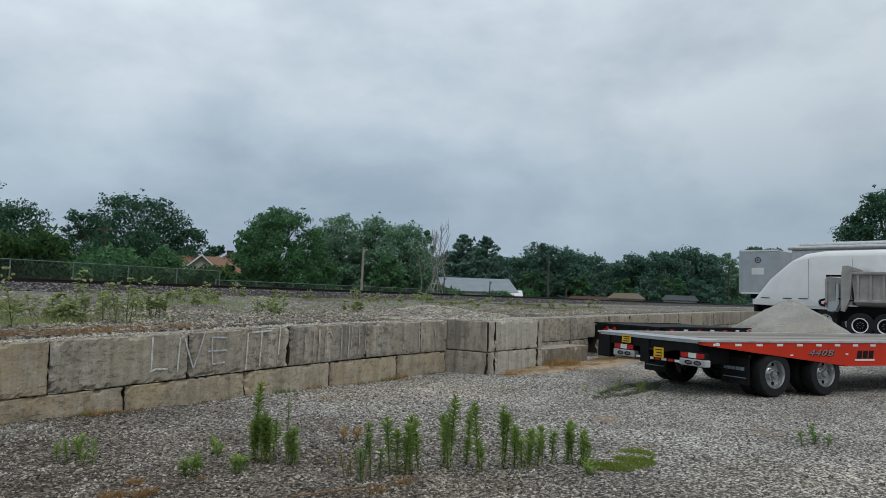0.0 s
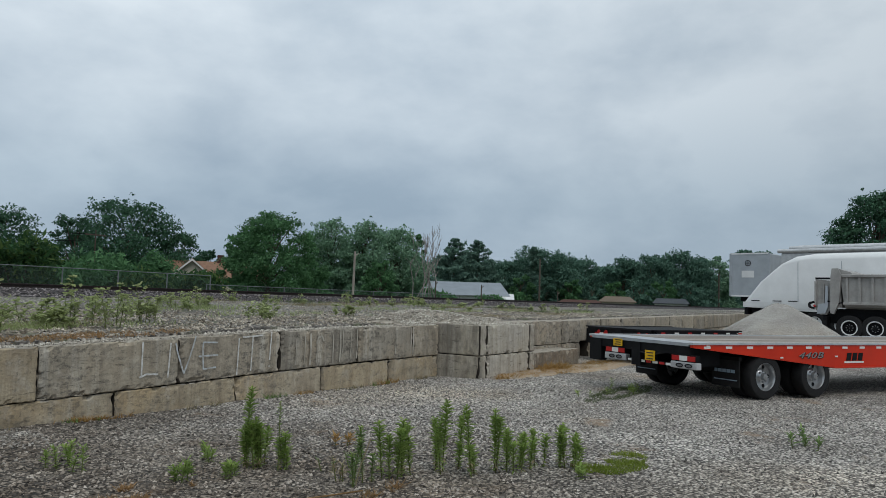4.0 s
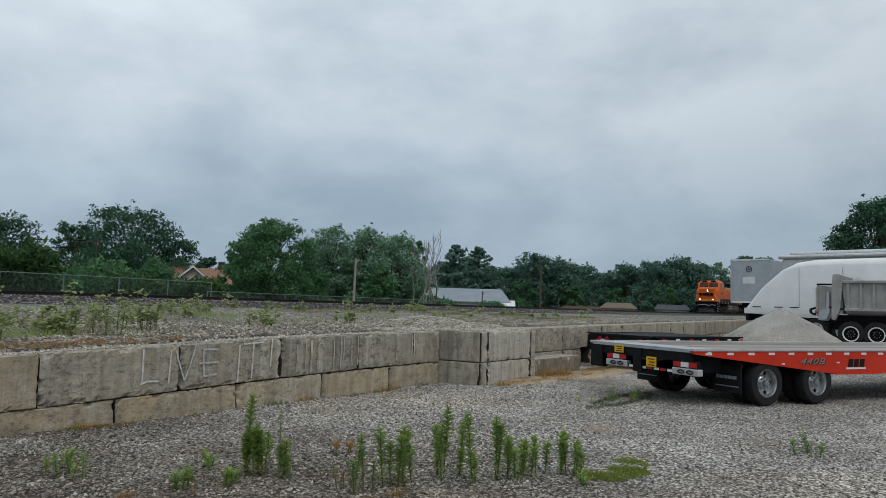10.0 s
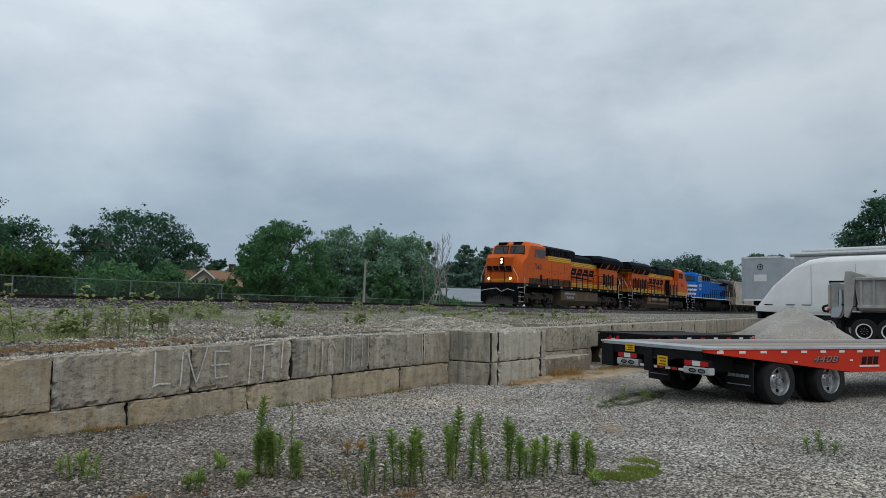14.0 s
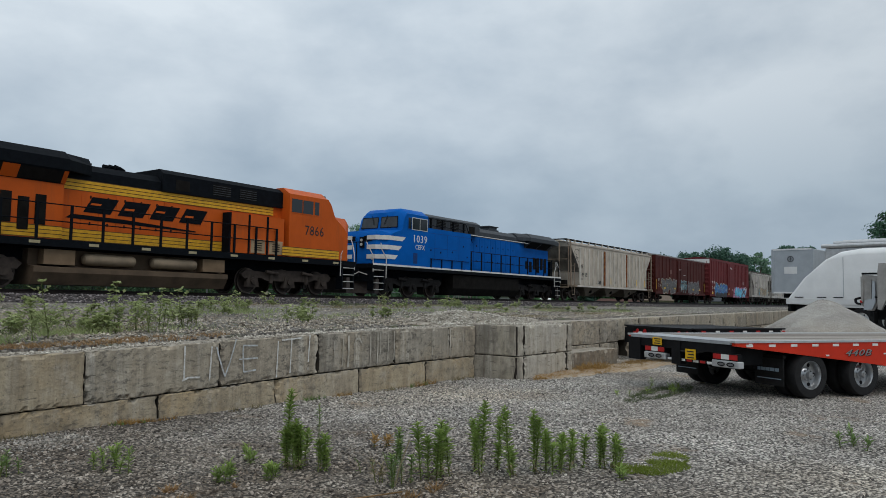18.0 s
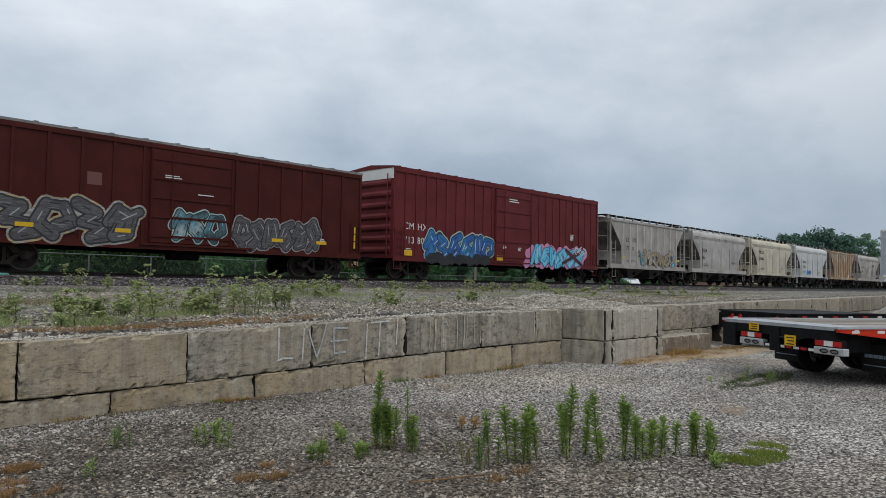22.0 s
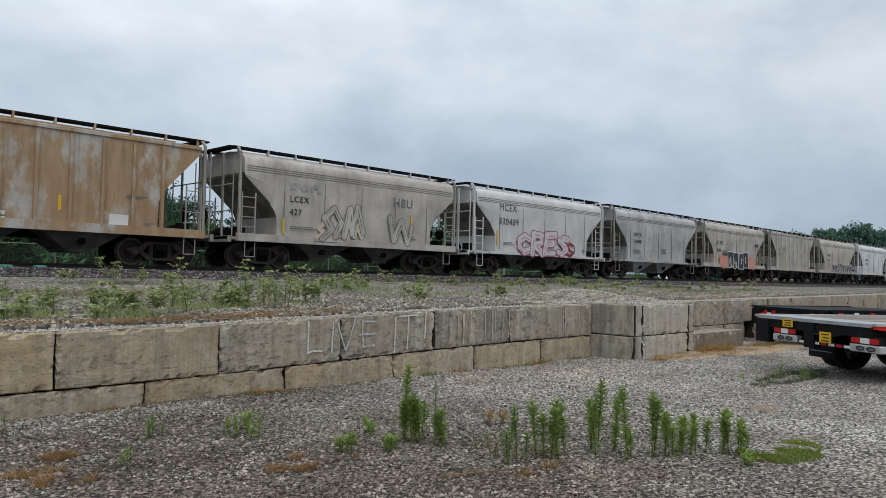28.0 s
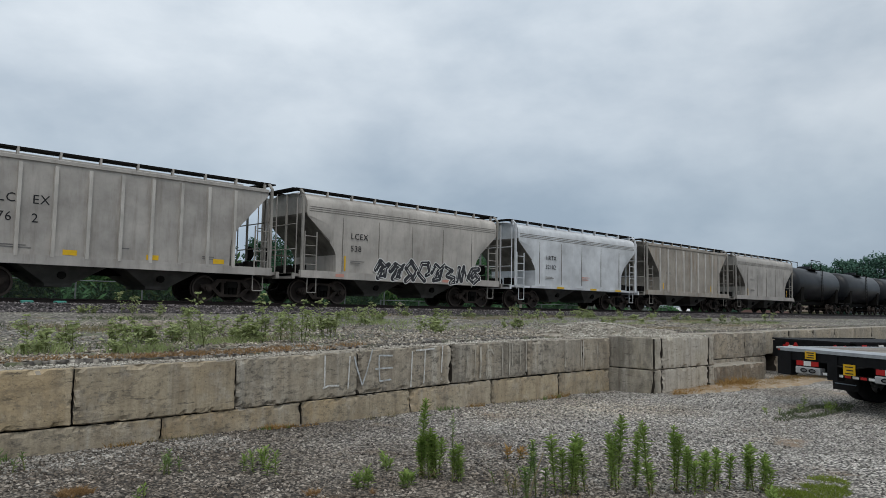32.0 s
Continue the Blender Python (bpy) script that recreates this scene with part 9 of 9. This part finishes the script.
weed(13.1, 4.1, (0.14, 0.12, 0.1), 24, L_WEED, LOW, 0.25, 0.06, 60)
weed(11.8, 4.6, (0.1, 0.1, 0.1), 25, L_WEED, LOW, 0.3, 0.06, 60)
bm = bmesh.new(); rail_of(bm, [(4.70, 3.84, 0.02), (4.78, 3.86, 0.16), (4.93, 3.88, 0.36)], 0.005, 5); tagged(part("dry_stalk", bm, L_STRAW), "bent pale dry stalk among the weeds", "stalk")
bm = bmesh.new(); rail_of(bm, [(4.0, 3.95, 0.02), (4.35, 3.75, 0.035), (4.62, 3.70, 0.02)], 0.006, 5); tagged(part("fallen_stalk", bm, L_RUSTY), "brown dry stalk lying on the gravel", "stalk")


def blades(name, label, category, cx, cy, rx, ry, n, h, mat, seed, lie=0.5, clump=0.4):
    """A patch of short blades, thinner towards an uneven edge."""
    rng = np.random.default_rng(seed)
    V, F = [], []
    k = 0
    while k < n:
        a, r = rng.uniform(0, math.tau), math.sqrt(rng.random())
        edge = 1 + clump * noise.noise((math.cos(a) * 1.3 + seed, math.sin(a) * 1.3, 0))
        x, y = cx + rx * r * edge * math.cos(a), cy + ry * r * edge * math.sin(a)
        if noise.noise((x * 3.1, y * 3.1, seed)) < -0.25 * r:
            k += 1
            continue
        z = land(x, y) - 0.004
        hh = h * rng.uniform(0.5, 1.3)
        d = rng.normal(0, lie, 2) * hh
        t = rng.uniform(0, math.tau)
        w = 0.004 + hh * 0.03
        i = len(V)
        V += [(x - w * math.cos(t), y - w * math.sin(t), z), (x + w * math.cos(t), y + w * math.sin(t), z), (x + d[0], y + d[1], z + hh)]
        F.append((i, i + 1, i + 2))
        k += 1
    me = bpy.data.meshes.new(name)
    me.from_pydata(V, [], F)
    me.materials.append(mat)
    return tagged(part(name, me, mat), label, category, kind="stuff")


blades("grass_patch", "bright yellow-green patch of short grass in gravel", "grass", 6.98, 2.50, 0.62, 0.27, 3800, 0.035, L_MOSS, 1, 0.8)
blades("grass_patch", "low dull green growth in gravel", "grass", 12.5, 4.4, 1.3, 0.35, 2200, 0.05, L_DULL, 2, 1.0)
for k, (x, y, rx, ry, n) in enumerate(((2.04, 6.32, 0.12, 0.10, 500), (1.75, 5.95, 0.2, 0.1, 400), (1.85, 5.6, 0.25, 0.12, 700), (3.2, 4.95, 0.09, 0.06, 200), (3.4, 4.85, 0.10, 0.06, 220), (3.9, 4.95, 0.09, 0.05, 160), (3.55, 5.2, 0.06, 0.04, 100), (4.75, 3.6, 0.25, 0.07, 260))):
    blades("dead_plant", "flattened rust-brown dead weed", "dead weed", x, y, rx, ry, n, 0.05, L_RUSTY, 30 + k, 1.0)
for k, (x, y, rx, ry, n, h) in enumerate(((14.4, 7.05, 1.5, 0.35, 2600, 0.07), (16.4, 6.75, 1.6, 0.35, 2600, 0.07), (15.6, 7.0, 0.7, 0.2, 900, 0.16), (18.5, 6.9, 1.2, 0.4, 1200, 0.07), (4.9, 8.1, 0.3, 0.06, 260, 0.06))):
    blades("dry_grass_patch", "tan dry grass along the wall's foot", "dry grass", x, y, rx, ry, n, h, L_DRY, 50 + k, 0.9)

def dirt_patch(cx, cy, rx, ry, seed, turn=0.0):
    """A thin spread of tan soil and chaff with an uneven edge."""
    bm = bmesh.new()
    c_, s_ = math.cos(radians(turn)), math.sin(radians(turn))
    rings = []
    for f in (0.02, 0.3, 0.6, 0.85, 1.0):
        ring = []
        for j in range(40):
            a = j * math.tau / 40
            e_ = f * (1 + 0.30 * noise.noise((math.cos(a) * 1.6 + seed, math.sin(a) * 1.6, 0)) + 0.12 * noise.noise((math.cos(a) * 6 + seed, math.sin(a) * 6, 4)))
            u, v = rx * e_ * math.cos(a), ry * e_ * math.sin(a)
            x, y = cx + u * c_ - v * s_, min(cy + u * s_ + v * c_, 8.15)
            ring.append((x, y, land(x, y) + (0.034 if f < 0.95 else -0.01)))
        rings.append(ring)
    loft(bm, rings, caps=False)
    tagged(part("dirt_patch", bm, M_DIRT, smooth=True), "tan dry soil and chaff spread over the gravel", "dirt", kind="stuff")


m = Mat("tan_soil", 0.95)
m.color(m.mix(m.mask(m.noise(9, 6, 0.7), 0.45, 0.62), m.ramp(m.noise(2.2, 6, 0.65), (0.3, (0.22, 0.145, 0.08)), (0.7, (0.38, 0.27, 0.155))), (0.36, 0.32, 0.26)))
m.bump(m.noise(30, 5), 0.6, 0.02)
M_DIRT = m.m
dirt_patch(14.4, 6.98, 1.5, 0.40, 1, -6)
dirt_patch(16.6, 6.75, 1.7, 0.62, 2, -8)
dirt_patch(19.3, 6.5, 1.5, 0.5, 3)

# weeds on the fill behind the wall


def branchy_weed(x, y, h, seed, stems=3, spread=0.16, leaf=0.066):
    """A loose leafy weed: leaning stems, side twigs, broad leaves that thin out upwards."""
    rnd = random.Random(seed)
    w = thing("weed", BANKL, "weed", at=pose(x, y, land(x, y) - 0.01), group="weeds on the fill")
    bm = bmesh.new()
    V, F = [], []

    def put(q, way, ln):
        side = way.cross(Vector((rnd.uniform(-0.4, 0.4), rnd.uniform(-0.4, 0.4), 1))).normalized() * ln * 0.46
        i = len(V)
        V.extend([q, q + way * ln * 0.45 + side, q + way * ln - Vector((0, 0, ln * 0.3)), q + way * ln * 0.45 - side])
        F.extend([(i, i + 1, i + 2), (i, i + 2, i + 3)])

    for s_ in range(stems):
        b0 = Vector((rnd.uniform(-spread, spread), rnd.uniform(-spread, spread), 0))
        hh = h * (1.0 if s_ == 0 else rnd.uniform(0.4, 0.9))
        tip = b0 + Vector((rnd.uniform(-0.22, 0.22) * hh, rnd.uniform(-0.22, 0.22) * hh, hh))
        tube(bm, b0, tip, 0.007, 5, 0.003)
        for k in range(int(6 + hh * 10)):
            f = 0.12 + 0.86 * rnd.random()
            q = b0.lerp(tip, f)
            a = rnd.uniform(0, math.tau)
            reach = (0.10 + 0.34 * hh * (1 - f)) * rnd.uniform(0.5, 1.1)
            e_ = q + Vector((math.cos(a), math.sin(a), rnd.uniform(0.3, 1.1))) * reach
            if reach > 0.08:
                tube(bm, q, e_, 0.003, 4, 0.002)
            for j in range(5):
                way = Vector((rnd.uniform(-1, 1), rnd.uniform(-1, 1), rnd.uniform(-0.3, 0.8))).normalized()
                put(q.lerp(e_, (j + 1) / 5), way, leaf * rnd.uniform(0.6, 1.35))
        for j in range(9):
            put(tip, Vector((math.cos(j * 2.4), math.sin(j * 2.4), rnd.uniform(0.2, 0.9))).normalized(), leaf * rnd.uniform(0.8, 1.3))
    tagged(part("stem", bm, M_STEM, w), kind="stuff")
    me = bpy.data.meshes.new("leaves")
    me.from_pydata([tuple(v) for v in V], [], F)
    me.materials.append(L_FILLW)
    tagged(part("leaves", me, L_FILLW, w), kind="stuff")


rnd = random.Random(77)
BANKL = "bushy green weed on the gravel fill"
for k, (x, y, h, n) in enumerate(((4.60, 9.57, 0.74, 3), (6.06, 10.2, 0.72, 5), (6.2, 9.85, 0.64, 4), (4.70, 11.2, 0.36, 9), (5.2, 11.0, 0.33, 8), (4.25, 11.3, 0.30, 8), (7.31, 10.5, 0.60, 3), (7.25, 10.55, 0.42, 4), (2.88, 10.4, 0.45, 3),
                                  (7.1, 18.9, 0.55, 3), (11.15, 12.0, 0.45, 5), (14.0, 17.9, 0.42, 4), (5.6, 10.4, 0.33, 6), (5.75, 9.9, 0.28, 5), (10.9, 14.6, 0.34, 8), (11.9, 14.9, 0.30, 7), (9.6, 10.1, 0.34, 4), (3.7, 9.6, 0.24, 4),
                                  (3.2, 10.9, 0.30, 5), (15.4, 17.7, 0.42, 4), (13.3, 11.6, 0.24, 4), (8.25, 12.4, 0.32, 4), (2.6, 9.8, 0.26, 4), (1.7, 10.0, 0.36, 4), (22.0, 18.8, 0.42, 5), (26.5, 19.0, 0.45, 5), (0.9, 10.4, 0.34, 4))):
    branchy_weed(x, y, h, 300 + k, n, 0.12 + 0.03 * n)
for k in range(34):
    x = rnd.uniform(5.5, 32)
    y = rnd.uniform(10.6, 19.5) if x < 16 else rnd.uniform(12, 19.5)
    branchy_weed(x, y, rnd.uniform(0.14, 0.34), 340 + k, 3, 0.16)
for k in range(30):
    x, y = (rnd.uniform(0.5, 7), rnd.uniform(10, 16)) if k % 5 == 0 else (rnd.uniform(4, 32), rnd.uniform(10.5, 19.5))
    blades("fill_grass", "thin green and straw growth on the gravel fill", "grass", x, y, rnd.uniform(0.8, 1.9), rnd.uniform(0.4, 0.9), 420, 0.10, (L_STRAW, L_DULL, L_FILLW)[k % 3], 400 + k, 0.8)
for k, (x, y, rx, ry) in enumerate(((3.9, 9.6, 0.6, 0.3), (5.4, 10.2, 0.6, 0.3), (2.6, 10.0, 0.7, 0.4), (10.9, 14.0, 1.6, 0.7))):
    blades("fill_grass", "low yellow-green growth among the weeds on the fill", "grass", x, y, rx, ry, 420, 0.13, L_FILLW, 460 + k, 0.7)
for k, (x, y) in enumerate(((3.6, 8.9), (4.9, 8.75), (2.0, 8.9), (5.9, 8.8), (4.2, 8.7), (14.5, 9.6), (17.5, 9.8), (22, 10.0))):
    blades("fill_grass", "orange-brown dry mat on the gravel fill", "dry grass", x, y, 1.0, 0.3, 900, 0.05, L_RUSTY if k < 5 else L_STRAW, 430 + k, 1.0)


# ---------------------------------------------------------------- loose stones


def stones(name, label, n, place, lo, hi, mat, seed, height=None):
    """Loose angular stones lying on the ground, one joined mesh."""
    rng = np.random.default_rng(seed)
    P = place(rng, n)
    z = np.array([(height or land)(a, b) for a, b in P])
    s = rng.uniform(0, 1, n) ** 1.8 * (hi - lo) + lo
    base = np.array([[1, 0, 0], [-1, 0, 0], [0, 1, 0], [0, -1, 0], [0, 0, 1], [0, 0, -1.0]])
    V = base[None] * rng.uniform(0.55, 1.15, (n, 6, 1)) + rng.normal(0, 0.16, (n, 6, 3))
    a = rng.uniform(0, math.tau, n)
    c, d = np.cos(a)[:, None], np.sin(a)[:, None]
    x_, y_ = V[:, :, 0] * c - V[:, :, 1] * d, V[:, :, 0] * d + V[:, :, 1] * c
    V = np.stack([x_ * s[:, None] * 0.5 + P[:, :1], y_ * s[:, None] * 0.42 + P[:, 1:2], V[:, :, 2] * s[:, None] * 0.36 + z[:, None] + s[:, None] * 0.12], 2).reshape(-1, 3)
    tri = np.array([[0, 2, 4], [2, 1, 4], [1, 3, 4], [3, 0, 4], [2, 0, 5], [1, 2, 5], [3, 1, 5], [0, 3, 5]])
    F = (np.arange(n)[:, None, None] * 6 + tri[None]).reshape(-1, 3)
    me = bpy.data.meshes.new(name)
    me.from_pydata(V.tolist(), [], F.tolist())
    me.materials.append(mat)
    return tagged(part(name, me, mat), label, "gravel", kind="stuff")


def stone_mat(name, *stops):
    m = Mat(name, 0.9)
    c = m.ramp(m.rand(True), *stops)
    c = m.mix(0.35, c, m.mix(1.0, c, m.ramp(m.noise(40, 3), (0.3, (0.6, 0.6, 0.6)), (0.7, (1, 1, 1))), "MULTIPLY"))
    c = m.mix(m.mask(m.noise(1.3, 6, 0.7), 0.44, 0.60), c, m.mix(1.0, c, (0.64, 0.61, 0.58), "MULTIPLY"))
    m.color(dark_reach(m, c, (0.70, 0.655, 0.615)) if name == "grey_limestone_chips" else c)
    return m.m


M_ST1 = stone_mat("grey_limestone_chips", (0.0, (0.055, 0.05, 0.046)), (0.35, (0.23, 0.213, 0.19)), (0.70, (0.50, 0.47, 0.425)), (1.0, (0.80, 0.77, 0.72)))
M_ST2 = stone_mat("pale_fill_stone", (0.0, (0.095, 0.08, 0.063)), (0.45, (0.30, 0.262, 0.208)), (1.0, (0.63, 0.57, 0.475)))
M_ST3 = stone_mat("dark_ballast_stone", (0.0, (0.025, 0.022, 0.023)), (0.6, (0.115, 0.102, 0.105)), (1.0, (0.36, 0.325, 0.325)))


def near_yard(rng, n):
    out = []
    while len(out) < n:
        r = 3.4 + 13 * rng.random() ** 1.7
        az = radians(rng.uniform(0, 84))
        x, y = r * math.cos(az), r * math.sin(az)
        if y < WALL_Y - 0.03 and not (x > 12.6 and y > 7.45) and (rng.random() < 0.35 or az > radians(22 + 8 * noise.noise((x * 0.5, y * 0.5, 1)))):
            out.append((x, y))
    return np.array(out)


stones("yard_stones", "loose grey limestone chips over the yard", 52000, near_yard, 0.016, 0.050, M_ST1, 1)
stones("wall_foot_stones", "limestone chips along the foot of the wall", 5200, lambda g, n: np.stack([g.uniform(-2, 4.2, n), WALL_Y - 0.05 - np.abs(g.normal(0, 0.55, n))], 1), 0.02, 0.05, stone_mat("pale_chips", (0.0, (0.12, 0.112, 0.10)), (1.0, (0.52, 0.495, 0.45))), 2)
stones("fill_stones", "pale loose stones along the top of the wall", 15000, lambda g, n: np.stack([g.uniform(-3, 26, n), WALL_Y + 0.45 + np.abs(g.normal(0, 2.4, n))], 1), 0.025, 0.08, M_ST2, 3)
stones("ballast_stones", "dark grey track ballast stones", 19000, lambda g, n: np.stack([-2 + 64 * g.random(n) ** 1.5, g.uniform(20.6, 24.1, n)], 1), 0.06, 0.13, M_ST3, 4)


M_TEAL = plain("faded_teal_plastic", (0.10, 0.36, 0.30), 0.6, vary=0.2)
for x in (6.1, 7.0):
    ob = part("rail_box", bevel_box(x - 0.16, x + 0.16, 23.82, 24.02, RAIL_Z - 0.19, RAIL_Z - 0.07, 0.02), M_TEAL)
    tagged(ob, "small faded teal box beside the rail", "box", group="boxes beside the rail")


def along_top(rng, n):
    out = []
    while len(out) < n:
        x, y = rng.uniform(-3, 12.5), 8.22 + abs(rng.normal(0, 0.32))
        if noise.noise((x * 0.9, y * 2.5, 4)) > -0.15 + rng.normal(0, 0.2):
            out.append((x, y))
    return np.array(out)


def corner_rise(x, y):
    """Height of the rubble that lies on the wall's corner and behind it."""
    base = wall_top(x) + 0.02 if x < 12.6 else 1.066
    a = 0.25 * max(0.0, 1 - ((x - 13.0) / 1.5) ** 2 - ((y - 8.9) / 1.15) ** 2)
    b = 0.12 * max(0.0, 1 - ((x - 15.8) / 2.4) ** 2 - ((y - 8.9) / 0.9) ** 2)
    k = smoothstep(12.75, 13.35, x)
    fade = (1 - k) * smoothstep(8.34, 8.95, y) + k * smoothstep(7.40, 8.3, y)
    return base + max(a, b) * fade + 0.018 * noise.noise((x * 4, y * 4, 2)) * fade


bm = bmesh.new()
grid = [[bm.verts.new((11.3 + 0.1 * i, 7.38 + 0.1 * j, corner_rise(11.3 + 0.1 * i, 7.38 + 0.1 * j) - 0.03)) for i in range(74)] for j in range(26)]
for j in range(25):
    for i in range(73):
        xm, ym = 11.35 + 0.1 * i, 7.43 + 0.1 * j
        if (ym > 8.3 and xm < 15.4) or 12.68 < xm < 15.05:
            bm.faces.new((grid[j][i], grid[j][i + 1], grid[j + 1][i + 1], grid[j + 1][i])).smooth = True
for v in [v for v in bm.verts if not v.link_faces]:
    bm.verts.remove(v)
tagged(part("rubble_mound", bm, M_LIMETOP), "pale lime rubble mound on the wall's corner", "rubble", kind="stuff")

def over_corner(g, n):
    x = g.uniform(11.7, 15.05, n)
    return np.stack([x, np.where(x < 12.7, 8.36 + 1.4 * g.random(n), 7.36 + 2.2 * g.random(n))], 1)


M_ST4 = stone_mat("pale_lime_chips", (0.0, (0.22, 0.20, 0.17)), (0.5, (0.46, 0.43, 0.37)), (1.0, (0.70, 0.67, 0.60)))
stones("wall_top_chips", "pale lime chips and crumbs along the wall's top edge", 6500, along_top, 0.015, 0.05, M_ST4, 8, lambda x, y: wall_top(x) - 0.012)
stones("corner_heap", "pale rubble heaped on the wall's corner", 5200, over_corner, 0.02, 0.07, M_ST4, 9,
       lambda x, y: corner_rise(x, y) - 0.012)

for k in range(16):
    x = -1.5 + k * 0.9 + rnd.uniform(-0.4, 0.4)
    blades("wall_foot_grass", "thin dry and green tufts at the wall's foot", "grass", x, 8.08, rnd.uniform(0.15, 0.45), 0.05, 120, rnd.uniform(0.04, 0.09), (L_STRAW, L_BANK, L_DRY)[k % 3], 600 + k, 0.7)

# ---------------------------------------------------------------- what moves


# small gains and losses of the train on its even run, half second by half second
SURGE = {12.0: 0.3, 12.5: 0.3, 13.0: 0.0, 13.5: 0.0, 14.0: 0.05, 14.5: -0.2, 16.5: -0.2, 17.0: 0.2, 17.5: -0.28, 18.0: -0.33, 18.5: 0.12, 19.0: -0.2, 19.5: -0.02, 20.0: 0.16, 20.5: 0.04,
         21.0: -0.08, 21.5: 0.2, 22.0: 0.18, 22.5: -0.12, 23.0: -0.36, 23.5: 0.02, 24.0: -0.32, 24.5: 0.16, 25.0: 0.16, 25.5: 0.04, 28.0: -0.3, 28.5: -0.4, 29.0: -0.15, 29.5: -0.15, 30.0: -0.45, 30.5: -0.28,
         31.0: -0.25, 31.5: -0.45, 32.0: 0.0}


def train_shift(t):
    """How far the train has come at t seconds, counted from 22 s."""
    d = t - 22
    return (14.306 * d - 0.0440 * d * d / 2 - 0.00125 * d ** 3 / 6 + 0.48 * smoothstep(29.8, 30.8, t)) * S + SURGE.get(t, 0.0)


def motions():
    times = [0.0, 2.0, 4.0, 6.0, 8.0, 10.0, 11.0] + [12.0 + 0.5 * k for k in range(41)]
    for car, s, back in MOVING:
        walk(car, [(t, pose(s + back - train_shift(t), TRACK_Y, RAIL_Z, 0, 0, 180 if back else 0)) for t in times])


motions()
